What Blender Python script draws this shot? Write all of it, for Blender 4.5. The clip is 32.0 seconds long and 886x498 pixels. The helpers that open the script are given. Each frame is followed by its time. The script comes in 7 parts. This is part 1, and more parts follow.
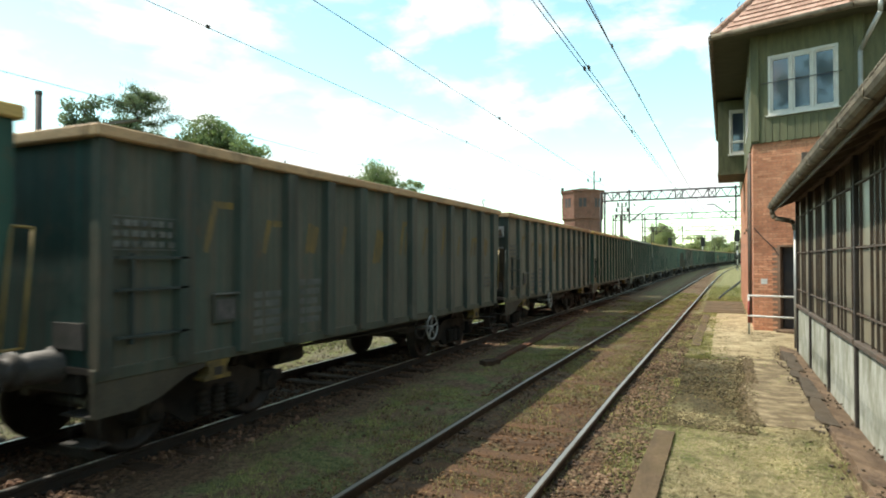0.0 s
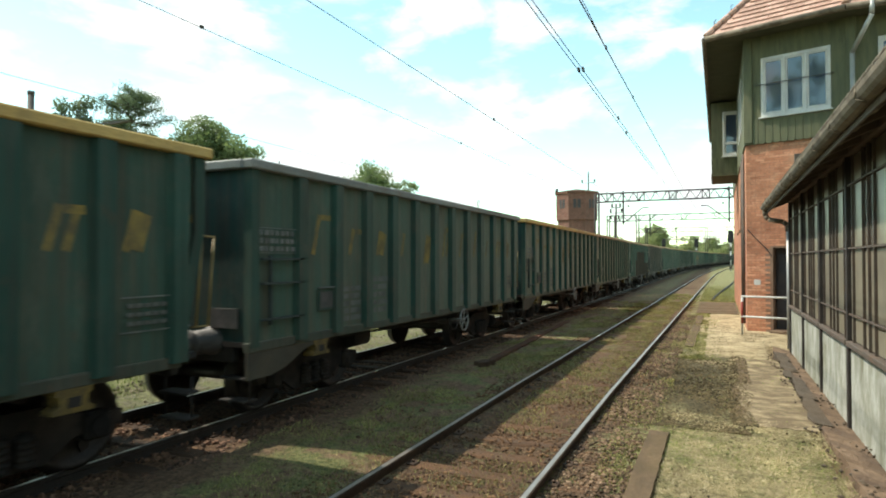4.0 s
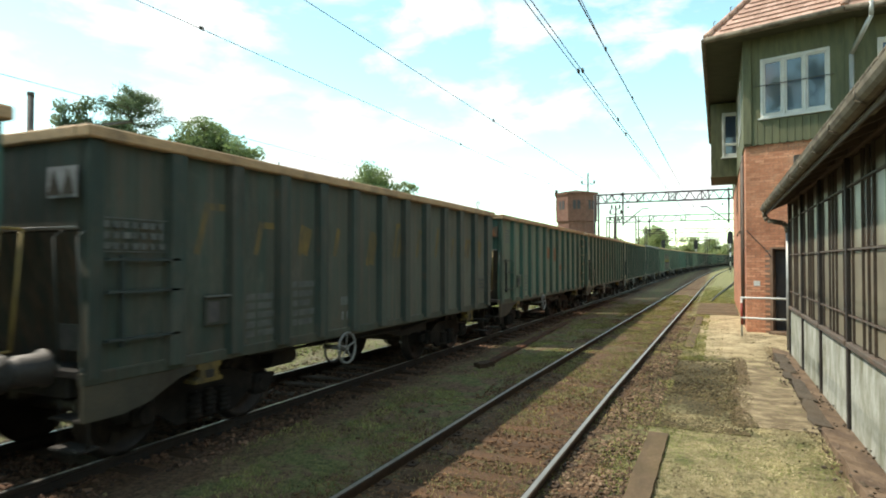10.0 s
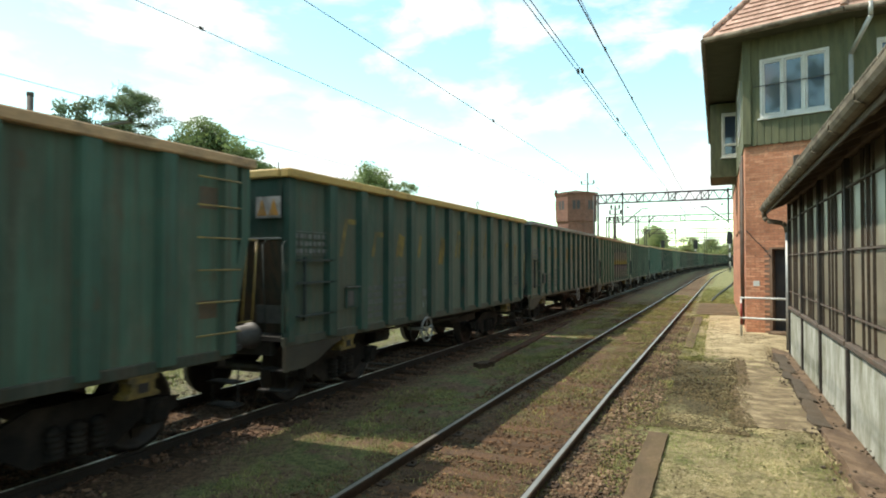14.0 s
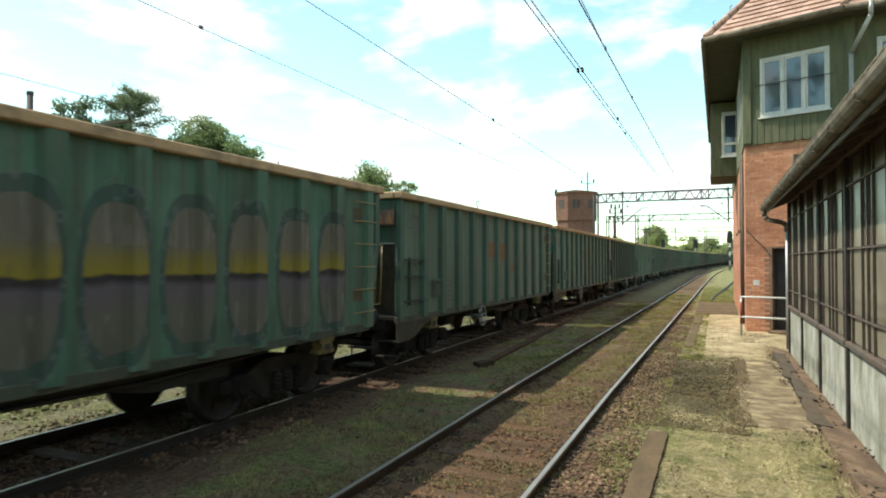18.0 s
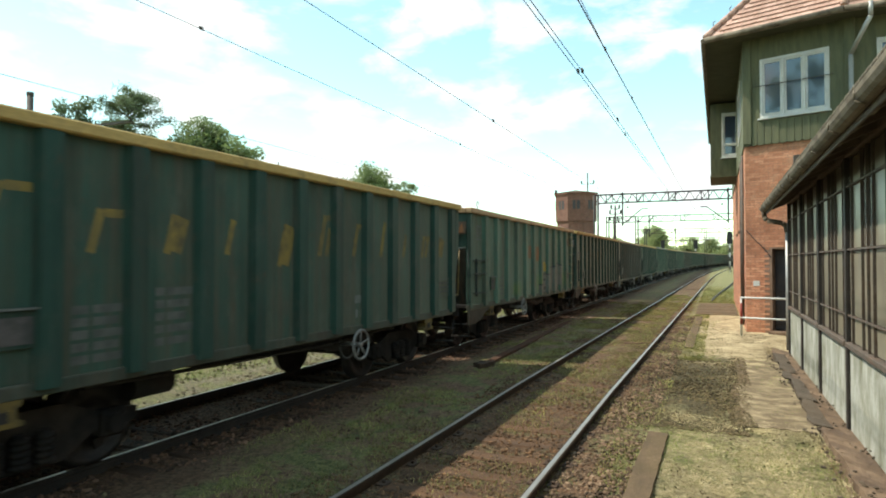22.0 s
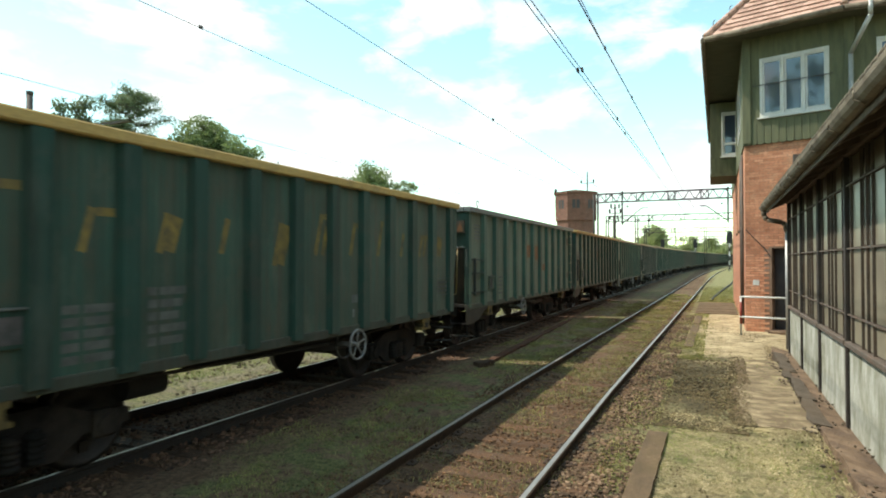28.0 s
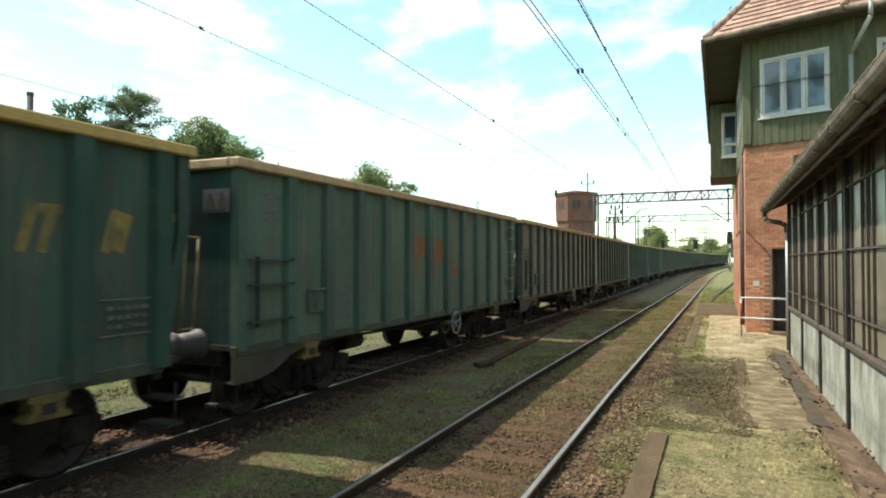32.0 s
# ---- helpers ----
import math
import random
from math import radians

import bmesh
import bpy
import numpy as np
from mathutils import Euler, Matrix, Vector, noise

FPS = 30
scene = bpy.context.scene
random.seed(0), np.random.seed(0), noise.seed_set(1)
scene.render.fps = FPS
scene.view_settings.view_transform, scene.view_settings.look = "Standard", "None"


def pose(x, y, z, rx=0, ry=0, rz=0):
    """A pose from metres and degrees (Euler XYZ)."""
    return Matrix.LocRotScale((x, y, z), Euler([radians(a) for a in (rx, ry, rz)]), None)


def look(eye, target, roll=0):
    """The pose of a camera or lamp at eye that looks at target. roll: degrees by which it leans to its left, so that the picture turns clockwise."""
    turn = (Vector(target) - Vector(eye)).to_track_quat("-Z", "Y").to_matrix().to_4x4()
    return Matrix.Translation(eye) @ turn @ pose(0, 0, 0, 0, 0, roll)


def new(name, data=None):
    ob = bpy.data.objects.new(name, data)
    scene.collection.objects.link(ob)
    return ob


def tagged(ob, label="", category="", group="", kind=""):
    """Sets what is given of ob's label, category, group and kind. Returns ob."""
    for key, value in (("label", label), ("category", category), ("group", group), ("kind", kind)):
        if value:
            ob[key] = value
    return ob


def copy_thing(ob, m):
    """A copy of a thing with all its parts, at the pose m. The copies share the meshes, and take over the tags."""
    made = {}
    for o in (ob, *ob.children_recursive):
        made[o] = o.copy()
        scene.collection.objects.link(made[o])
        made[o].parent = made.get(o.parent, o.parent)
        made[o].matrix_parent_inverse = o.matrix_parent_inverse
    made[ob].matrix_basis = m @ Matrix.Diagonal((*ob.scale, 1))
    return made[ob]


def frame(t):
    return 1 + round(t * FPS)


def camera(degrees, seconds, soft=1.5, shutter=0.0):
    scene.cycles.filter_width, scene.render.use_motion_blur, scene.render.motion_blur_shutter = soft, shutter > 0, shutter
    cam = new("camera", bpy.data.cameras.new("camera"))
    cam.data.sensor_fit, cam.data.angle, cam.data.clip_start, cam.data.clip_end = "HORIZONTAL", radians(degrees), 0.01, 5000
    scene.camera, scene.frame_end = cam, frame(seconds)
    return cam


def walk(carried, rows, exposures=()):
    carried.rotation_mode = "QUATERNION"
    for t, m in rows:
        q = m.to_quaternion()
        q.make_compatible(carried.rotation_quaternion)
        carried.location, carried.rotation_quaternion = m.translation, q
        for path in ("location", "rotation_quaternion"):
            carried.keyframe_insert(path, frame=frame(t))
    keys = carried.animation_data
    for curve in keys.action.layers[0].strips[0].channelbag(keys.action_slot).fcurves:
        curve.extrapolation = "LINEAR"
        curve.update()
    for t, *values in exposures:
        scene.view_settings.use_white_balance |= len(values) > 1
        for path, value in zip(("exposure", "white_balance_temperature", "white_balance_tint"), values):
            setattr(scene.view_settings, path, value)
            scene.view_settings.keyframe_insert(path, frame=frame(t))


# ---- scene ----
EXPOSURE, SKY, SUNLIGHT = 0.48, 0.12, 5.0
EYE = 2.04
# seconds, pan to the left and tilt upward in thousandths of a radian
SWAY = ((0, 9.6, -2.6), (0.5, 8, -2.6), (1, 5.8, -3), (1.5, 4.8, -2.6), (2, 3.2, -1), (2.5, 2.4, -1), (3, 1.6, -1), (3.5, 0.9, -1.2),
        (5.5, 0.8, 0.9), (6, 0.8, 1.6), (7, 0.7, 1.7), (8, 0.4, 0.2), (9, 0, 0), (10, 0.2, 0.8), (11, 0.7, 0.9), (12, 0.7, 0.3), (13, 0, 1.3),
        (14, -0.4, 1), (14.5, -0.5, 1), (16.5, -0.3, 0.6), (17, -0.4, 0.5), (18, -0.4, -0.4), (19, 0, -0.5), (20, 0, 0), (21, 0, 0.9), (22, -0.4, 0.8),
        (23, -0.8, 1.7), (24, -0.5, 1.1), (25, -0.8, 0), (25.5, -0.9, 0.3), (27.5, -0.8, 0), (28, -0.8, -0.5), (29, -0.8, -1), (30, -0.8, -1.4),
        (31, -0.5, -1), (32, -0.4, 0.9))
cam = camera(71.45, 32.0, soft=1.9, shutter=0.2)
walk(cam, [(t, pose(0, 0, EYE, 91.13 + math.degrees(b / 1000), 0, 24.03 + math.degrees(a / 1000))) for t, a, b in SWAY],
     exposures=[(0, EXPOSURE), (32, EXPOSURE)])

# ---- light: a high sun to the side of the train, white summer clouds ----
SUN = Vector((-0.715, -0.09, 1)).normalized()
world = bpy.data.worlds.new("world")
scene.world = world
world.use_nodes = True
wn, wl = world.node_tree.nodes, world.node_tree.links
wn.clear()
sky = wn.new("ShaderNodeTexSky")
sky.sky_type = "NISHITA"
sky.sun_disc = False
sky.sun_elevation = math.asin(SUN.z)
sky.sun_rotation = math.atan2(SUN.x, SUN.y)
sky.air_density, sky.dust_density, sky.ozone_density = 1.0, 0.1, 1.0
tc = wn.new("ShaderNodeTexCoord")
mp = wn.new("ShaderNodeMapping")
mp.inputs["Scale"].default_value = (1.0, 1.0, 2.2)
mp.inputs["Location"].default_value = (1.35, 0.7, 0.22)
cn = wn.new("ShaderNodeTexNoise")
cn.inputs["Scale"].default_value, cn.inputs["Detail"].default_value, cn.inputs["Roughness"].default_value = 7.0, 9, 0.56
cn.inputs["Distortion"].default_value = 0.25
cr = wn.new("ShaderNodeValToRGB")
cr.color_ramp.elements[0].position, cr.color_ramp.elements[1].position = 0.455, 0.61
cr.color_ramp.elements[0].color, cr.color_ramp.elements[1].color = (0, 0, 0, 1), (1, 1, 1, 1)
cloud = wn.new("ShaderNodeMixRGB")
shade = wn.new("ShaderNodeTexNoise")
shade.inputs["Scale"].default_value, shade.inputs["Detail"].default_value, shade.inputs["Roughness"].default_value = 7.0, 8, 0.55
shades = wn.new("ShaderNodeValToRGB")
shades.color_ramp.elements[0].position, shades.color_ramp.elements[1].position = 0.38, 0.58
shades.color_ramp.elements[0].color, shades.color_ramp.elements[1].color = (4.9, 5.9, 6.2, 1), (7.5, 7.9, 7.7, 1)
wl.new(mp.outputs[0], shade.inputs["Vector"])
wl.new(shade.outputs["Fac"], shades.inputs[0])
wl.new(shades.outputs[0], cloud.inputs[2])
tint = wn.new("ShaderNodeMixRGB")
tint.blend_type = "MULTIPLY"
tint.inputs[0].default_value = 1.0
tint.inputs[2].default_value = (1.95, 2.23, 1.65, 1)
bg = wn.new("ShaderNodeBackground")
bg.inputs["Strength"].default_value = SKY
wo = wn.new("ShaderNodeOutputWorld")
for a, b in ((tc.outputs["Generated"], mp.inputs["Vector"]), (mp.outputs[0], cn.inputs["Vector"]), (cn.outputs["Fac"], cr.inputs[0]),
             (cr.outputs[0], cloud.inputs[0]), (sky.outputs[0], tint.inputs[1]), (tint.outputs[0], cloud.inputs[1]), (cloud.outputs[0], bg.inputs[0]),
             (bg.outputs[0], wo.inputs[0])):
    wl.new(a, b)
sun = new("sun", bpy.data.lights.new("sun", "SUN"))
sun.data.energy, sun.data.angle, sun.data.color = SUNLIGHT, radians(0.6), (1.0, 0.91, 0.77)
sun.matrix_world = look(SUN * 50, (0, 0, 0))


# ---- materials ----
def nodes_of(name, rough, metal=0.0):
    m = bpy.data.materials.new(name)
    m.use_nodes = True
    n, l = m.node_tree.nodes, m.node_tree.links
    p = n["Principled BSDF"]
    p.inputs["Roughness"].default_value, p.inputs["Metallic"].default_value = rough, metal
    return m, n, l, p


def place(n, l, stretch=(1, 1, 1), vary=True):
    """Object coordinates, shifted piece by piece."""
    t = n.new("ShaderNodeTexCoord")
    m = n.new("ShaderNodeMapping")
    m.inputs["Scale"].default_value = stretch
    l.new(t.outputs["Object"], m.inputs["Vector"])
    if vary:
        o = n.new("ShaderNodeObjectInfo")
        k = n.new("ShaderNodeVectorMath")
        k.operation = "SCALE"
        k.inputs[0].default_value = (41.0, 23.0, 7.0)
        l.new(o.outputs["Random"], k.inputs["Scale"])
        l.new(k.outputs[0], m.inputs["Location"])
    return m.outputs[0]


def noise_of(n, l, vec, scale, detail=5, rough=0.55):
    t = n.new("ShaderNodeTexNoise")
    t.inputs["Scale"].default_value, t.inputs["Detail"].default_value, t.inputs["Roughness"].default_value = scale, detail, rough
    l.new(vec, t.inputs["Vector"])
    return t.outputs["Fac"]


def ramp(n, l, fac, a, b, lo=0.35, hi=0.65):
    r = n.new("ShaderNodeValToRGB")
    r.color_ramp.elements[0].position, r.color_ramp.elements[1].position = lo, hi
    r.color_ramp.elements[0].color, r.color_ramp.elements[1].color = (*a, 1), (*b, 1)
    l.new(fac, r.inputs[0])
    return r.outputs[0]


def blend(n, l, fac, a, b, mode="MIX"):
    m = n.new("ShaderNodeMixRGB")
    m.blend_type = mode
    for k, v in ((0, fac), (1, a), (2, b)):
        if isinstance(v, (int, float)):
            m.inputs[k].default_value = v
        elif isinstance(v, tuple):
            m.inputs[k].default_value = (*v, 1)
        else:
            l.new(v, m.inputs[k])
    return m.outputs[0]


def bumped(n, l, p, height, strength, distance):
    b = n.new("ShaderNodeBump")
    b.inputs["Strength"].default_value, b.inputs["Distance"].default_value = strength, distance
    l.new(height, b.inputs["Height"])
    l.new(b.outputs[0], p.inputs["Normal"])


def surface(name, c1, c2, scale=3.0, stretch=(1, 1, 1), rough=0.75, metal=0.0, fine=40.0, bump=0.3, depth=0.01, dirt=None, amount=0.5, dirt_scale=1.2,
            dirt_stretch=(1, 1, 1)):
    """Two colours at one scale, fine grain at another, and stains of a third colour."""
    m, n, l, p = nodes_of(name, rough, metal)
    if rough > 0.8:
        p.inputs["Specular IOR Level"].default_value = 0.2
    v = place(n, l, stretch)
    col = ramp(n, l, noise_of(n, l, v, scale), c1, c2)
    grain = noise_of(n, l, v, fine, 4)
    col = blend(n, l, 0.5, col, ramp(n, l, grain, (0.55, 0.55, 0.55), (1.3, 1.3, 1.3), 0.2, 0.8), "MULTIPLY")
    if dirt:
        w = place(n, l, dirt_stretch)
        f = ramp(n, l, noise_of(n, l, w, dirt_scale, 8, 0.65), (0, 0, 0), (1, 1, 1), 0.62 - 0.35 * amount, 0.9 - 0.35 * amount)
        col = blend(n, l, f, col, dirt)
    l.new(col, p.inputs["Base Color"])
    bumped(n, l, p, grain, bump, depth)
    return m


def flecked(name, colours, patch=1.3, rough=0.9, spots=None):
    """Each loose piece of a heap in a colour of its own, with broad patches over all."""
    m, n, l, p = nodes_of(name, rough)
    p.inputs["Specular IOR Level"].default_value = 0.25
    g = n.new("ShaderNodeNewGeometry")
    r = n.new("ShaderNodeValToRGB")
    e = r.color_ramp.elements
    while len(e) < len(colours):
        e.new(0.5)
    for i, c in enumerate(colours):
        e[i].position, e[i].color = i / (len(colours) - 1), (*c, 1)
    l.new(g.outputs["Random Per Island"], r.inputs[0])
    t = n.new("ShaderNodeTexCoord")
    broad = ramp(n, l, noise_of(n, l, t.outputs["Object"], patch, 6, 0.65), (0.62, 0.62, 0.60), (1.3, 1.28, 1.22), 0.36, 0.64)
    col = blend(n, l, 1.0, r.outputs[0], broad, "MULTIPLY")
    if spots:
        col = blend(n, l, ramp(n, l, noise_of(n, l, t.outputs["Object"], 30, 4), (0, 0, 0), (1, 1, 1), 0.55, 0.65), col, spots)
    l.new(col, p.inputs["Base Color"])
    return m


def singly(name, colours, rough=0.85, grain=30.0, stain=None):
    """Bricks or tiles: each one in a colour of its own, with grain and stains over all."""
    m, n, l, p = nodes_of(name, rough)
    g, o = n.new("ShaderNodeNewGeometry"), n.new("ShaderNodeObjectInfo")
    k = n.new("ShaderNodeMath")
    l.new(g.outputs["Random Per Island"], k.inputs[0])
    l.new(o.outputs["Random"], k.inputs[1])
    q = n.new("ShaderNodeMath")
    q.operation = "FRACT"
    l.new(k.outputs[0], q.inputs[0])
    r = n.new("ShaderNodeValToRGB")
    e = r.color_ramp.elements
    while len(e) < len(colours):
        e.new(0.5)
    for i, c in enumerate(colours):
        e[i].position, e[i].color = i / (len(colours) - 1), (*c, 1)
    l.new(q.outputs[0], r.inputs[0])
    v = n.new("ShaderNodeNewGeometry").outputs["Position"]
    fine = noise_of(n, l, v, grain, 5, 0.7)
    col = blend(n, l, 0.7, r.outputs[0], ramp(n, l, fine, (0.6, 0.58, 0.55), (1.3, 1.3, 1.3), 0.3, 0.7), "MULTIPLY")
    col = blend(n, l, 0.8, col, ramp(n, l, noise_of(n, l, v, 0.8, 7, 0.65), (0.62, 0.58, 0.55), (1.15, 1.13, 1.1), 0.32, 0.66), "MULTIPLY")
    if stain:
        col = blend(n, l, ramp(n, l, noise_of(n, l, v, 2.1, 8, 0.7), (0, 0, 0), (0.8, 0.8, 0.8), 0.55, 0.7), col, stain)
    l.new(col, p.inputs["Base Color"])
    bumped(n, l, p, fine, 0.6, 0.006)
    return m


def reckoner(n, l):
    """A function that lays Math nodes."""
    def calc(op, a, b=0.0, c=0.0):
        k = n.new("ShaderNodeMath")
        k.operation = op
        for i, v in enumerate((a, b, c)):
            if isinstance(v, (int, float)):
                k.inputs[i].default_value = v
            else:
                l.new(v, k.inputs[i])
        return k.outputs[0]

    return calc


def oversprayed(n, l, col):
    """Soft clouds of bright green spray beside a tag."""
    t = n.new("ShaderNodeTexCoord")
    sp = n.new("ShaderNodeSeparateXYZ")
    l.new(t.outputs["Object"], sp.inputs[0])
    calc = reckoner(n, l)
    wob = noise_of(n, l, t.outputs["Object"], 2.5, 5)
    for y, z, ry, rz in ((0.55, 1.40, 0.62, 0.5), (3.75, 1.45, 0.50, 0.5), (-1.6, 1.30, 0.7, 0.4)):
        a = calc("POWER", calc("DIVIDE", calc("SUBTRACT", sp.outputs["Y"], y), ry), 2.0)
        b = calc("POWER", calc("DIVIDE", calc("SUBTRACT", sp.outputs["Z"], z), rz), 2.0)
        d = calc("MULTIPLY_ADD", wob, 0.9, calc("ADD", calc("ABSOLUTE", a), calc("ABSOLUTE", b)))
        col = blend(n, l, ramp(n, l, d, (0.55, 0.55, 0.55), (0, 0, 0), 0.45, 1.35), col, (0.115, 0.185, 0.045))
    return col


def sprayed(n, l, col):
    """A row of tall ovals sprayed over panels and ribs: cream above yellow, violet below a dark line."""
    t = n.new("ShaderNodeTexCoord")
    sp = n.new("ShaderNodeSeparateXYZ")
    l.new(t.outputs["Object"], sp.inputs[0])

    calc = reckoner(n, l)
    wob = noise_of(n, l, t.outputs["Object"], 3.0, 4)
    y = calc("MULTIPLY_ADD", wob, 0.10, calc("ADD", sp.outputs["Y"], 0.82 - 0.05))
    z = calc("MULTIPLY_ADD", wob, 0.14, calc("SUBTRACT", sp.outputs["Z"], 0.07))
    u = calc("DIVIDE", y, 0.88)
    d = calc("DIVIDE", calc("SUBTRACT", calc("FRACT", u), 0.5), 0.36)
    h = calc("DIVIDE", calc("SUBTRACT", z, 1.88), 0.74)
    r = calc("ADD", calc("POWER", calc("ABSOLUTE", d), 2.6), calc("POWER", calc("ABSOLUTE", h), 2.6))
    row = calc("MULTIPLY", calc("GREATER_THAN", u, 0.0), calc("LESS_THAN", u, 6.0))
    halo = calc("MULTIPLY", row, calc("LESS_THAN", r, 1.5))
    fill = calc("MULTIPLY", row, calc("LESS_THAN", r, 0.9))
    stroke = calc("MULTIPLY", fill, calc("GREATER_THAN", noise_of(n, l, place(n, l, (9, 9, 1.2), False), 1.0, 3), 0.56))
    tone = n.new("ShaderNodeValToRGB")
    e = tone.color_ramp.elements
    stops = ((0.0, (0.115, 0.105, 0.08)), (0.26, (0.12, 0.105, 0.085)), (0.44, (0.115, 0.088, 0.105)), (0.485, (0.03, 0.022, 0.024)), (0.51, (0.03, 0.022, 0.024)),
             (0.53, (0.24, 0.185, 0.018)), (0.61, (0.21, 0.165, 0.035)), (0.72, (0.15, 0.125, 0.09)), (1.0, (0.13, 0.115, 0.088)))
    while len(e) < len(stops):
        e.new(0.5)
    for i, (at, c) in enumerate(stops):
        e[i].position, e[i].color = at, (*c, 1)
    l.new(calc("MULTIPLY_ADD", h, 0.5, 0.5), tone.inputs[0])
    col = blend(n, l, calc("MULTIPLY", halo, 0.55), col, (0.030, 0.034, 0.040))
    col = blend(n, l, calc("MULTIPLY", fill, 0.86), col, tone.outputs[0])
    col = blend(n, l, calc("MULTIPLY", stroke, 0.25), col, (0.06, 0.052, 0.045))
    # drips running up and down in paler paint, and a chain of small rings round the ovals
    tongue = calc("MULTIPLY", fill, calc("GREATER_THAN", noise_of(n, l, place(n, l, (11, 11, 1.6), False), 1.0, 2), 0.60))
    far = calc("GREATER_THAN", calc("ABSOLUTE", h), 0.42)
    col = blend(n, l, calc("MULTIPLY", calc("MULTIPLY", tongue, far), 0.5), col, (0.19, 0.17, 0.15))
    cells = n.new("ShaderNodeTexVoronoi")
    cells.inputs["Scale"].default_value, cells.inputs["Randomness"].default_value = 6.0, 0.75
    l.new(t.outputs["Object"], cells.inputs["Vector"])
    q = cells.outputs["Distance"]
    ring = calc("MULTIPLY", calc("GREATER_THAN", q, 0.22), calc("LESS_THAN", q, 0.36))
    edge = calc("MULTIPLY", calc("GREATER_THAN", r, 0.95), calc("LESS_THAN", r, 1.75))
    col = blend(n, l, calc("MULTIPLY", calc("MULTIPLY", ring, row), calc("MULTIPLY", edge, 0.35)), col, (0.15, 0.155, 0.165))
    return col


def paint(name, c1, c2, dirt, amount, rough=0.82, spray=None, dust=0.0):
    """Old wagon paint: upright streaks, a film of coal dust, rust spots."""
    m, n, l, p = nodes_of(name, rough)
    v = place(n, l, (1, 1, 1))
    s = place(n, l, (5, 5, 0.35))
    col = ramp(n, l, noise_of(n, l, v, 0.7, 6), c1, c2, 0.3, 0.7)
    f = ramp(n, l, noise_of(n, l, s, 1.3, 8, 0.65), (0, 0, 0), (1, 1, 1), 0.60 - 0.36 * amount, 0.78 - 0.30 * amount)
    col = blend(n, l, f, col, dirt)
    g = ramp(n, l, noise_of(n, l, v, 2.2, 9, 0.7), (0, 0, 0), (0.75, 0.75, 0.75), 0.52, 0.75)
    col = blend(n, l, g, col, tuple(0.5 * (a + b) for a, b in zip(dirt, (0.10, 0.085, 0.065))))
    runs = place(n, l, (17, 17, 0.28))
    col = blend(n, l, 0.4, col, ramp(n, l, noise_of(n, l, runs, 1.0, 6, 0.7), (0.5, 0.5, 0.48), (1.4, 1.38, 1.34), 0.34, 0.68), "MULTIPLY")
    cloudy = place(n, l, (0.9, 0.9, 0.6))
    col = blend(n, l, 0.6, col, ramp(n, l, noise_of(n, l, cloudy, 1.1, 7, 0.6), (0.68, 0.68, 0.68), (1.3, 1.3, 1.28), 0.36, 0.66), "MULTIPLY")
    dusty = ramp(n, l, noise_of(n, l, place(n, l, (1.6, 1.6, 0.7)), 1.5, 9, 0.72), (0, 0, 0), (0.55, 0.55, 0.55), 0.55, 0.72)
    col = blend(n, l, dusty, col, tuple(1.5 * a + 0.012 for a in dirt))
    r = ramp(n, l, noise_of(n, l, place(n, l, (1, 1, 0.55)), 5.0, 9, 0.72), (0, 0, 0), (0.5, 0.5, 0.5), 0.60, 0.70)
    col = blend(n, l, r, col, (0.10, 0.055, 0.032))
    if spray:
        col = spray(n, l, col)
    l.new(col, p.inputs["Base Color"])
    bumped(n, l, p, noise_of(n, l, v, 5.0, 6), 0.35, 0.02)
    p.inputs["Specular IOR Level"].default_value = 0.18
    p.inputs["Sheen Weight"].default_value, p.inputs["Sheen Roughness"].default_value = dust, 0.4
    p.inputs["Sheen Tint"].default_value = (0.72, 0.58, 0.42, 1)
    return m


def brickwork(name, axis_x, base, tone):
    """Brick courses 75 mm high; axis_x: the way along the wall in plan."""
    m, n, l, p = nodes_of(name, 0.85)
    t = n.new("ShaderNodeTexCoord")
    d = n.new("ShaderNodeVectorMath")
    d.operation = "DOT_PRODUCT"
    d.inputs[1].default_value = (*axis_x, 0)
    sp = n.new("ShaderNodeSeparateXYZ")
    cb = n.new("ShaderNodeCombineXYZ")
    l.new(t.outputs["Object"], d.inputs[0])
    l.new(t.outputs["Object"], sp.inputs[0])
    l.new(d.outputs["Value"], cb.inputs[0])
    l.new(sp.outputs["Z"], cb.inputs[1])
    b = n.new("ShaderNodeTexBrick")
    b.inputs["Color1"].default_value, b.inputs["Color2"].default_value = (*base, 1), (*tone, 1)
    b.inputs["Mortar"].default_value = (0.20, 0.13, 0.09, 1)
    b.inputs["Scale"].default_value, b.inputs["Mortar Size"].default_value = 1.0, 0.006
    b.inputs["Brick Width"].default_value, b.inputs["Row Height"].default_value = 0.26, 0.077
    b.inputs["Bias"].default_value = -0.1
    l.new(cb.outputs[0], b.inputs["Vector"])
    big = ramp(n, l, noise_of(n, l, t.outputs["Object"], 0.9, 8, 0.65), (0.55, 0.5, 0.48), (1.15, 1.12, 1.1), 0.3, 0.7)
    col = blend(n, l, 0.8, b.outputs["Color"], big, "MULTIPLY")
    st = n.new("ShaderNodeMapping")
    st.inputs["Scale"].default_value = (3, 3, 13)
    l.new(t.outputs["Object"], st.inputs["Vector"])
    col = blend(n, l, 0.7, col, ramp(n, l, noise_of(n, l, st.outputs[0], 1.4, 4), (0.6, 0.55, 0.5), (1.3, 1.3, 1.3), 0.3, 0.7), "MULTIPLY")
    l.new(col, p.inputs["Base Color"])
    bumped(n, l, p, b.outputs["Fac"], -0.5, 0.01)
    return m


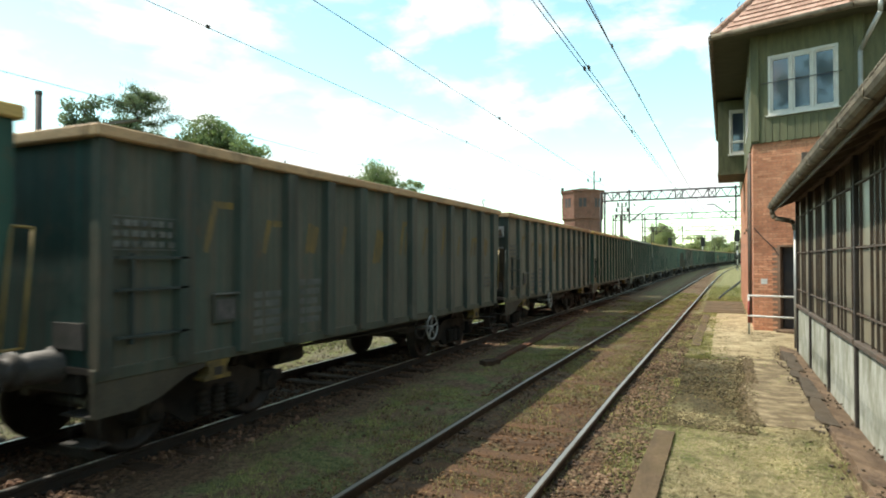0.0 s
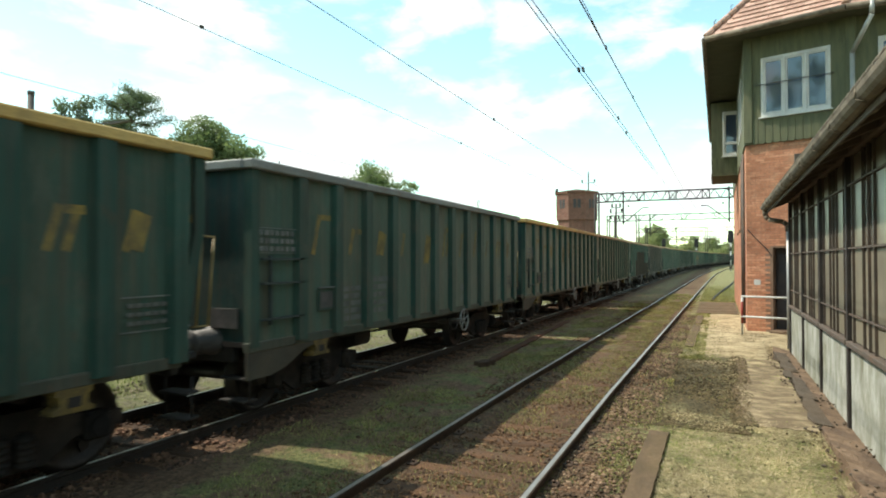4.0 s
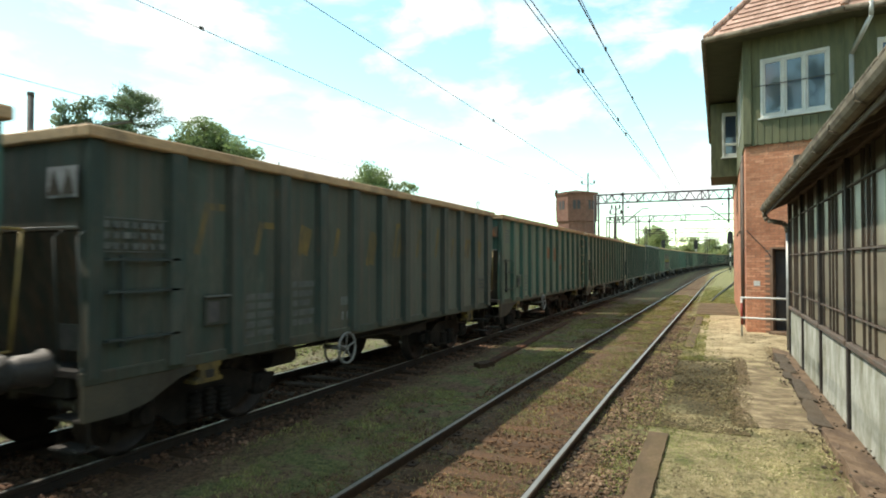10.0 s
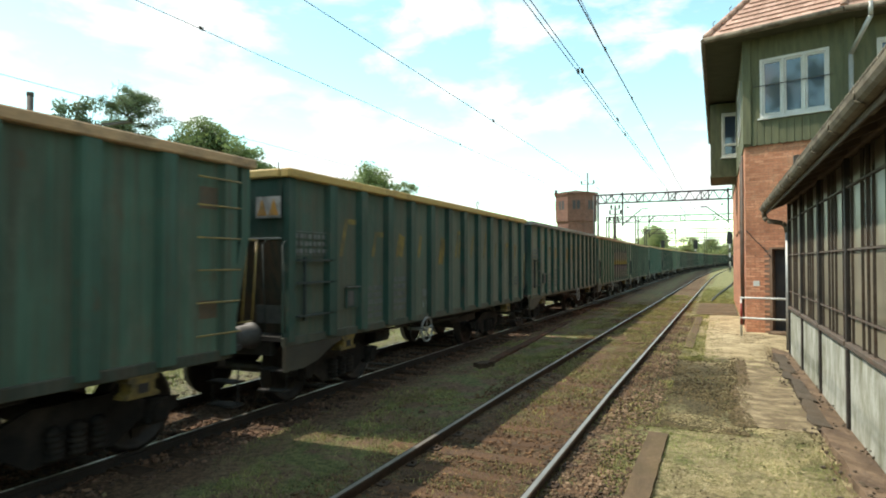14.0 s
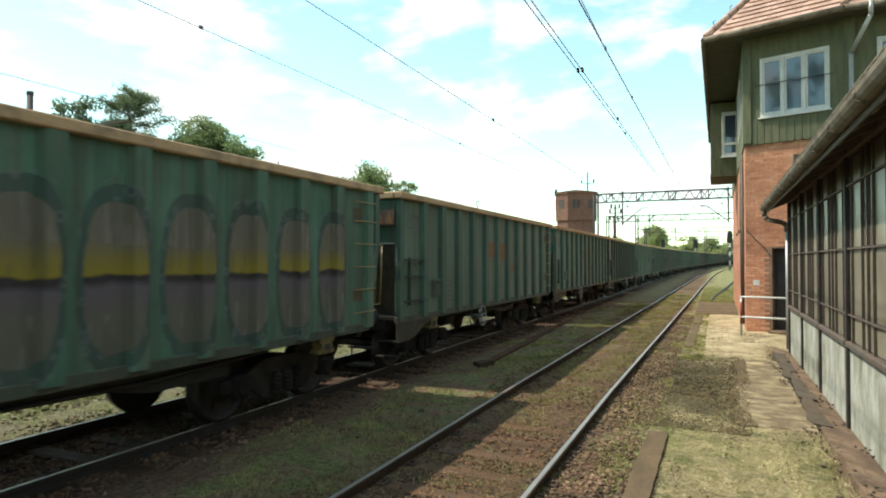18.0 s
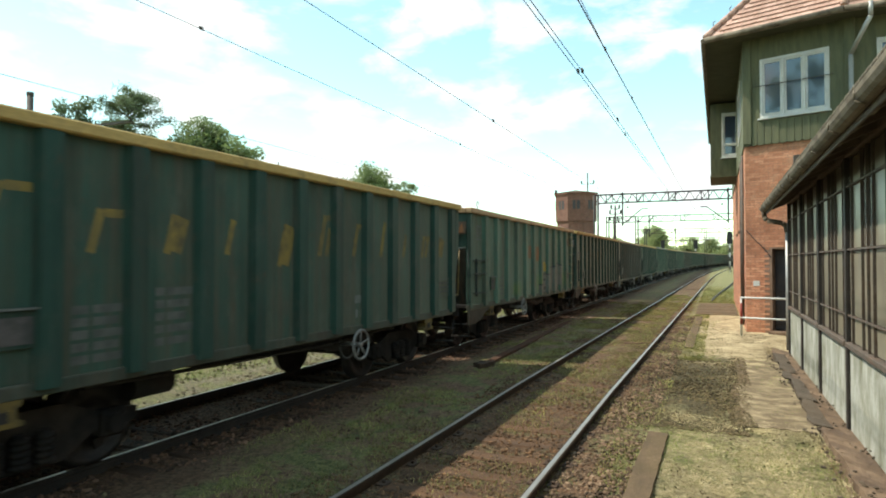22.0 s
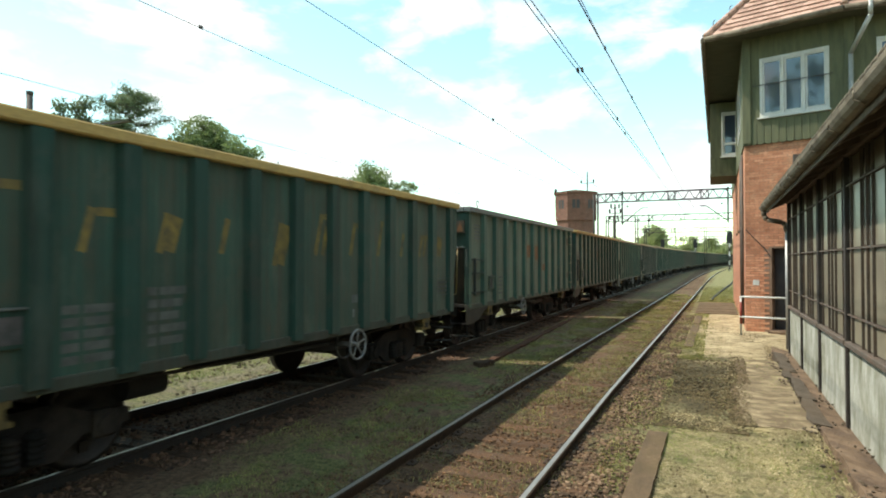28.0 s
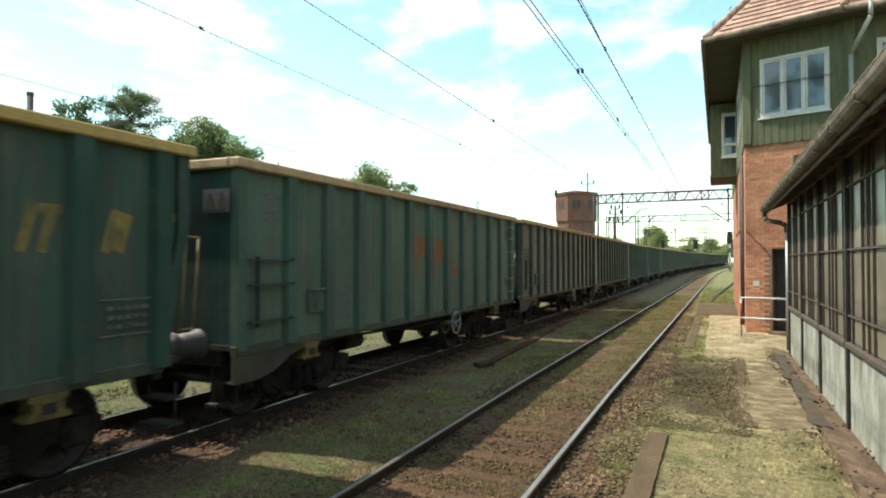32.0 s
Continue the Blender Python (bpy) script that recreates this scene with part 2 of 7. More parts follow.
def glass(name, colour, rough=0.05):
    m, n, l, p = nodes_of(name, rough)
    p.inputs["Base Color"].default_value = (*colour, 1)
    p.inputs["Specular IOR Level"].default_value = 0.7
    p.inputs["IOR"].default_value = 1.75
    v = place(n, l)
    bumped(n, l, p, noise_of(n, l, v, 0.8, 1), 0.008, 0.02)
    return m


def foliage(name, c1, c2):
    """Thin leaves that let some of the sun through."""
    m, n, l, p = nodes_of(name, 0.6)
    v = place(n, l)
    col = ramp(n, l, noise_of(n, l, v, 1.1, 6), c1, c2)
    l.new(col, p.inputs["Base Color"])
    t = n.new("ShaderNodeBsdfTranslucent")
    l.new(blend(n, l, 1.0, col, (1.5, 1.5, 1.2), "MULTIPLY"), t.inputs["Color"])
    x = n.new("ShaderNodeMixShader")
    x.inputs[0].default_value = 0.5
    l.new(p.outputs[0], x.inputs[1])
    l.new(t.outputs[0], x.inputs[2])
    l.new(x.outputs[0], n["Material Output"].inputs["Surface"])
    return m


M = {
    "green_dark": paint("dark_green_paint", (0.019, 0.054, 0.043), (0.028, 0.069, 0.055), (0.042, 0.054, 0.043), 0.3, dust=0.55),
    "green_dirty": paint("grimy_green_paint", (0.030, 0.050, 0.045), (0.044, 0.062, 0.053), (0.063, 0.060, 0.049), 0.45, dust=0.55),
    # rib copies of the dusted greens below, darkened for shade on rib flanks
    "green_mid": paint("shaded_mid_green_paint", (0.043, 0.092, 0.071), (0.059, 0.112, 0.085), (0.060, 0.077, 0.058), 0.35, dust=0.45),
    "green_teal": paint("shaded_teal_green_paint", (0.042, 0.110, 0.090), (0.060, 0.138, 0.112), (0.064, 0.090, 0.073), 0.35, dust=0.45),
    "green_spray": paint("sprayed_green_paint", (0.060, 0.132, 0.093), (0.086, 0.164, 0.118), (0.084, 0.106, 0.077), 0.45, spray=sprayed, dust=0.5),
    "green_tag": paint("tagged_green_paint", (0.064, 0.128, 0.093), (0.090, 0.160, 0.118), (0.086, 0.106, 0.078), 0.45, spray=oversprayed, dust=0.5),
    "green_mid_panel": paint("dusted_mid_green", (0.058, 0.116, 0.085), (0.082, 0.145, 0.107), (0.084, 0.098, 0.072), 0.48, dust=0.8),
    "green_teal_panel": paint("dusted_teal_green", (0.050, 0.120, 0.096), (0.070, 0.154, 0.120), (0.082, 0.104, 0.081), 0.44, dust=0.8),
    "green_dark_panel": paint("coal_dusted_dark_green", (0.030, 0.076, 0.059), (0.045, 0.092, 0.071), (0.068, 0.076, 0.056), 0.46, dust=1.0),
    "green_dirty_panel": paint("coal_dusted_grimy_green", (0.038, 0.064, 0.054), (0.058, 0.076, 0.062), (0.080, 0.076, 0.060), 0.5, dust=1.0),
    "sill_dust": paint("dust_caked_sill", (0.044, 0.060, 0.047), (0.060, 0.074, 0.057), (0.068, 0.066, 0.051), 0.55, dust=0.3),
    # flush ends: shade between the wagons put into a darker paint
    "end_shaded": paint("shaded_end_paint", (0.018, 0.050, 0.046), (0.028, 0.064, 0.058), (0.042, 0.050, 0.043), 0.4),
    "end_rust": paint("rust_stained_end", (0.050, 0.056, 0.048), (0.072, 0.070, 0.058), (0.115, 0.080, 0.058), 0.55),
    "ladder_soot": surface("sooty_ladder", (0.018, 0.030, 0.028), (0.03, 0.042, 0.038), 4, rough=0.7),
    "brown": paint("brown_primer", (0.058, 0.050, 0.038), (0.080, 0.068, 0.052), (0.054, 0.052, 0.042), 0.5),
    "rim_tan": surface("tan_rim", (0.47, 0.31, 0.165), (0.36, 0.225, 0.11), 1.0, (1, 0.3, 1), 0.7, dirt=(0.12, 0.085, 0.05), amount=0.35, dirt_scale=3),
    "rim_yellow": surface("yellow_rim", (0.50, 0.345, 0.11), (0.40, 0.26, 0.075), 1.0, (1, 0.3, 1), 0.65, dirt=(0.14, 0.10, 0.05), amount=0.25, dirt_scale=3),
    "rim_grey": surface("grey_rim", (0.215, 0.225, 0.205), (0.15, 0.16, 0.145), 1.0, (1, 0.3, 1), 0.65, dirt=(0.14, 0.10, 0.06), amount=0.3, dirt_scale=3),
    "under": surface("underframe_black", (0.010, 0.0095, 0.009), (0.019, 0.0165, 0.014), 4, rough=0.8, dirt=(0.045, 0.036, 0.028), amount=0.4),
    "bogie": surface("bogie_dust", (0.010, 0.0095, 0.009), (0.020, 0.0175, 0.0155), 6, rough=0.85, dirt=(0.060, 0.047, 0.036), amount=0.4),
    "wheel": surface("wheel_steel", (0.02, 0.018, 0.017), (0.04, 0.034, 0.03), 5, rough=0.55, metal=0.4),
    "apron": surface("ochre_sill", (0.072, 0.062, 0.040), (0.042, 0.040, 0.029), 2, rough=0.8, dirt=(0.03, 0.023, 0.016), amount=0.6),
    "buffer": surface("buffer_steel", (0.05, 0.05, 0.048), (0.09, 0.088, 0.084), 6, (1, 0.3, 1), 0.6, metal=0.2, dirt=(0.06, 0.05, 0.042), amount=0.4),
    "yellow": surface("faded_yellow_marking", (0.26, 0.18, 0.035), (0.16, 0.12, 0.035), 5, rough=0.65, dirt=(0.045, 0.045, 0.03), amount=0.55, dirt_scale=4),
    "yellow_old": surface("grimy_yellow_marking", (0.21, 0.135, 0.028), (0.14, 0.10, 0.03), 5, rough=0.65, dirt=(0.05, 0.05, 0.035), amount=0.6, dirt_scale=3, dirt_stretch=(2, 2, 0.6)),
    "orange": surface("faded_orange_marking", (0.30, 0.105, 0.024), (0.21, 0.085, 0.03), 5, (1, 1, 0.4), 0.65, dirt=(0.075, 0.09, 0.062), amount=0.6, dirt_scale=4, dirt_stretch=(2, 2, 0.5)),
    "amber": surface("amber_marking", (0.34, 0.17, 0.022), (0.27, 0.13, 0.02), 5, rough=0.65, dirt=(0.06, 0.07, 0.045), amount=0.3, dirt_scale=4),
    "white": surface("dirty_white_marking", (0.30, 0.30, 0.29), (0.20, 0.20, 0.195), 6, rough=0.6, dirt=(0.06, 0.055, 0.045), amount=0.4, dirt_scale=5),
    "card": surface("faded_card", (0.10, 0.088, 0.085), (0.055, 0.055, 0.052), 4, rough=0.8, dirt=(0.035, 0.04, 0.036), amount=0.5, dirt_scale=6),
    "chalk": surface("chalky_white_marking", (0.17, 0.175, 0.165), (0.115, 0.125, 0.115), 6, rough=0.6, dirt=(0.05, 0.055, 0.05), amount=0.45, dirt_scale=5),
    "pale": surface("faint_white_marking", (0.12, 0.125, 0.115), (0.075, 0.085, 0.075), 6, rough=0.6, dirt=(0.04, 0.045, 0.04), amount=0.5, dirt_scale=5),
    "pad_yellow": surface("grimy_yellow_pad", (0.19, 0.125, 0.024), (0.11, 0.078, 0.022), 6, rough=0.75, dirt=(0.035, 0.028, 0.016), amount=0.6, dirt_scale=7),
    "ochre": surface("grimy_ochre", (0.10, 0.072, 0.026), (0.06, 0.048, 0.022), 5, rough=0.7, dirt=(0.03, 0.027, 0.02), amount=0.5, dirt_scale=5),
    "rail_yellow": surface("handrail_yellow", (0.27, 0.19, 0.05), (0.18, 0.13, 0.045), 6, rough=0.5),
    "wheel_white": surface("white_enamel", (0.25, 0.25, 0.235), (0.17, 0.17, 0.16), 6, rough=0.5, dirt=(0.1, 0.09, 0.07), amount=0.3),
    "red_old": surface("grimy_orange_plate", (0.11, 0.068, 0.036), (0.07, 0.055, 0.034), 6, rough=0.6, dirt=(0.05, 0.06, 0.045), amount=0.4, dirt_scale=5),
    "red": surface("dull_red", (0.28, 0.035, 0.022), (0.20, 0.03, 0.02), 6, rough=0.6),
    "spray_cream": surface("cream_spray", (0.26, 0.205, 0.145), (0.18, 0.15, 0.11), 3, rough=0.6, dirt=(0.06, 0.10, 0.075), amount=0.5, dirt_scale=4),
    "spray_yellow": surface("yellow_spray", (0.34, 0.25, 0.015), (0.27, 0.19, 0.012), 3, rough=0.6),
    "spray_dark": surface("dark_spray", (0.020, 0.022, 0.030), (0.032, 0.034, 0.042), 3, rough=0.6),
    "spray_grey": surface("grey_spray", (0.175, 0.16, 0.135), (0.115, 0.115, 0.095), 3, rough=0.6, dirt=(0.06, 0.115, 0.085), amount=0.55, dirt_scale=4.5, dirt_stretch=(1, 1.6, 0.8)),
    "coal": surface("coal", (0.01, 0.01, 0.011), (0.03, 0.03, 0.03), 9, rough=0.5, bump=1.0, depth=0.05, fine=12),
    "rail_top": surface("polished_rail", (0.32, 0.29, 0.25), (0.42, 0.385, 0.34), 8, (1, 0.1, 1), 0.38, 0.75),
    "rail_black": surface("dark_rail", (0.016, 0.013, 0.011), (0.028, 0.021, 0.016), 6, rough=0.8),
    "rail_rust": surface("rusty_rail", (0.040, 0.027, 0.019), (0.066, 0.043, 0.029), 6, rough=0.85),
    "sleeper_dark": surface("dark_sleeper_wood", (0.075, 0.047, 0.030), (0.045, 0.030, 0.020), 2.5, (0.5, 4, 4), 0.9, fine=25, bump=0.7, depth=0.015, dirt=(0.07, 0.05, 0.036), amount=0.4),
    "sleeper": surface("old_sleeper_wood", (0.122, 0.068, 0.036), (0.074, 0.044, 0.026), 2.5, (0.5, 4, 4), 0.9, fine=25, bump=0.8, depth=0.015, dirt=(0.07, 0.05, 0.036), amount=0.45, dirt_scale=3),
    "rotten": surface("rotten_red_wood", (0.125, 0.050, 0.026), (0.070, 0.034, 0.022), 3, (4, 0.6, 4), 0.95, fine=25, bump=1.0, depth=0.02, dirt=(0.05, 0.036, 0.024), amount=0.5, dirt_scale=3),
    "stone_brown": flecked("rusty_ballast", ((0.052, 0.032, 0.020), (0.105, 0.058, 0.031), (0.155, 0.088, 0.046), (0.21, 0.13, 0.072))),
    "stone_shoulder": flecked("shoulder_ballast", ((0.040, 0.029, 0.020), (0.090, 0.060, 0.038), (0.145, 0.096, 0.062), (0.22, 0.155, 0.105))),
    "stone_grey": flecked("grey_ballast", ((0.08, 0.075, 0.045), (0.16, 0.14, 0.092), (0.27, 0.235, 0.165))),
    "stone_dark": flecked("oily_ballast", ((0.042, 0.029, 0.022), (0.115, 0.068, 0.047), (0.19, 0.112, 0.075))),
    "stone_path": flecked("trodden_stones", ((0.05, 0.034, 0.024), (0.14, 0.082, 0.050), (0.20, 0.13, 0.085), (0.14, 0.135, 0.065))),
    "grass_dry": flecked("dry_grass", ((0.24, 0.21, 0.11), (0.40, 0.345, 0.185), (0.54, 0.465, 0.27), (0.72, 0.63, 0.43)), 1.6, 0.8),
    "grass_green": flecked("green_grass", ((0.095, 0.115, 0.036), (0.185, 0.210, 0.065), (0.30, 0.295, 0.10), (0.40, 0.345, 0.165)), 1.6, 0.8),
    "grass_bright": flecked("sunny_grass", ((0.105, 0.17, 0.03), (0.19, 0.26, 0.055), (0.31, 0.34, 0.11)), 0.9, 0.8),
    "leaf": foliage("leaf", (0.105, 0.155, 0.066), (0.17, 0.22, 0.10)),
    "leaf_pale": foliage("pale_leaf", (0.075, 0.115, 0.066), (0.125, 0.165, 0.098)),
    # paler copy of the leaf green, distance haze put into its colour
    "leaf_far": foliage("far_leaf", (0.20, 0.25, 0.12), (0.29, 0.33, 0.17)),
    "bark": surface("bark", (0.09, 0.07, 0.05), (0.05, 0.04, 0.03), 3, (1, 1, 0.3), 0.95, bump=0.8),
    "brick_front": brickwork("brick_front", (0.954, -0.2995), (0.50, 0.225, 0.125), (0.40, 0.165, 0.09)),
    "brick_side": brickwork("brick_side", (0, 1), (0.50, 0.225, 0.125), (0.40, 0.165, 0.09)),
    "brick_tower": brickwork("brick_tower", (0.8, 0.6), (0.20, 0.095, 0.072), (0.145, 0.07, 0.055)),
    "board": surface("green_board", (0.060, 0.068, 0.034), (0.104, 0.110, 0.054), 2, (4, 4, 0.5), 0.75, fine=22, dirt=(0.09, 0.10, 0.05), amount=0.4, dirt_scale=3, dirt_stretch=(3, 3, 0.6)),
    "soffit": surface("soffit_paint", (0.058, 0.064, 0.042), (0.080, 0.086, 0.056), 2, (1, 4, 1), 0.85, fine=20),
    "tile": singly("clay_tile", ((0.37, 0.235, 0.185), (0.43, 0.28, 0.225), (0.50, 0.335, 0.275)), 0.85, 14),
    "brick": singly("weathered_brick", ((0.40, 0.175, 0.10), (0.48, 0.215, 0.125), (0.52, 0.245, 0.145), (0.60, 0.31, 0.19)), 0.9, 18, (0.44, 0.27, 0.17)),
    "mortar": surface("old_mortar", (0.20, 0.13, 0.09), (0.30, 0.205, 0.15), 3, rough=0.95, bump=0.8),
    "zinc": surface("zinc", (0.40, 0.41, 0.39), (0.31, 0.32, 0.31), 3, rough=0.45, metal=0.3),
    "gutter": surface("old_gutter", (0.215, 0.185, 0.142), (0.145, 0.124, 0.094), 2, rough=0.85, dirt=(0.05, 0.04, 0.028), amount=0.5, dirt_scale=3),
    "white_paint": surface("white_joinery", (0.56, 0.57, 0.54), (0.46, 0.47, 0.45), 3, rough=0.5, dirt=(0.4, 0.38, 0.33), amount=0.2),
    # blue in the base colour stands in for clear sky mirrored by the panes
    "pane_box": glass("office_glass", (0.036, 0.055, 0.085)),
    "pane_shed": surface("dusty_shed_glass", (0.235, 0.215, 0.16), (0.18, 0.165, 0.12), 1.2, (1, 1, 0.6), 0.32, fine=9, bump=0.04, dirt=(0.15, 0.13, 0.098), amount=0.4, dirt_scale=1.4),
    # cleaner glass; dim interior and mirrored eaves are put into its dark colour
    "pane_clear": surface("cleaner_shed_glass", (0.12, 0.112, 0.092), (0.088, 0.08, 0.066), 1.2, (1, 1, 0.6), 0.26, fine=9, bump=0.04, dirt=(0.18, 0.16, 0.125), amount=0.4, dirt_scale=1.6),
    "steel_soot": surface("sooty_bars", (0.022, 0.018, 0.015), (0.038, 0.031, 0.026), 5, rough=0.7),
    "steel_brown": surface("brown_steel", (0.066, 0.052, 0.041), (0.098, 0.076, 0.058), 5, rough=0.7, dirt=(0.12, 0.065, 0.036), amount=0.3),
    "panel": surface("concrete_panel", (0.42, 0.435, 0.39), (0.315, 0.33, 0.295), 1.5, (1, 1, 0.5), 0.9, dirt=(0.16, 0.165, 0.115), amount=0.68, dirt_scale=2.0, dirt_stretch=(1, 1.6, 0.8)),
    "clod": flecked("dry_clods", ((0.036, 0.030, 0.017), (0.08, 0.064, 0.034), (0.145, 0.112, 0.062), (0.075, 0.068, 0.033)), 2.0, 0.95),
    "pipe_black": surface("sooty_pipe", (0.05, 0.046, 0.044), (0.085, 0.076, 0.070), 3, rough=0.8),
    "asphalt": surface("broken_asphalt", (0.068, 0.056, 0.043), (0.105, 0.087, 0.066), 4, rough=0.95, bump=1.0, depth=0.02, fine=25, dirt=(0.10, 0.075, 0.05), amount=0.45),
    "plinth": surface("weathered_plinth", (0.125, 0.086, 0.056), (0.215, 0.152, 0.102), 3, rough=0.95, bump=1.0, depth=0.03, fine=14, dirt=(0.09, 0.065, 0.05), amount=0.45, dirt_scale=2.5),
    "slab": surface("old_concrete", (0.44, 0.37, 0.23), (0.30, 0.245, 0.15), 2.6, (1, 1.4, 1), 0.95, fine=30, bump=0.6, depth=0.015, dirt=(0.13, 0.10, 0.062), amount=1.0, dirt_scale=2.4, dirt_stretch=(1.3, 1.7, 1)),
    "kerb": surface("brown_kerb", (0.142, 0.100, 0.060), (0.090, 0.066, 0.042), 2, (2, 0.7, 2), 0.95, bump=0.8, fine=22, dirt=(0.085, 0.066, 0.034), amount=0.45, dirt_scale=3.5),
    "door": surface("dark_door", (0.032, 0.03, 0.036), (0.05, 0.042, 0.042), 3, rough=0.6),
    "roof_felt": surface("roof_felt", (0.10, 0.085, 0.07), (0.16, 0.13, 0.10), 2, rough=0.95, bump=0.6),
    "beam": surface("dark_timber", (0.088, 0.068, 0.052), (0.125, 0.095, 0.072), 3, (0.5, 4, 4), 0.85),
    "steel_dark": surface("weathered_mast_steel", (0.036, 0.035, 0.033), (0.06, 0.056, 0.052), 3, rough=0.65, metal=0.3),
    "wire": surface("copper_wire", (0.06, 0.055, 0.05), (0.085, 0.078, 0.07), 3, rough=0.85),
    "signal_black": surface("signal_black", (0.012, 0.012, 0.012), (0.02, 0.02, 0.02), 3, rough=0.5),
    "concrete_pole": surface("pole_concrete", (0.07, 0.06, 0.052), (0.045, 0.04, 0.036), 2, rough=0.9),
    "inside": surface("dim_interior", (0.16, 0.14, 0.11), (0.10, 0.09, 0.07), 1, rough=0.9),
}


# ---- mesh helpers ----
def block(bm, lo, hi, bev=0.0):
    """A box from corner to corner, its edges bevelled."""
    x0, y0, z0 = lo
    x1, y1, z1 = hi
    v = [bm.verts.new(c) for c in ((x0, y0, z0), (x1, y0, z0), (x1, y1, z0), (x0, y1, z0), (x0, y0, z1), (x1, y0, z1), (x1, y1, z1), (x0, y1, z1))]
    f = [bm.faces.new([v[i] for i in q]) for q in ((3, 2, 1, 0), (4, 5, 6, 7), (0, 1, 5, 4), (1, 2, 6, 5), (2, 3, 7, 6), (3, 0, 4, 7))]
    if bev:
        bmesh.ops.bevel(bm, geom=list({e for g in f for e in g.edges}), offset=bev, segments=1, affect="EDGES", profile=0.7)


def tube(bm, a, b, r, n=8, r2=None):
    """A round bar from a to b, closed at its ends."""
    a, b = Vector(a), Vector(b)
    q = (b - a).to_track_quat("Z", "Y").to_matrix()
    rings = []
    for c, k in ((a, r), (b, r if r2 is None else r2)):
        rings.append([bm.verts.new(c + q @ Vector((k * math.cos(2 * math.pi * i / n), k * math.sin(2 * math.pi * i / n), 0))) for i in range(n)])
    for i in range(n):
        bm.faces.new((rings[0][i], rings[0][(i + 1) % n], rings[1][(i + 1) % n], rings[1][i])).smooth = True
    bm.faces.new(rings[0][::-1])
    bm.faces.new(rings[1])


def pipe(bm, pts, r, n=6):
    for a, b in zip(pts, pts[1:]):
        tube(bm, a, b, r, n)


def strand(bm, pts, r, n=5):
    """One unbroken wire through the points."""
    rings = []
    for i, p in enumerate(pts):
        d = (Vector(pts[min(i + 1, len(pts) - 1)]) - Vector(pts[max(i - 1, 0)])).to_track_quat("Z", "Y").to_matrix()
        rings.append([bm.verts.new(Vector(p) + d @ Vector((r * math.cos(2 * math.pi * k / n), r * math.sin(2 * math.pi * k / n), 0))) for k in range(n)])
    for p, q in zip(rings, rings[1:]):
        for k in range(n):
            bm.faces.new((p[k], p[(k + 1) % n], q[(k + 1) % n], q[k])).smooth = True


def prism(bm, pts, a, b, axis="x"):
    """An outline in the plane across the axis, drawn out from a to b."""
    place_of = {"x": lambda p, t: (t, p[0], p[1]), "y": lambda p, t: (p[0], t, p[1]), "z": lambda p, t: (p[0], p[1], t)}[axis]
    lo, hi = [bm.verts.new(place_of(p, a)) for p in pts], [bm.verts.new(place_of(p, b)) for p in pts]
    k = len(pts)
    bm.faces.new(lo[::-1])
    bm.faces.new(hi)
    for i in range(k):
        bm.faces.new((lo[i], lo[(i + 1) % k], hi[(i + 1) % k], hi[i]))
    bmesh.ops.recalc_face_normals(bm, faces=bm.faces[:])


def lathe(bm, outline, n=20, axis="x", centre=(0, 0, 0)):
    """An outline of (radius, place along the axis), turned once round."""
    c = Vector(centre)
    rings = []
    for r, t in outline:
        ring = []
        for i in range(n):
            a = 2 * math.pi * i / n
            u, w = r * math.cos(a), r * math.sin(a)
            ring.append(bm.verts.new(c + Vector({"x": (t, u, w), "y": (u, t, w), "z": (u, w, t)}[axis])))
        rings.append(ring)
    for p, q in zip(rings, rings[1:]):
        for i in range(n):
            bm.faces.new((p[i], p[(i + 1) % n], q[(i + 1) % n], q[i])).smooth = True
    bm.faces.new(rings[0])
    bm.faces.new(rings[-1])
    bmesh.ops.recalc_face_normals(bm, faces=bm.faces[:])


def mesh_of(name, bm, material):
    me = bpy.data.meshes.new(name)
    bm.to_mesh(me)
    bm.free()
    me.materials.append(material)
    return me


def part(name, bm, material, parent=None, label=""):
    ob = new(name, mesh_of(name, bm, material))
    ob.parent = parent
    if label:
        ob["label"] = label
    return ob


def boxpart(name, lo, hi, material, parent=None, label="", bev=0.0):
    bm = bmesh.new()
    block(bm, lo, hi, bev)
    return part(name, bm, material, parent, label)


def thing(name, label, category, at=(0, 0, 0), turn=0.0, group="", kind=""):
    ob = new(name)
    ob.matrix_basis = pose(*at, 0, 0, turn)
    ob.empty_display_size = 0.3
    return tagged(ob, label, category, group, kind)


def piece(name, mesh, parent, m=None):
    """One of many alike pieces, on a shared mesh."""
    ob = new(name, mesh)
    ob.parent = parent
    if m is not None:
        ob.matrix_basis = m
    return ob


def sheet(name, verts, faces, material):
    me = bpy.data.meshes.new(name)
    me.from_pydata(verts, [], faces)
    me.materials.append(material)
    me.update()
    return me


# ---- the line: straight past the camera, then bending away to the right ----
BEND, RADIUS = 41.3, 1545.0


def rise(s):
    """The line climbs a little beyond the signal box."""
    return 0.0052 * min(max(s - 43, 0), 300)


def on_line(s, x, z=0.0):
    """The place s metres along the line and x metres to its right, and the heading there."""
    z += rise(s)
    if s < BEND:
        return Vector((x, s, z)), 0.0
    a = (s - BEND) / RADIUS
    return Vector((RADIUS - (RADIUS - x) * math.cos(a), BEND + (RADIUS - x) * math.sin(a), z)), a


def spread_of(s):
    """How far the empty track has drawn away from the track of the train."""
    return 0.0101 * min(max(s - 10, 0), 50)


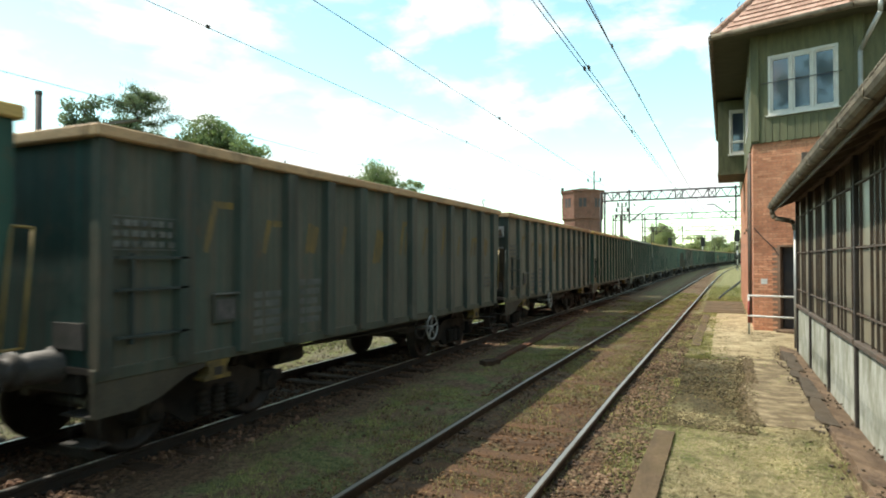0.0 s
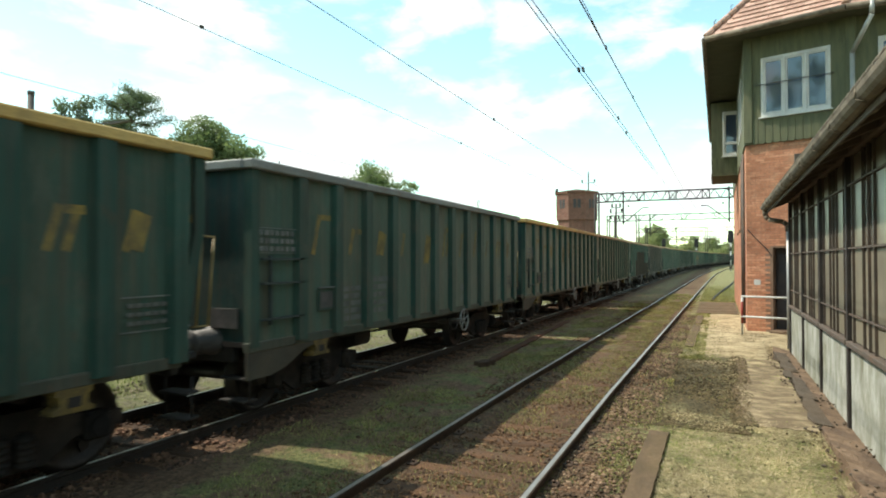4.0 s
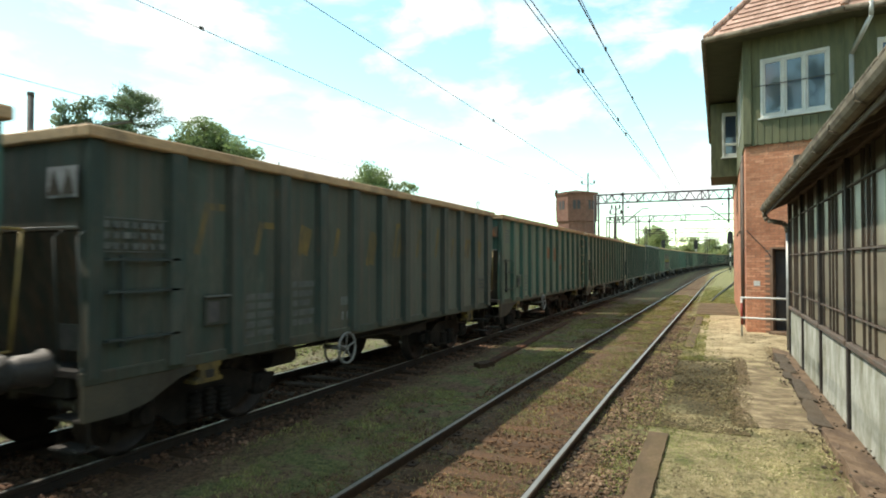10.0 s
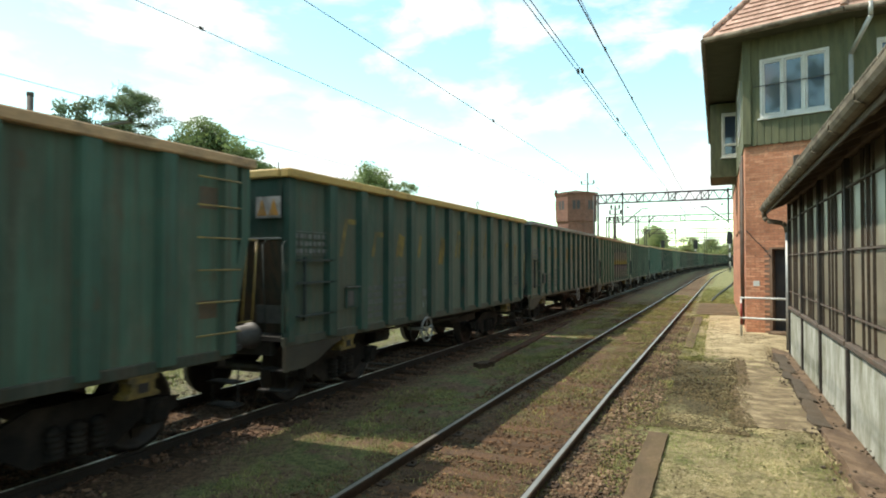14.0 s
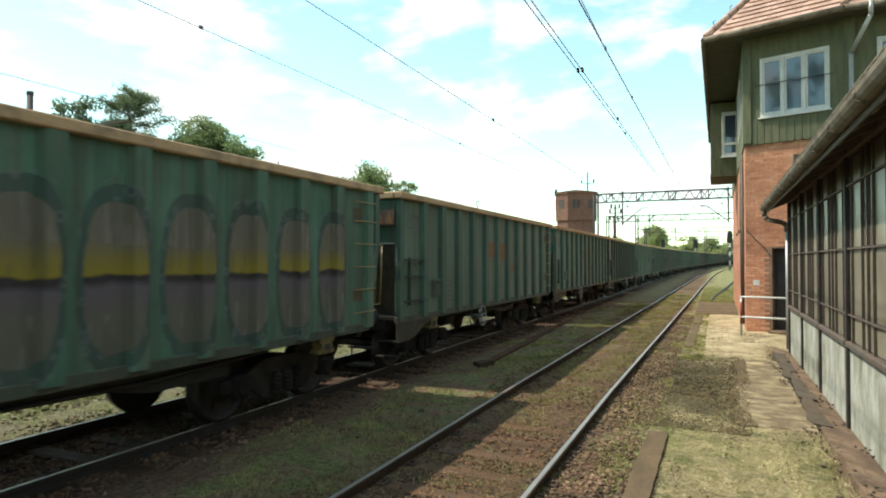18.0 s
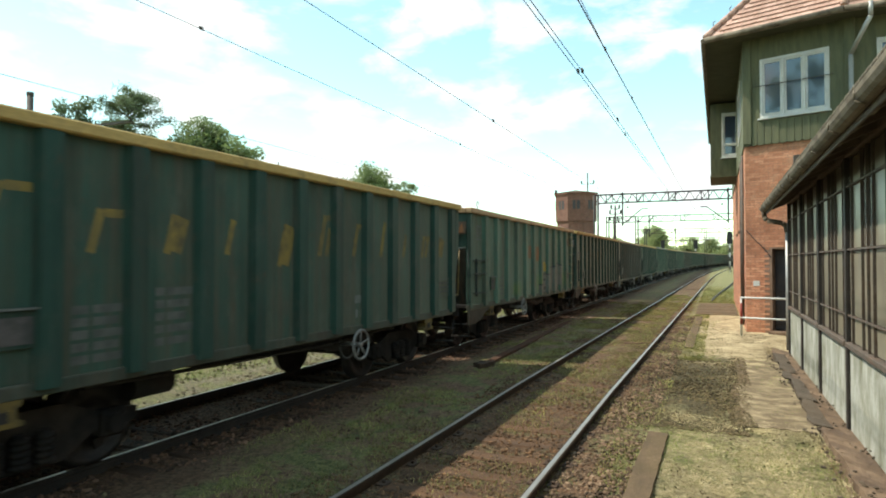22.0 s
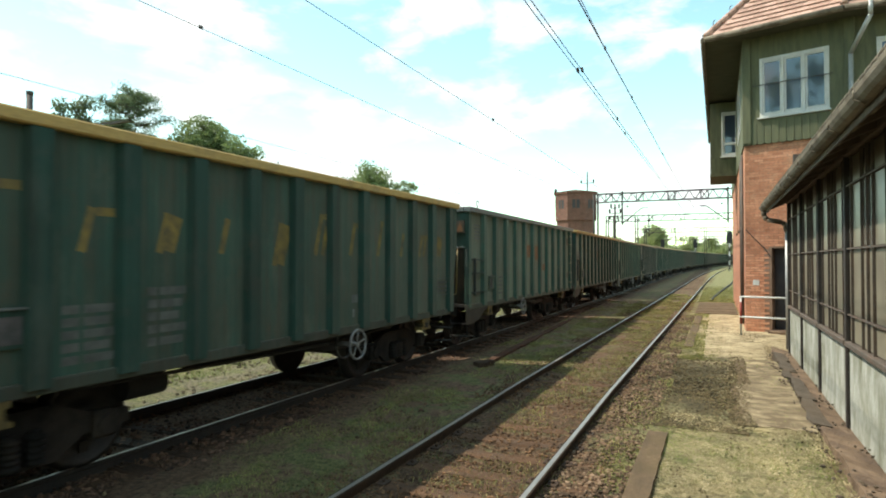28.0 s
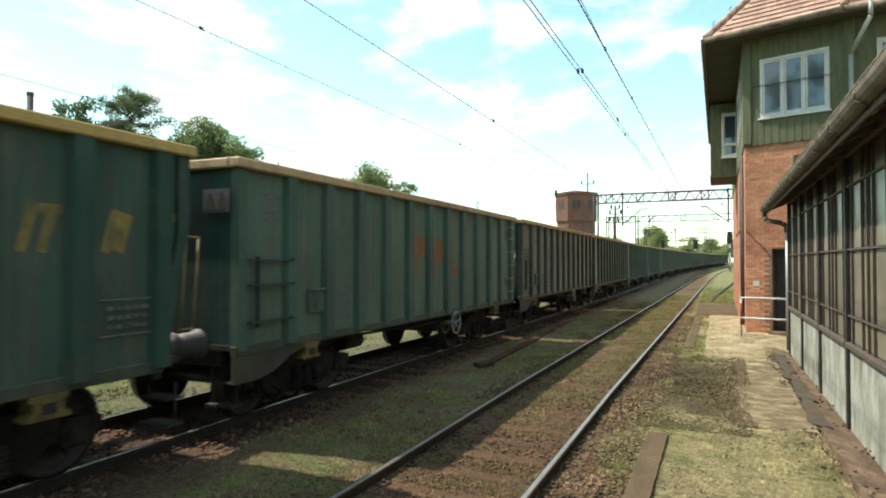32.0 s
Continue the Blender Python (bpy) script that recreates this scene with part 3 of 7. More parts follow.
# ---- ground ----
def ground_material():
    """Trodden soil, dry grass, green grass and ballast dust, each in its own strip along the line."""
    m, n, l, p = nodes_of("ground_soil", 0.95)
    p.inputs["Specular IOR Level"].default_value = 0.2
    t = n.new("ShaderNodeTexCoord")
    o = t.outputs["Object"]
    sp = n.new("ShaderNodeSeparateXYZ")
    l.new(o, sp.inputs[0])
    wob = noise_of(n, l, o, 1.1, 6, 0.65)

    def soft(value, a, b):
        r = n.new("ShaderNodeMapRange")
        r.inputs["From Min"].default_value, r.inputs["From Max"].default_value = a, b
        l.new(value, r.inputs["Value"])
        return r.outputs["Result"]

    def shifted(value, by):
        k = n.new("ShaderNodeMath")
        k.operation = "MULTIPLY_ADD"
        k.inputs[1].default_value, k.inputs[2].default_value = by, -by / 2
        l.new(wob, k.inputs[0])
        s = n.new("ShaderNodeMath")
        l.new(value, s.inputs[0])
        l.new(k.outputs[0], s.inputs[1])
        return s.outputs[0]

    def both(a, b):
        k = n.new("ShaderNodeMath")
        k.operation = "MULTIPLY"
        l.new(a, k.inputs[0])
        l.new(b, k.inputs[1])
        return k.outputs[0]

    x, y = shifted(sp.outputs["X"], 1.8), shifted(sp.outputs["Y"], 7.0)
    far_x = shifted(sp.outputs["X"], 3.4)
    fine = noise_of(n, l, o, 15, 10, 0.85)
    mid = noise_of(n, l, o, 2.3, 7, 0.65)
    soil = ramp(n, l, fine, (0.085, 0.054, 0.036), (0.28, 0.185, 0.118), 0.42, 0.60)
    green = ramp(n, l, fine, (0.070, 0.080, 0.034), (0.235, 0.240, 0.098), 0.42, 0.60)
    dry = ramp(n, l, fine, (0.17, 0.146, 0.072), (0.46, 0.395, 0.225), 0.42, 0.60)
    pale = ramp(n, l, blend(n, l, 0.5, fine, mid), (0.21, 0.165, 0.092), (0.53, 0.44, 0.275), 0.42, 0.57)
    dust = ramp(n, l, fine, (0.052, 0.035, 0.022), (0.20, 0.125, 0.074), 0.42, 0.60)
    grey = ramp(n, l, fine, (0.09, 0.085, 0.05), (0.24, 0.21, 0.145), 0.42, 0.60)
    moss = ramp(n, l, fine, (0.036, 0.032, 0.018), (0.125, 0.104, 0.056), 0.40, 0.60)
    patch = ramp(n, l, mid, (0, 0, 0), (1, 1, 1), 0.42, 0.58)
    col = blend(n, l, both(patch, soft(mid, 0.2, 0.9)), green, dry)                                  # far meadow
    between = blend(n, l, ramp(n, l, mid, (0, 0, 0), (1, 1, 1), 0.44, 0.54), green, soil)
    col = blend(n, l, both(soft(x, -5.0, -4.5), soft(x, -2.9, -3.3)), col, between)
    bed = blend(n, l, ramp(n, l, mid, (0, 0, 0), (0.7, 0.7, 0.7), 0.52, 0.66), dust, green)
    col = blend(n, l, both(soft(x, -3.4, -3.1), soft(x, -0.9, -1.3)), col, bed)
    col = blend(n, l, both(soft(x, -7.8, -7.4), soft(x, -4.4, -4.9)), col, dust)
    left = blend(n, l, ramp(n, l, mid, (0, 0, 0), (1, 1, 1), 0.4, 0.6), green, grey)
    col = blend(n, l, both(soft(x, -9.8, -8.8), soft(x, -7.4, -7.7)), col, left)
    bare = ramp(n, l, fine, (0.20, 0.165, 0.09), (0.50, 0.41, 0.25), 0.42, 0.60)
    right = blend(n, l, ramp(n, l, mid, (0, 0, 0), (0.75, 0.75, 0.75), 0.48, 0.58), blend(n, l, patch, dry, bare), green)
    col = blend(n, l, both(soft(x, -1.0, -0.6), soft(y, 30, 26)), col, right)
    col = blend(n, l, both(both(soft(far_x, -1.1, -0.2), soft(y, 12.5, 15)), soft(y, 28, 26)), col, pale)
    col = blend(n, l, both(both(soft(x, -1.3, -0.9), soft(x, 0.5, -0.1)), both(soft(y, 8.4, 9.8), soft(y, 16.0, 13.6))), col, moss)
    l.new(col, p.inputs["Base Color"])
    bumped(n, l, p, fine, 1.0, 0.05)
    return m


def ground():
    xs = sorted({*[-2500, -900, -400, -200, -120, -80, -50, -30, -20], *[round(-14 + 0.25 * i, 3) for i in range(65)], *[4, 8, 14, 25, 50, 100, 250, 800, 2500]})
    ys = sorted({*[-900, -400, -150, -60, -20, -8, 0, 2], *[round(3 + 0.3 * i, 3) for i in range(100)], *[35, 40, 46, 55, 70, 90, 120, 160, 220, 320, 500, 900, 1800, 3500]})
    verts = []
    for y in ys:
        for x in xs:
            k = 0.03 * (noise.noise((x * 1.1, y * 0.8, 0.0)) + 0.5 * noise.noise((x * 4, y * 4, 3.0))) if -14 < x < 2.3 and 0 < y < 34 else 0.0
            z = -0.11 + k + rise(y)
            if -8.3 < x < -5.0:
                z -= 0.03
            if x > 1.2 and -7 < y < 17.6:
                z -= 0.28
            if x < -8.6:
                z -= 0.05
            verts.append((x, y, z))
    w = len(xs)
    faces = [(j * w + i, j * w + i + 1, j * w + w + i + 1, j * w + w + i) for j in range(len(ys) - 1) for i in range(w - 1)]
    ob = new("ground", sheet("ground", verts, faces, ground_material()))
    for f in ob.data.polygons:
        f.use_smooth = True
    tagged(ob, "trodden soil with dry grass beside the railway line", "ground", kind="structure")


ground()


# ---- tracks ----
RAIL_SHAPE = ((-0.036, 0.0), (0.036, 0.0), (0.036, -0.035), (0.010, -0.05), (0.010, -0.125), (0.062, -0.145), (0.062, -0.158), (-0.062, -0.158),
              (-0.062, -0.145), (-0.010, -0.125), (-0.010, -0.05), (-0.036, -0.035))


def rail_mesh(x0, shape, lo, hi, material, lift=0.0, apart=0.0):
    steps = [lo, 0, 10, 20, 30, BEND] + [BEND + 6 * i for i in range(1, int((hi - BEND) / 6))]
    verts, faces, k = [], [], len(shape)
    for s in steps:
        for a, b in shape:
            verts.append(on_line(s, x0 + apart * spread_of(s) + a, b + lift)[0])
    for j in range(len(steps) - 1):
        for i in range(k):
            faces.append((j * k + i, j * k + (i + 1) % k, j * k + k + (i + 1) % k, j * k + k + i))
    faces += [tuple(range(k))[::-1], tuple(range((len(steps) - 1) * k, len(steps) * k))]
    return sheet("rail", verts, faces, material)


def track(centre, label, sleepers, wood, steel, apart=0.0, worn=0.022):
    t = thing("railway_track", label, "railway track", kind="structure")
    for dx in (-0.7525, 0.7525):
        r = new("rail", rail_mesh(centre + dx, RAIL_SHAPE, -320, 330, steel, 0.0, apart))
        r.parent = t
        head = new("running_surface", rail_mesh(centre + dx, ((-worn, 0.003), (worn, 0.003), (worn + 0.004, -0.004), (-worn - 0.004, -0.004)), -320, 330, M["rail_top"], 0.0, apart))
        head.parent = r
        head["label"] = "polished running surface of the rail"
    rng = random.Random(round(centre * 10))
    bm = bmesh.new()
    block(bm, (-1.27, -0.125, -0.22), (1.27, 0.125, -0.09), 0.025)
    sm = mesh_of("sleeper", bm, wood)
    bm = bmesh.new()
    for dx in (-0.7525, 0.7525):
        for sx in (-1, 1):
            block(bm, (dx + sx * 0.10 - 0.05, -0.07, -0.09), (dx + sx * 0.10 + 0.05, 0.07, -0.07), 0.006)
            tube(bm, (dx + sx * 0.10, 0, -0.07), (dx + sx * 0.10, 0, -0.045), 0.018, 6)
    cm = mesh_of("rail_fastening", bm, M["rail_rust"])
    for i in range(-24, sleepers):
        pt, a = on_line(1.5 + 0.62 * i, centre + apart * spread_of(1.5 + 0.62 * i))
        m = Matrix.Translation(pt + Vector((0, rng.uniform(-0.02, 0.02), rng.uniform(-0.052, -0.006)))) @ pose(0, 0, 0, 0, 0, math.degrees(-a) + rng.uniform(-1, 1))
        s = piece("sleeper", sm, t, m)
        if -8 < i < 45:
            piece("rail_fastening", cm, s)
    return t


NEAR, FAR = -2.30, -6.56
track(NEAR, "empty track with polished rails and weathered timber sleepers", 130, M["sleeper"], M["rail_rust"], 1.0)
# rails and sleepers here are darker than those of the empty track
track(FAR, "track under the coal train with dark timber sleepers", 80, M["sleeper_dark"], M["rail_black"], 0.0, 0.014)


# ---- loose stones and grass ----
def stones(name, label, count, area, size, material, seed, keep=None):
    """Many small uneven stones in one mesh."""
    rng = np.random.default_rng(seed)
    bm = bmesh.new()
    bmesh.ops.create_icosphere(bm, subdivisions=1, radius=1)
    base = np.array([v.co for v in bm.verts])
    tri = np.array([[v.index for v in f.verts] for f in bm.faces])
    bm.free()
    x0, x1, y0, y1, z = area
    n = count
    u = rng.random(n)
    pos = np.stack([rng.uniform(x0, x1, n), y0 + (y1 - y0) * u ** 1.7, np.full(n, z)], 1)
    if keep:
        pos = pos[[i for i in range(n) if keep(*pos[i])]]
        n = len(pos)
    sc = rng.uniform(size[0], size[1], (n, 1, 1)) * rng.uniform(0.6, 1.25, (n, 1, 3))
    jag = rng.uniform(0.72, 1.2, (n, len(base), 1))
    ang = rng.uniform(0, 6.28, n)
    c, s = np.cos(ang), np.sin(ang)
    v = base[None] * jag * sc
    v = np.stack([v[..., 0] * c[:, None] - v[..., 1] * s[:, None], v[..., 0] * s[:, None] + v[..., 1] * c[:, None], v[..., 2] * 0.8], -1) + pos[:, None]
    faces = (tri[None] + (np.arange(n) * len(base))[:, None, None]).reshape(-1, 3)
    me = bpy.data.meshes.new(name)
    me.from_pydata(v.reshape(-1, 3).tolist(), [], faces.tolist())
    me.materials.append(material)
    tagged(new(name, me), label, "gravel", kind="stuff")


def patchy(scale, level, seed):
    """Patches with ragged, thinning edges."""
    rng = random.Random(seed)
    return lambda x, y, z: (noise.noise((x * scale, y * scale * 0.7, seed)) + 0.5 * noise.noise((x * scale * 3.3, y * scale * 2.6, seed + 4)) + rng.uniform(-0.35, 0.35)) > level


chance = random.Random(17)


def off_sleepers(x, y, z):
    """Most stones lie in the cribs, few on the sleepers."""
    return not (abs(x - NEAR) < 1.25 and abs((y - 1.5 + 0.31) % 0.62 - 0.31) < 0.12 and chance.random() > 0.66)


stones("ballast_stones", "rust-brown ballast between the rails of the empty track", 18000, (-3.6, -1.05, 3.2, 34, -0.105), (0.007, 0.023), M["stone_brown"], 3, off_sleepers)
stones("strip_stones", "dark and reddish stones trodden into the strip between the tracks", 6500, (-5.2, -3.2, 2.8, 34, -0.112), (0.006, 0.03), M["stone_path"], 31, patchy(0.8, 0.05, 12.0))
stones("shoulder_stones", "reddish brown ballast heaped along the near rail", 9000, (-1.5, -0.80, 3.2, 26, -0.10), (0.006, 0.032), M["stone_shoulder"], 4, patchy(1.2, -0.35, 21.0))
stones("oily_stones", "oil-dark ballast along the track of the train", 8000, (-7.4, -4.5, 2.5, 30, -0.13), (0.018, 0.04), M["stone_dark"], 5)
stones("pale_stones", "pale grey ballast on the sunny side of the train", 6500, (-9.6, -7.4, 1.5, 34, -0.14), (0.016, 0.042), M["stone_grey"], 6, patchy(0.5, -0.2, 2.0))
stones("ballast_stones", "brown ballast of the empty track beside the shed", 3200, (-3.6, -0.9, -11, 3.3, -0.105), (0.012, 0.034), M["stone_brown"], 41, off_sleepers)
stones("oily_stones", "oil-dark ballast under the train", 2600, (-7.4, -4.6, -11, 2.6, -0.13), (0.018, 0.04), M["stone_dark"], 42)
stones("path_grit", "small pale stones lying on the trodden ground", 350, (-0.8, 1.2, 4, 27, -0.10), (0.005, 0.014), M["stone_grey"], 8)
stones("plinth_rubble", "dark crumbs broken off the plinth of the shed", 700, (0.98, 1.55, 4.5, 16.4, -0.085), (0.006, 0.03), M["asphalt"], 19, patchy(1.4, 0.1, 8.0))
stones("clods", "dry clods and dead moss on the dark patch of ground", 6500, (-1.0, 0.34, 8.5, 14.6, -0.105), (0.006, 0.026), M["clod"], 9, patchy(0.9, -0.3, 6.0))
stones("edge_soil", "dark soil crumbs along the edge of the path", 2600, (0.12, 0.52, 8.9, 15.2, -0.094), (0.006, 0.02), M["clod"], 23, lambda x, y, z: abs(x - 0.30 - 0.10 * (y > 11.9)) < 0.14 + 0.08 * noise.noise((x * 3, y * 2, 1.0)))
stones("loose_soil", "crumbs of soil scattered over the path and the verge", 2600, (-0.6, 1.25, 5, 22, -0.10), (0.005, 0.016), M["clod"], 10, patchy(1.1, 0.0, 3.0))


def grass(name, label, count, area, height, material, seed, keep=None, lean=0.5, broad=1.0):
    """Blades of grass, each two bent triangles."""
    rng = np.random.default_rng(seed)
    x0, x1, y0, y1, z = area
    pos = np.stack([rng.uniform(x0, x1, count), y0 + (y1 - y0) * rng.random(count) ** 1.5, np.full(count, z)], 1)
    if keep:
        pos = pos[[i for i in range(count) if keep(*pos[i])]]
    n = len(pos)
    h = rng.uniform(height[0], height[1], n)
    a = rng.uniform(0, 6.28, n)
    w = rng.uniform(0.0010, 0.0028, n) * (1 + 0.10 * pos[:, 1]) * broad
    side = np.stack([np.cos(a), np.sin(a), np.zeros(n)], 1) * w[:, None]
    b = rng.uniform(0, 6.28, n)
    k = (rng.random(n) * lean * h)[:, None]
    bend = np.stack([np.cos(b), np.sin(b), np.zeros(n)], 1) * k
    up = np.stack([np.zeros(n), np.zeros(n), h], 1)
    v = np.stack([pos - side, pos + side, pos + side * 0.7 + bend * 0.35 + up * 0.6, pos - side * 0.7 + bend * 0.35 + up * 0.6, pos + bend + up], 1)
    i = (np.arange(n) * 5)[:, None]
    faces = np.concatenate([i + [0, 1, 2], i + [0, 2, 3], i + [3, 2, 4]]).tolist()
    me = bpy.data.meshes.new(name)
    me.from_pydata(v.reshape(-1, 3).tolist(), [], faces)
    me.materials.append(material)
    tagged(new(name, me), label, "grass", kind="stuff")


weedy = patchy(1.1, 0.20, 4.0)
lush, meadow = patchy(0.6, 0.22, 7.0), patchy(0.6, -0.25, 7.0)
tufted, dense = patchy(0.85, 0.10, 9.0), patchy(0.9, -0.22, 11.0)
thick, thin = patchy(0.8, 0.08, 1.0), patchy(0.8, 0.36, 1.0)


def verge(x, y, z):
    """Grass thick towards the empty track, thin by the oily ballast."""
    if y < 9 and x > -4.5:
        return dense(x, y, z)
    return thick(x, y, z) if x > -4.35 - 0.4 * noise.noise((0.0, y * 0.5, 3.0)) else thin(x, y, z)


def overgrown(x, y, z):
    """Weeds grow thicker away from the shed's end."""
    return (weedy(x, y, z) and chance.random() < 0.35 + 0.05 * y) or (y > 9 and -2.95 < x < -1.65 and noise.noise((x * 1.3, y * 0.9, 2.0)) > 0.16 - 0.03 * min(y - 9, 12))


grass("dry_grass", "sparse straw-coloured grass beside the shed", 130000, (-0.6, 1.15, 3.3, 9.3, -0.100), (0.003, 0.019), M["grass_dry"], 11, patchy(1.6, -0.02, 5.0), 4.2, 0.6)
grass("green_tufts", "short green tufts in the dry grass beside the shed", 62000, (-1.0, 1.15, 3.3, 16, -0.105), (0.006, 0.026), M["grass_bright"], 12, lambda x, y, z: tufted(x, y, z) and chance.random() > (y - 11.5) / 4 and not (8.6 < y < 14.2 and -0.95 < x < 0.35 and chance.random() > 0.14), 2.6, 0.7)
grass("dry_grass", "straw-coloured grass along the shed", 16000, (-0.75, 1.15, -9, 3.3, -0.112), (0.01, 0.04), M["grass_dry"], 43, patchy(0.9, -0.1, 5.0), 2.0)
grass("verge_grass", "green grass of the strip between the tracks", 14000, (-4.9, -3.2, -9, 3.0, -0.115), (0.015, 0.06), M["grass_green"], 44, thick, 1.2)
grass("verge_grass", "green grass between the two tracks", 110000, (-5.1, -3.05, 3.0, 34, -0.115), (0.012, 0.055), M["grass_green"], 13, verge, 1.5)
grass("track_weeds", "weeds between the rails of the empty track", 85000, (-2.95, -1.0, 3.5, 42, -0.11), (0.012, 0.05), M["grass_green"], 14, lambda x, y, z: overgrown(x, y, z) and off_sleepers(x, y, z), 1.2)
grass("meadow_grass", "green grass beyond the train", 52000, (-13, -7.7, 1.5, 34, -0.16), (0.03, 0.14), M["grass_bright"], 15, lambda x, y, z: lush(x, y, z) if x > -8.9 else meadow(x, y, z), 0.8)
grass("shoulder_weeds", "low green weeds on the shoulder of the empty track", 14000, (-1.2, -0.72, 3.5, 12, -0.10), (0.008, 0.035), M["grass_green"], 19, patchy(1.3, 0.12, 23.0), 1.8)
grass("far_verge", "sunny green grass beside the curving track", 22000, (-0.9, 2.5, 34.5, 62, -0.08), (0.02, 0.07), M["grass_green"], 16, None, 1.2)
grass("kerb_grass", "thin grass over the edge of the trodden ground", 9000, (-0.62, 0.1, 14.5, 26, -0.11), (0.01, 0.035), M["grass_green"], 20, lambda x, y, z: chance.random() > (x + 0.62) * 1.2 and tufted(x, y, z), 1.4)
grass("kerb_grass", "green grass between the rail and the far kerb", 16000, (-1.1, -0.3, 14.5, 27, -0.11), (0.015, 0.05), M["grass_green"], 18, patchy(0.9, 0.28, 15.0), 1.2)


# ---- platform edge, path, crossing ----
def platform_bits():
    k = thing("kerb", "brown weathered kerb stones along the empty track", "kerb", kind="structure")
    rng = random.Random(5)
    for y0, y1, x0, x1 in ((2.0, 5.05, -0.79, -0.55), (5.1, 8.1, -0.80, -0.57), (16.5, 19.2, -0.79, -0.56), (19.25, 22.6, -0.78, -0.55), (22.65, 26.0, -0.76, -0.53)):
        bm = bmesh.new()
        steps = [y0 + (y1 - y0) * j / 16 for j in range(17)]
        worn = [(x0 + rng.uniform(-0.005, 0.006), y) for y in steps] + [(x1 + rng.uniform(-0.006, 0.004), y) for y in steps[::-1]]
        prism(bm, worn, -0.2, (-0.076 if y0 < 10 else -0.085) + rng.uniform(-0.010, 0.006), "z")
        part("kerb_stone", bm, M["kerb"], k)
    p = thing("path", "cracked concrete path with soil stains beside the shed", "path", kind="structure")
    for i, (y0, y1) in enumerate(((8.95, 11.9), (11.91, 14.9))):
        bm = bmesh.new()
        left = 0.30 if i == 0 else 0.42
        ragged = [(left + 0.05 * noise.noise((y * 1.7, 1.0, 5.0)) + rng.uniform(-0.025, 0.025), y) for y in [y0 + (y1 - y0) * k / 24 for k in range(25)]]
        front = [(left + (1.14 - left) * k / 10, y0 + 0.12 * noise.noise((k * 0.9, i * 3.0, 2.0))) for k in range(1, 10)]
        prism(bm, [*front, (1.14, y0), (1.14, y1), *ragged[::-1]], -0.2, -0.090 - 0.004 * i, "z")
        part("slab", bm, M["slab"], p)
    bm = bmesh.new()
    strip = [9.0 + 5.8 * k / 30 for k in range(31)]
    prism(bm, [(0.22 + 0.10 * (y > 11.9) + 0.07 * noise.noise((y * 1.3, 7.0, 1.0)), y) for y in strip] + [(0.40 + 0.10 * (y > 11.9) + 0.03 * noise.noise((y * 1.6, 2.0, 3.0)), y) for y in strip[::-1]], -0.2, -0.0925, "z")
    part("edging", bm, M["kerb"], p, "brown earthy edging of the path")
    c = thing("track_crossing", "dark timber walkway boards across the ground", "crossing", kind="structure")
    for i in range(9):
        boxpart("plank", (-0.85, 27.2 + 0.8 * i, -0.16), (0.75, 27.96 + 0.8 * i, -0.07 + rng.uniform(-0.01, 0.01)), M["kerb"], c, bev=0.01)
    s = thing("scrap_timber", "rotten reddish timbers with a charred end lying between the tracks", "scrap timber", (-4.44, 13.15, -0.09), 2.9)
    y = -1.2
    for k, length in enumerate((2.7, 2.2, 3.0, 2.4)):
        bm = bmesh.new()
        half = 0.085 + 0.02 * math.sin(k * 2.1)
        edge = [(-half + 0.035 * noise.noise((j * 0.7, k * 3.0, 4.0)), y + length * j / 10) for j in range(11)] + [(half + 0.035 * noise.noise((j * 0.7, 5.0 + k, 4.0)), y + length * (1 - j / 10)) for j in range(11)]
        prism(bm, edge, -0.08, 0.04 - 0.012 * k, "z")
        part("plank", bm, M["rotten"], s)
        y += length + 0.06
    bm = bmesh.new()
    prism(bm, [(-0.20, -1.36), (-0.02, -1.5), (0.12, -1.38), (0.08, -1.24), (0.17, -1.1), (0.02, -1.02), (-0.15, -1.10), (-0.11, -1.25)], -0.08, 0.075, "z")
    part("charred_end", bm, M["sleeper_dark"], s, "charred dark end")


platform_bits()


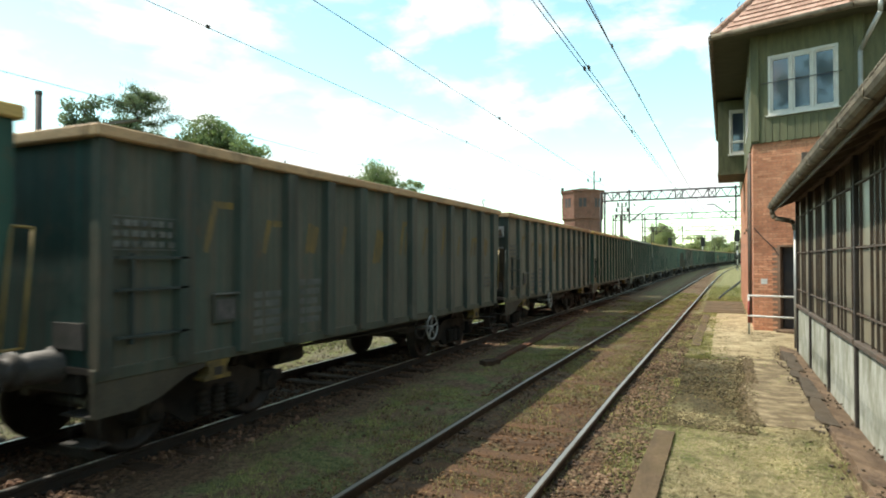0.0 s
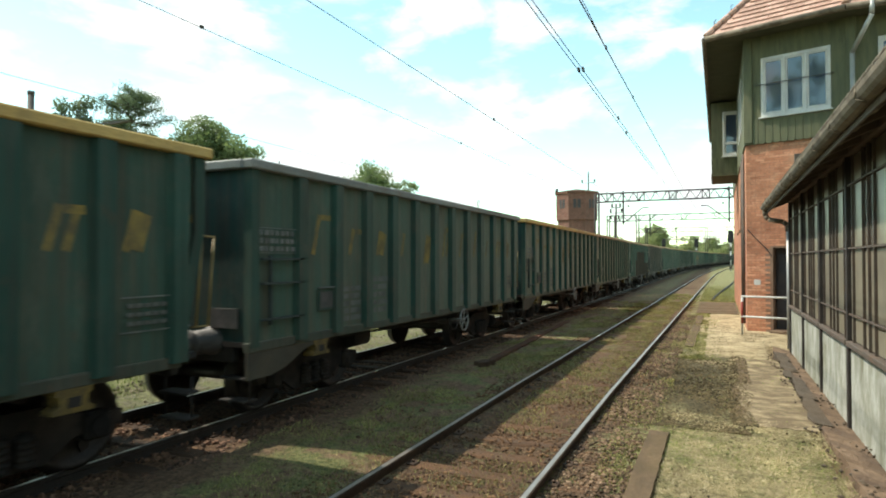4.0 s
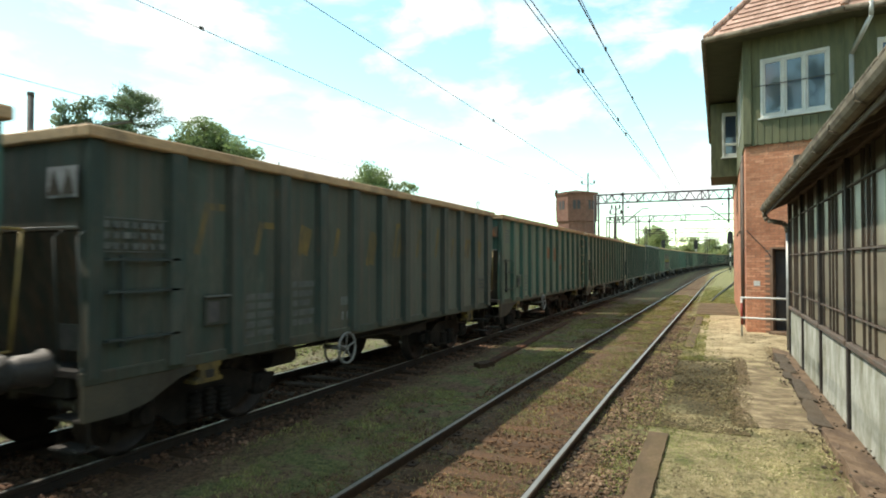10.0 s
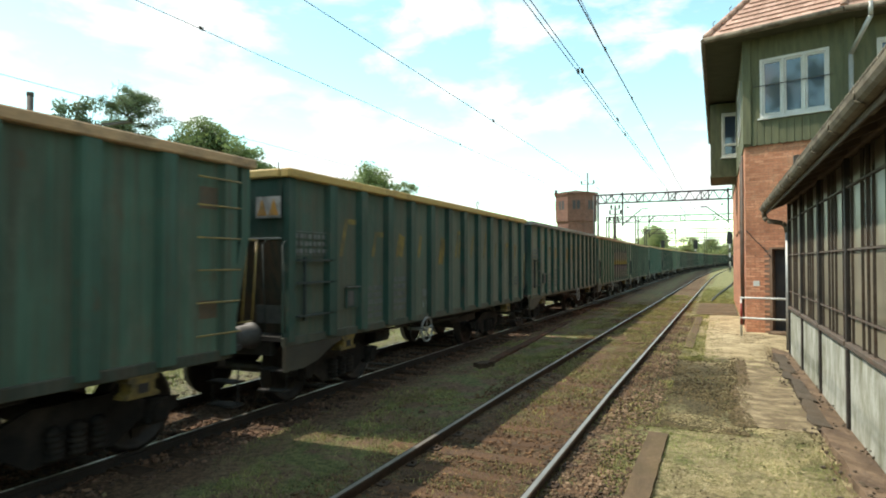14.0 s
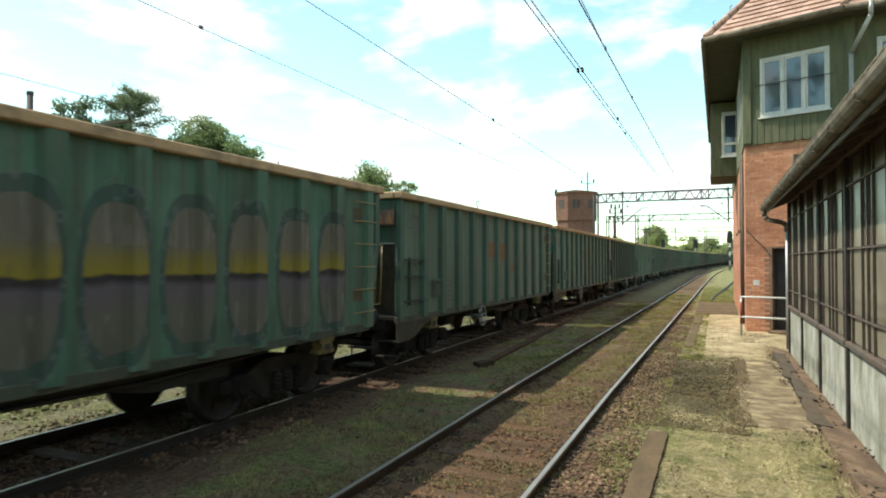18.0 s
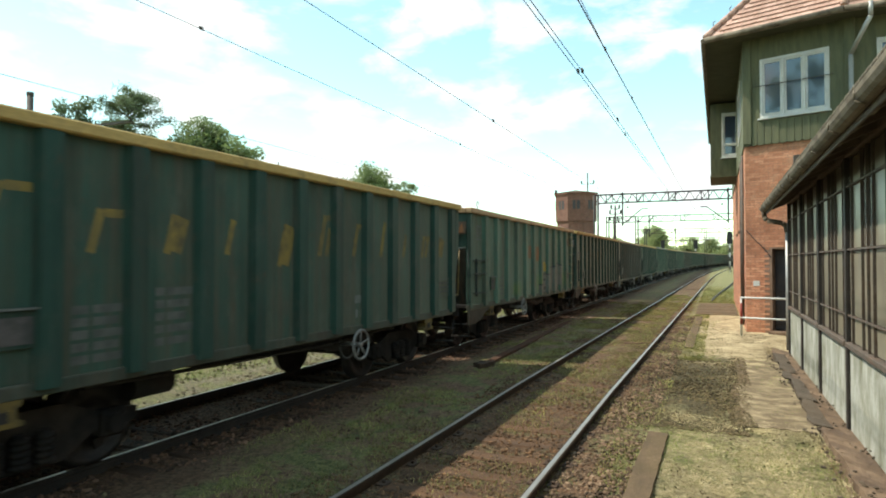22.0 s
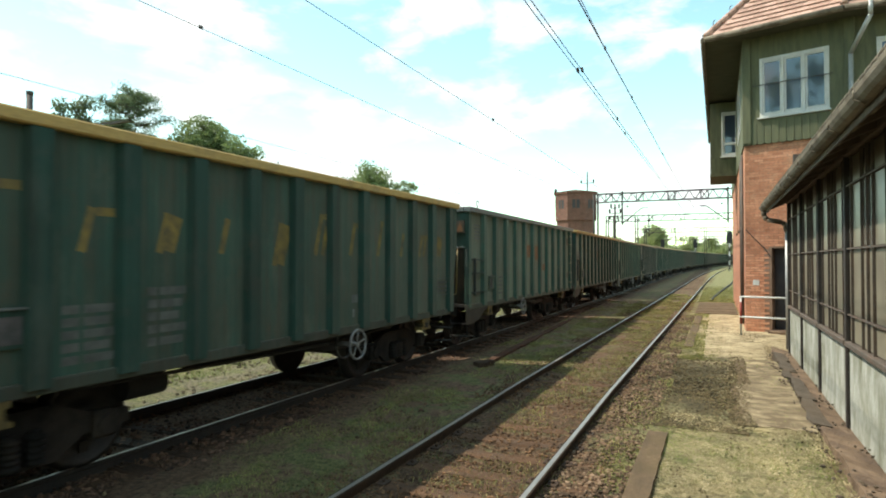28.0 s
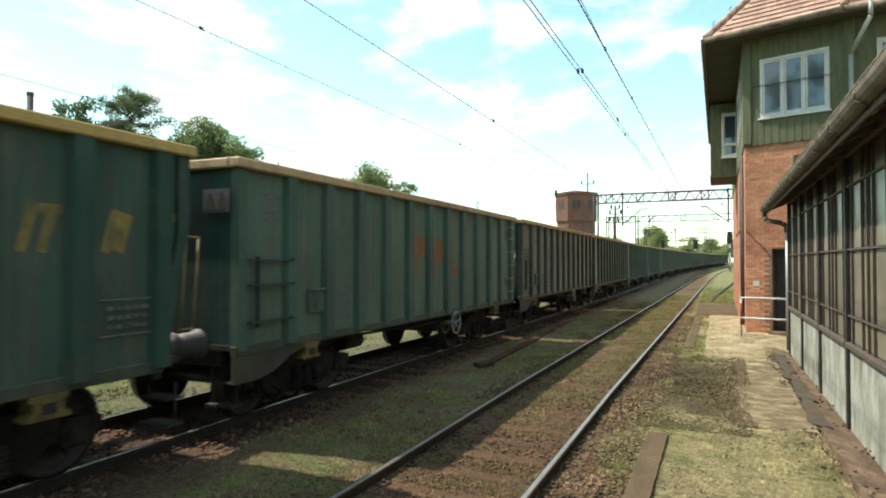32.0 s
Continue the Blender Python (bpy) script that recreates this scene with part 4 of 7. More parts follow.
# ---- glazed shed ----
def shed():
    X, END, FRONT, SILL, HEAD = 1.60, 17.0, -6.0, 0.96, 3.45
    s = thing("shed", "long lean-to shed with steel-framed glazing over concrete panels", "shed", kind="structure")
    pitch = 2.42
    posts = [END - 0.05 - pitch * i for i in range(10)]
    for y in posts:
        boxpart("post", (X - 0.05, y - 0.05, -0.24), (X + 0.06, y + 0.05, HEAD), M["steel_soot"], s, bev=0.008)
    for a, b in zip(posts, posts[1:]):
        boxpart("concrete_panel", (X - 0.01, b + 0.05, -0.27), (X + 0.08, a - 0.05, SILL - 0.05), M["panel"], s, "pale grey concrete panel", 0.012)
        w = new("glazed_bay")
        w.parent = s
        w["label"] = "bay of small dusty panes in brown steel bars"
        boxpart("sill", (X - 0.07, b + 0.05, SILL - 0.05), (X + 0.09, a - 0.05, SILL + 0.02), M["steel_brown"], w, bev=0.008)
        rows = (SILL + 0.02, 1.33, 2.20, 3.03, HEAD - 0.05)
        for z in rows[1:4]:
            boxpart("glazing_bar", (X - 0.030, b + 0.05, z - 0.011), (X + 0.02, a - 0.05, z + 0.011), M["steel_brown"], w)
        mid = (a + b) / 2
        cols = [b + 0.05, b + 0.30, mid - 0.30, mid, mid + 0.30, a - 0.30, a - 0.05]
        for y in cols[1:-1]:
            k = 0.015 if y == mid else 0.011
            boxpart("glazing_bar", (X - 0.026, y - k, rows[0]), (X + 0.02, y + k, rows[-1]), M["steel_brown"], w)
        for i, (y0, y1) in enumerate(zip(cols, cols[1:])):
            for j, (z0, z1) in enumerate(zip(rows, rows[1:])):
                clear = j > 1 and i not in (1, 4)
                boxpart("pane", (X + 0.004, y0 + 0.016, z0 + 0.018), (X + 0.010, y1 - 0.016, z1 - 0.018), M["pane_clear"] if clear else M["pane_shed"], w)
    boxpart("wall_plate", (X - 0.06, FRONT, HEAD - 0.03), (X + 0.12, END, HEAD + 0.06), M["beam"], s, "dark timber wall plate", 0.01)
    rng = random.Random(9)
    bm = bmesh.new()
    cuts = 60
    edge = [(1.20 + rng.uniform(-0.03, 0.03) + (rng.uniform(-0.03, 0.10) if 9 < FRONT + 23.25 * i / cuts < 16 else 0), FRONT + (END + 0.25 - FRONT) * i / cuts) for i in range(cuts + 1)]
    prism(bm, [(X + 0.1, FRONT), *edge, (X + 0.1, END + 0.25)], -0.35, -0.075, "z")
    for v in bm.verts:
        if v.co.z > -0.2:
            v.co.z -= 0.26 * max(v.co.x - 1.2, 0)
    part("plinth", bm, M["plinth"], s, "crumbling brown concrete plinth")
    y = 9.3
    while y < 15.6:
        length = rng.uniform(0.25, 1.1)
        bm = bmesh.new()
        w = rng.uniform(0.16, 0.26)
        x0 = 1.15 + rng.uniform(-0.05, 0.03)
        top = -0.055 + rng.uniform(-0.012, 0.012)
        prism(bm, [(x0 + rng.uniform(-0.03, 0.03), y), (x0 + w * 0.5, y + rng.uniform(-0.05, 0.0)), (x0 + w, y + rng.uniform(-0.03, 0.03)), (x0 + w + rng.uniform(-0.05, 0.02), y + length * 0.6), (x0 + w * 0.9, y + length - 0.03),
                   (x0 + w * 0.4, y + length - rng.uniform(0.01, 0.06)), (x0 + rng.uniform(-0.02, 0.05), y + length - 0.04), (x0 + rng.uniform(-0.03, 0.02), y + length * 0.4)], -0.2, top, "z")
        for v in bm.verts:
            v.co.z += (v.co.y - y) * 0.01 - (v.co.x - x0) * 0.14
        part("asphalt_chunk", bm, M["asphalt"], s)
        y += length - 0.02
    # end wall and back, so that the shed is closed
    boxpart("end_wall", (X + 0.09, END - 0.12, -0.15), (7.4, END, 4.6), M["steel_brown"], s, "brown boarded end wall")
    boxpart("back_wall", (7.4, FRONT, -0.15), (7.55, END, 5.6), M["inside"], s)
    boxpart("front_wall", (X, FRONT - 0.15, -0.15), (7.55, FRONT, 4.4), M["inside"], s)
    boxpart("floor_slab", (X + 0.08, FRONT, -0.14), (7.4, END, -0.02), M["slab"], s)
    # roof: boards on rafters, tiles, gutter
    slope = 0.42
    def roof_z(x):
        return 3.40 + (x - 1.10) * slope
    bm = bmesh.new()
    prism(bm, [(1.10, roof_z(1.10) - 0.03), (7.6, roof_z(7.6) - 0.03), (7.6, roof_z(7.6) + 0.02), (1.10, roof_z(1.10) + 0.02)], FRONT - 0.2, END + 0.22, "y")
    part("roof_boarding", bm, M["beam"], s, "dark boarded underside of the roof")
    y = END + 0.1
    while y > FRONT:
        bm = bmesh.new()
        prism(bm, [(1.13, roof_z(1.13) - 0.15), (2.9, roof_z(2.9) - 0.15), (2.9, roof_z(2.9) - 0.035), (1.13, roof_z(1.13) - 0.035)], y - 0.05, y + 0.05, "y")
        part("rafter", bm, M["beam"], s)
        y -= 0.85
    bm = bmesh.new()
    prism(bm, [(1.06, roof_z(1.06) + 0.022), (7.6, roof_z(7.6) + 0.022), (7.6, roof_z(7.6) + 0.05), (1.06, roof_z(1.06) + 0.05)], FRONT - 0.25, END + 0.26, "y")
    part("roof_covering", bm, M["roof_felt"], s)
    bm = bmesh.new()
    y = FRONT
    i = 0
    while y < END + 0.2:
        block(bm, (1.00, y + 0.01, roof_z(1.0) + 0.045), (1.36, y + 0.19, roof_z(1.0) + 0.10), 0.02)
        y += 0.2
    part("eaves_tiles", bm, M["gutter"], s, "row of worn mossy tiles at the eaves")
    g = thing("shed_gutter", "weathered half-round gutter under the shed roof", "gutter", kind="structure")
    bm = bmesh.new()
    arc = [(1.06 + 0.092 * math.cos(a), 3.365 + 0.105 * math.sin(a)) for a in [math.pi + math.pi * i / 8 for i in range(9)]]
    inner = [(1.06 + 0.080 * math.cos(a), 3.37 + 0.092 * math.sin(a)) for a in [2 * math.pi - math.pi * i / 8 for i in range(9)]]
    prism(bm, arc + inner, FRONT, END + 0.25, "y")
    part("trough", bm, M["gutter"], g)
    bm = bmesh.new()
    block(bm, (1.10, FRONT, 3.20), (1.12, END + 0.22, 3.39), 0.004)
    part("fascia", bm, M["beam"], g, "dark fascia board")
    bm = bmesh.new()
    pipe(bm, [(1.06, END + 0.1, 3.28), (1.07, END + 0.1, 3.14), (1.13, END + 0.1, 3.05), (1.46, END + 0.1, 2.98), (1.54, END + 0.1, 2.9), (1.56, END + 0.1, 2.75)], 0.06, 10)
    part("elbow", bm, M["gutter"], g, "brown rusty elbow of the downpipe")
    bm = bmesh.new()
    pipe(bm, [(1.56, END + 0.1, 2.76), (1.56, END + 0.1, -0.1)], 0.045, 10)
    part("downpipe", bm, M["zinc"], g, "pale zinc downpipe")
    for y in [END - 0.6 - 1.2 * i for i in range(18)]:
        bm = bmesh.new()
        pipe(bm, [(1.13, y, 3.42), (0.972, y, 3.36), (0.968, y, 3.28), (1.05, y, 3.245)], 0.008, 5)
        part("gutter_bracket", bm, M["gutter"], g)


shed()


# ---- signal box ----
def lay_bricks(wall, corner, turn, length, door):
    """Courses of single bricks on the face of a wall; the lower ones joined in one part."""
    rng = random.Random(33)
    meshes = {}
    for n_, half in (("stretcher", 0.124), ("header", 0.058)):
        bm = bmesh.new()
        block(bm, (-half, -0.009, -0.0325), (half, 0.004, 0.0325))
        meshes[n_] = mesh_of("brick", bm, M["brick"])
    at = pose(corner[0], corner[1], 0, 0, 0, turn)
    verts, faces = [], []
    for row in range(75):
        z = -0.06 + 0.0755 * row
        if z > 5.53:
            break
        u = 0.0
        kinds = ["header"] if row % 2 else []
        while u < length - 0.06:
            kind = kinds.pop() if kinds else ("header" if length - u < 0.26 else "stretcher")
            w = 0.262 if kind == "stretcher" else 0.131
            c = u + w / 2
            u += w
            if u > length + 0.02 or (z < door[2] + 0.03 and door[0] - w / 2 < c < door[1] + w / 2):
                continue
            m = at @ pose(c, rng.uniform(-0.003, 0.004), z + rng.uniform(-0.002, 0.002), 0, rng.uniform(-0.5, 0.5), 0)
            if z > 3.25:
                piece("brick", meshes[kind], wall, m)
            else:
                i = len(verts)
                verts += [tuple(m @ v.co) for v in meshes[kind].vertices]
                faces += [tuple(i + k for k in f.vertices) for f in meshes[kind].polygons]
    ob = new("brick_courses", sheet("brick_courses", verts, faces, M["brick"]))
    ob.parent = wall
    tagged(ob, kind="stuff")


def signal_box():
    A, B, E, G, I = (0.80, 21.01), (3.28, 20.23), (8.2, 20.23), (8.2, 37.3), (0.80, 37.3)
    ex, ey = Vector((0.954, -0.2995)), Vector((0.2995, 0.954))
    FLOOR, TOP = 5.63, 8.81
    b = thing("signal_box", "brick signal box with a green boarded upper storey and tiled roof", "signal box", kind="structure")

    def wall(name, p, q, z0, z1, thick, material, holes=(), label=""):
        """A wall from p to q with its outside on the right hand, cut by holes (from, to, low, high)."""
        d = Vector((q[0] - p[0], q[1] - p[1]))
        length = d.length
        d.normalize()
        nrm = Vector((-d.y, d.x))
        bm = bmesh.new()
        cuts = sorted({0.0, length, *[h[0] for h in holes], *[h[1] for h in holes]})
        for u0, u1 in zip(cuts, cuts[1:]):
            zs = [z0]
            for h in holes:
                if h[0] <= u0 + 1e-6 and u1 <= h[1] + 1e-6:
                    zs += [h[2], h[3]]
            zs.append(z1)
            for lo, hi in zip(zs[::2], zs[1::2]):
                if hi - lo < 1e-4:
                    continue
                pl = [Vector(p) + d * u0, Vector(p) + d * u1, Vector(p) + d * u1 + nrm * thick, Vector(p) + d * u0 + nrm * thick]
                prism(bm, [(v.x, v.y) for v in pl], lo, hi, "z")
        bmesh.ops.remove_doubles(bm, verts=bm.verts[:], dist=1e-5)
        return part(name, bm, material, b, label)

    front = wall("brick_wall", A, B, -0.15, FLOOR, 0.4, M["mortar"], [(0.72, 1.72, -0.02, 2.42)], "weathered red brick wall with a doorway")
    lay_bricks(front, A, -17.43, 2.59, (0.72, 1.72, 2.42))
    wall("brick_wall", B, E, -0.15, FLOOR, 0.4, M["brick_front"])
    wall("brick_wall", E, G, -0.15, FLOOR, 0.4, M["brick_side"])
    wall("brick_wall", G, I, -0.15, FLOOR, 0.4, M["brick_front"])
    side = [(7.9, 8.5, 3.2, 5.0), (10.7, 11.3, 3.2, 5.0), (13.9, 14.5, 3.2, 5.0)]
    wall("brick_wall", I, A, -0.15, FLOOR, 0.4, M["brick_side"], side, "red brick wall along the track")
    for u0, u1, z0, z1 in side:
        boxpart("stair_window", (0.93, 37.3 - u1, z0), (0.96, 37.3 - u0, z1), M["pane_box"], b)
        boxpart("window_sill", (0.74, 37.3 - u1 - 0.05, z0 - 0.08), (1.0, 37.3 - u0 + 0.05, z0), M["plinth"], b)
    # the upper storey stands 6 cm proud
    a2, b2, e2, g2, i2 = (0.76, 20.96), (3.29, 20.16), (8.26, 20.16), (8.26, 37.36), (0.76, 37.36)
    wall("boarded_wall", a2, b2, FLOOR - 0.06, TOP, 0.2, M["board"], [(0.48, 2.29, 6.35, 8.14)], "mossy green boarded wall with a triple window")
    wall("boarded_wall", b2, e2, FLOOR - 0.06, TOP, 0.2, M["board"], [(0.75, 2.6, 6.38, 8.18)], "mossy green boarded wall")
    wall("boarded_wall", e2, g2, FLOOR - 0.06, TOP, 0.2, M["board"])
    wall("boarded_wall", g2, i2, FLOOR - 0.06, TOP, 0.2, M["board"])
    wall("boarded_wall", i2, a2, FLOOR - 0.06, TOP, 0.2, M["board"], [(11.5, 14.2, 6.4, 8.2)], "green boarded wall above the track")
    boxpart("side_window", (0.83, 34.06 - 10.9, 6.4), (0.86, 34.06 - 8.2, 8.2), M["pane_box"], b)
    for y in (34.06 - 10.9, 34.06 - 10.0, 34.06 - 9.1, 34.06 - 8.27):
        boxpart("side_window_post", (0.74, y, 6.4), (0.84, y + 0.07, 8.2), M["white_paint"], b)
    for z in (6.4, 8.13):
        boxpart("side_window_rail", (0.735, 34.06 - 10.9, z), (0.835, 34.06 - 8.2, z + 0.07), M["white_paint"], b)
    # boards below the windows, pointed at their feet
    def boards(p, q, u0, u1, z0, z1, width):
        d = Vector((q[0] - p[0], q[1] - p[1]))
        d.normalize()
        ang = math.degrees(math.atan2(d.y, d.x))
        bm = bmesh.new()
        w = width * 0.47
        prism(bm, [(-w, z0 + 0.05), (-w * 0.6, z0 + 0.01), (0, z0 - 0.01), (w * 0.6, z0 + 0.01), (w, z0 + 0.05), (w, z1), (-w, z1)], -0.022, 0.0, "y")
        me = mesh_of("board", bm, M["board"])
        u = u0 + width / 2
        while u < u1 - width / 3:
            pt = Vector(p) + d * u
            piece("board", me, b, Matrix.Translation((pt.x, pt.y, 0)) @ pose(0, 0, 0, 0, 0, ang))
            u += width
    boards(a2, b2, 0.0, 2.6, FLOOR - 0.08, 6.33, 0.20)
    boards(b2, e2, 0.0, 3.2, FLOOR - 0.08, 6.33, 0.20)
    # corner posts and a frieze under the eaves
    d12 = (Vector(b2) - Vector(a2)).normalized()
    for p in (a2, b2):
        bm = bmesh.new()
        block(bm, (-0.10, -0.06, FLOOR - 0.02), (0.14, 0.06, TOP), 0.01)
        o = part("corner_post", bm, M["board"], b, "green corner post")
        o.matrix_basis = pose(p[0] + 0.1 * d12.x, p[1] + 0.1 * d12.y, 0, 0, 0, -17.4)

    def window(at, ang, width, z0, z1, lights, transom=None, name="window"):
        """A white window in its opening: frame, posts, sill, panes, a rod across."""
        w = thing(name, "white-framed window of %d lights reflecting the sky" % lights, "window", (at[0], at[1], 0), ang, kind="structure")
        for n_, lo, hi in (("head_rail", (0, -0.02, z1 - 0.09), (width, 0.07, z1)), ("bottom_rail", (0, -0.02, z0), (width, 0.07, z0 + 0.09)),
                           ("jamb", (0, -0.021, z0), (0.08, 0.069, z1)), ("jamb", (width - 0.08, -0.021, z0), (width, 0.069, z1))):
            boxpart(n_, lo, hi, M["white_paint"], w, bev=0.008)
        step = (width - 0.16) / lights
        for i in range(1, lights):
            x = 0.08 + step * i
            boxpart("mullion", (x - 0.035, -0.025, z0 + 0.02), (x + 0.035, 0.065, z1 - 0.02), M["white_paint"], w, bev=0.008)
        for i in range(lights):
            bm = bmesh.new()
            u0, u1, v0, v1 = 0.08 + step * i + (0.04 if i else 0.004), 0.08 + step * (i + 1) - (0.04 if i < lights - 1 else 0.004), z0 + 0.094, z1 - 0.094
            for lo, hi in (((u0, v0), (u0 + 0.045, v1)), ((u1 - 0.045, v0), (u1, v1)), ((u0 + 0.045, v0), (u1 - 0.045, v0 + 0.05)), ((u0 + 0.045, v1 - 0.05), (u1 - 0.045, v1))):
                block(bm, (lo[0], 0.0, lo[1]), (hi[0], 0.05, hi[1]), 0.006)
            part("sash", bm, M["white_paint"], w)
            boxpart("pane", (0.08 + step * i + 0.02, 0.03, z0 + 0.06), (0.08 + step * (i + 1) - 0.02, 0.036, z1 - 0.06), M["pane_box"], w)
        if transom:
            boxpart("transom", (0.02, -0.023, transom - 0.05), (width - 0.02, 0.067, transom + 0.05), M["white_paint"], w, bev=0.008)
        else:
            bm = bmesh.new()
            tube(bm, (-0.18, -0.06, z0 + 0.98), (width + 0.1, -0.06, z0 + 0.98), 0.012, 6)
            part("guard_rod", bm, M["steel_dark"], w, "dark guard rod across the panes")
        boxpart("window_sill", (-0.05, -0.09, z0 - 0.05), (width + 0.05, 0.04, z0), M["white_paint"], w, bev=0.008)
        return w

    p0 = Vector(a2) + d12 * 0.48
    window((p0.x, p0.y), -17.43, 1.81, 6.35, 8.14, 3, name="window_1")
    window((b2[0] + 0.75, b2[1]), 0, 1.85, 6.38, 8.18, 3, name="window_2")
    # bay over the track
    bay = thing("bay", "green boarded bay hanging out over the track", "bay window", kind="structure")
    y0, y1, x0 = 28.4, 31.4, -0.22
    for n_, lo, hi in (("bay_wall", (x0, y0, 5.70), (0.23, y0 + 0.12, 8.7)), ("bay_wall", (0.92, y0 + 0.002, 5.70), (0.84, y0 + 0.12, 8.7)),
                       ("bay_wall", (0.23, y0, 5.70), (0.84, y0 + 0.12, 6.45)), ("bay_wall", (0.23, y0, 8.26), (0.84, y0 + 0.12, 8.7)),
                       ("bay_side", (x0 - 0.01, y0 + 0.12, 5.70), (x0 + 0.11, y1 - 0.12, 8.7)), ("bay_wall", (x0, y1 - 0.12, 5.70), (0.76, y1, 8.7)),
                       ("bay_floor", (x0 - 0.03, y0 - 0.03, 5.60), (0.76, y1 + 0.03, 5.70))):
        boxpart(n_, tuple(map(min, lo, hi)), tuple(map(max, lo, hi)), M["board"], bay)
    bm = bmesh.new()
    w = 0.075
    prism(bm, [(-w, 5.72), (-w * 0.5, 5.66), (w * 0.5, 5.66), (w, 5.72), (w, 6.36), (-w, 6.36)], -0.022, 0, "y")
    me = mesh_of("board", bm, M["board"])
    for i in range(6):
        piece("board", me, bay, Matrix.Translation((x0 + 0.09 + 0.165 * i, y0, 0)))
    window((0.21, y0 - 0.01), 0, 0.66, 6.42, 8.29, 1, 6.95, name="window_3")
    # doorway
    door = thing("door_1", "dark open doorway with a recessed door in the brick wall", "door", (A[0], A[1], 0), -17.43, kind="structure")
    boxpart("door_leaf", (0.74, 0.28, -0.02), (1.70, 0.33, 2.40), M["door"], door, bev=0.005)
    for lo, hi in (((0.80, 0.262, 0.15), (1.18, 0.281, 1.0)), ((1.26, 0.262, 0.15), (1.64, 0.281, 1.0)), ((0.80, 0.262, 1.15), (1.18, 0.281, 2.2)), ((1.26, 0.262, 1.15), (1.64, 0.281, 2.2))):
        boxpart("door_panel", lo, hi, M["door"], door, bev=0.012)
    boxpart("doorstep", (0.66, -0.25, -0.12), (1.80, 0.28, -0.03), M["plinth"], door, bev=0.015)
    # eaves, soffit, gutter
    eave = [(-0.29, 20.50), (3.17, 19.41), (8.9, 19.41), (8.9, 38.3), (-0.29, 38.3)]
    bm = bmesh.new()
    prism(bm, eave, TOP, TOP + 0.05, "z")
    part("soffit", bm, M["soffit"], b, "faded green boarded soffit")
    bm = bmesh.new()
    for p, q in zip(eave, eave[1:] + eave[:1]):
        d = (Vector(q) - Vector(p)).normalized()
        o = Vector((d.y, -d.x))
        pl = [Vector(p) - d * 0.02, Vector(q) + d * 0.02, Vector(q) + o * 0.03, Vector(p) + o * 0.03]
        prism(bm, [(v.x, v.y) for v in pl], TOP - 0.06, TOP + 0.07, "z")
    part("fascia", bm, M["gutter"], b, "weathered fascia and gutter")
    bm = bmesh.new()
    for p, q in zip(eave[:2], eave[1:3]):
        d = (Vector(q) - Vector(p)).normalized()
        o = Vector((d.y, -d.x))
        a_, c_ = Vector(p) + o * 0.06, Vector(q) + o * 0.06
        tube(bm, (a_.x, a_.y, TOP + 0.03), (c_.x, c_.y, TOP + 0.03), 0.075, 10)
    tube(bm, (-0.35, 20.48, TOP + 0.03), (-0.35, 38.3, TOP + 0.03), 0.07, 10)
    part("gutter", bm, M["gutter"], b)
    # hipped roof of clay tiles
    ridge_z, back = 13.33, [(4.04, 23.01), (4.9, 23.01), (4.9, 34.3), (4.04, 34.3)]
    z0 = TOP + 0.09
    ring = [(*p, z0) for p in eave]
    top = [(*back[0], ridge_z), (*back[0], ridge_z), (*back[1], ridge_z), (*back[2], ridge_z), (*back[3], ridge_z)]
    verts = ring + top
    faces = [(0, 1, 5), (1, 2, 7, 5), (2, 3, 8, 7), (3, 4, 9, 8), (4, 0, 5, 9), (5, 7, 8, 9)]
    ro = new("roof", sheet("roof", verts, faces, M["tile"]))
    ro.parent = b
    ro["label"] = "hipped roof of faded red clay tiles"
    bm = bmesh.new()
    bm.from_mesh(ro.data)
    bmesh.ops.recalc_face_normals(bm, faces=bm.faces[:])
    bm.to_mesh(ro.data)
    bm.free()
    bm = bmesh.new()
    prism(bm, [(-0.128, 0.0), (0.128, 0.0), (0.128, 0.026), (-0.128, 0.026)], -0.30, 0.0, "y")
    for v in bm.verts:
        v.co.z += 0.05 * v.co.y / -0.3
        v.co.z += 0.02 * math.cos(v.co.x / 0.13 * 3.1)
    tm = mesh_of("tile", bm, M["tile"])

    def tiled(p, q, r):
        """Rows of tiles on the slope from the eave p-q up to r."""
        p, q, r = Vector(p), Vector(q), Vector(r)
        ax = (q - p).normalized()
        up = (r - p) - ax * (r - p).dot(ax)
        height = up.length
        up.normalize()
        nz = ax.cross(up)
        basis = Matrix((ax, up, nz)).transposed().to_4x4()
        v, row = 0.25, 0
        while v < height and row < 15:
            u = 0.13 + (0.13 if row % 2 else 0.0)
            lo = (r - p).dot(ax) * v / height
            hi = (q - p).length + ((r - p).dot(ax) - (q - p).length) * v / height
            while u < (q - p).length:
                if lo < u < hi:
                    piece("tile", tm, ro, Matrix.Translation(p + ax * u + up * v) @ basis)
                u += 0.262
            v += 0.235
            row += 1

    tiled(ring[0], ring[1], top[0])
    tiled(ring[1], ring[2], top[2])
    bm = bmesh.new()
    for a_, c_ in ((ring[0], top[0]), (ring[1], top[0])):
        a_, c_ = Vector(a_), Vector(c_)
        n_ = int((c_ - a_).length / 0.32)
        for i in range(n_):
            tube(bm, a_.lerp(c_, i / n_) + Vector((0, 0, 0.03)), a_.lerp(c_, (i + 1.12) / n_) + Vector((0, 0, 0.05)), 0.10, 8, 0.085)
    part("hip_tiles", bm, M["tile"], b, "rounded clay hip tiles")
    bm = bmesh.new()
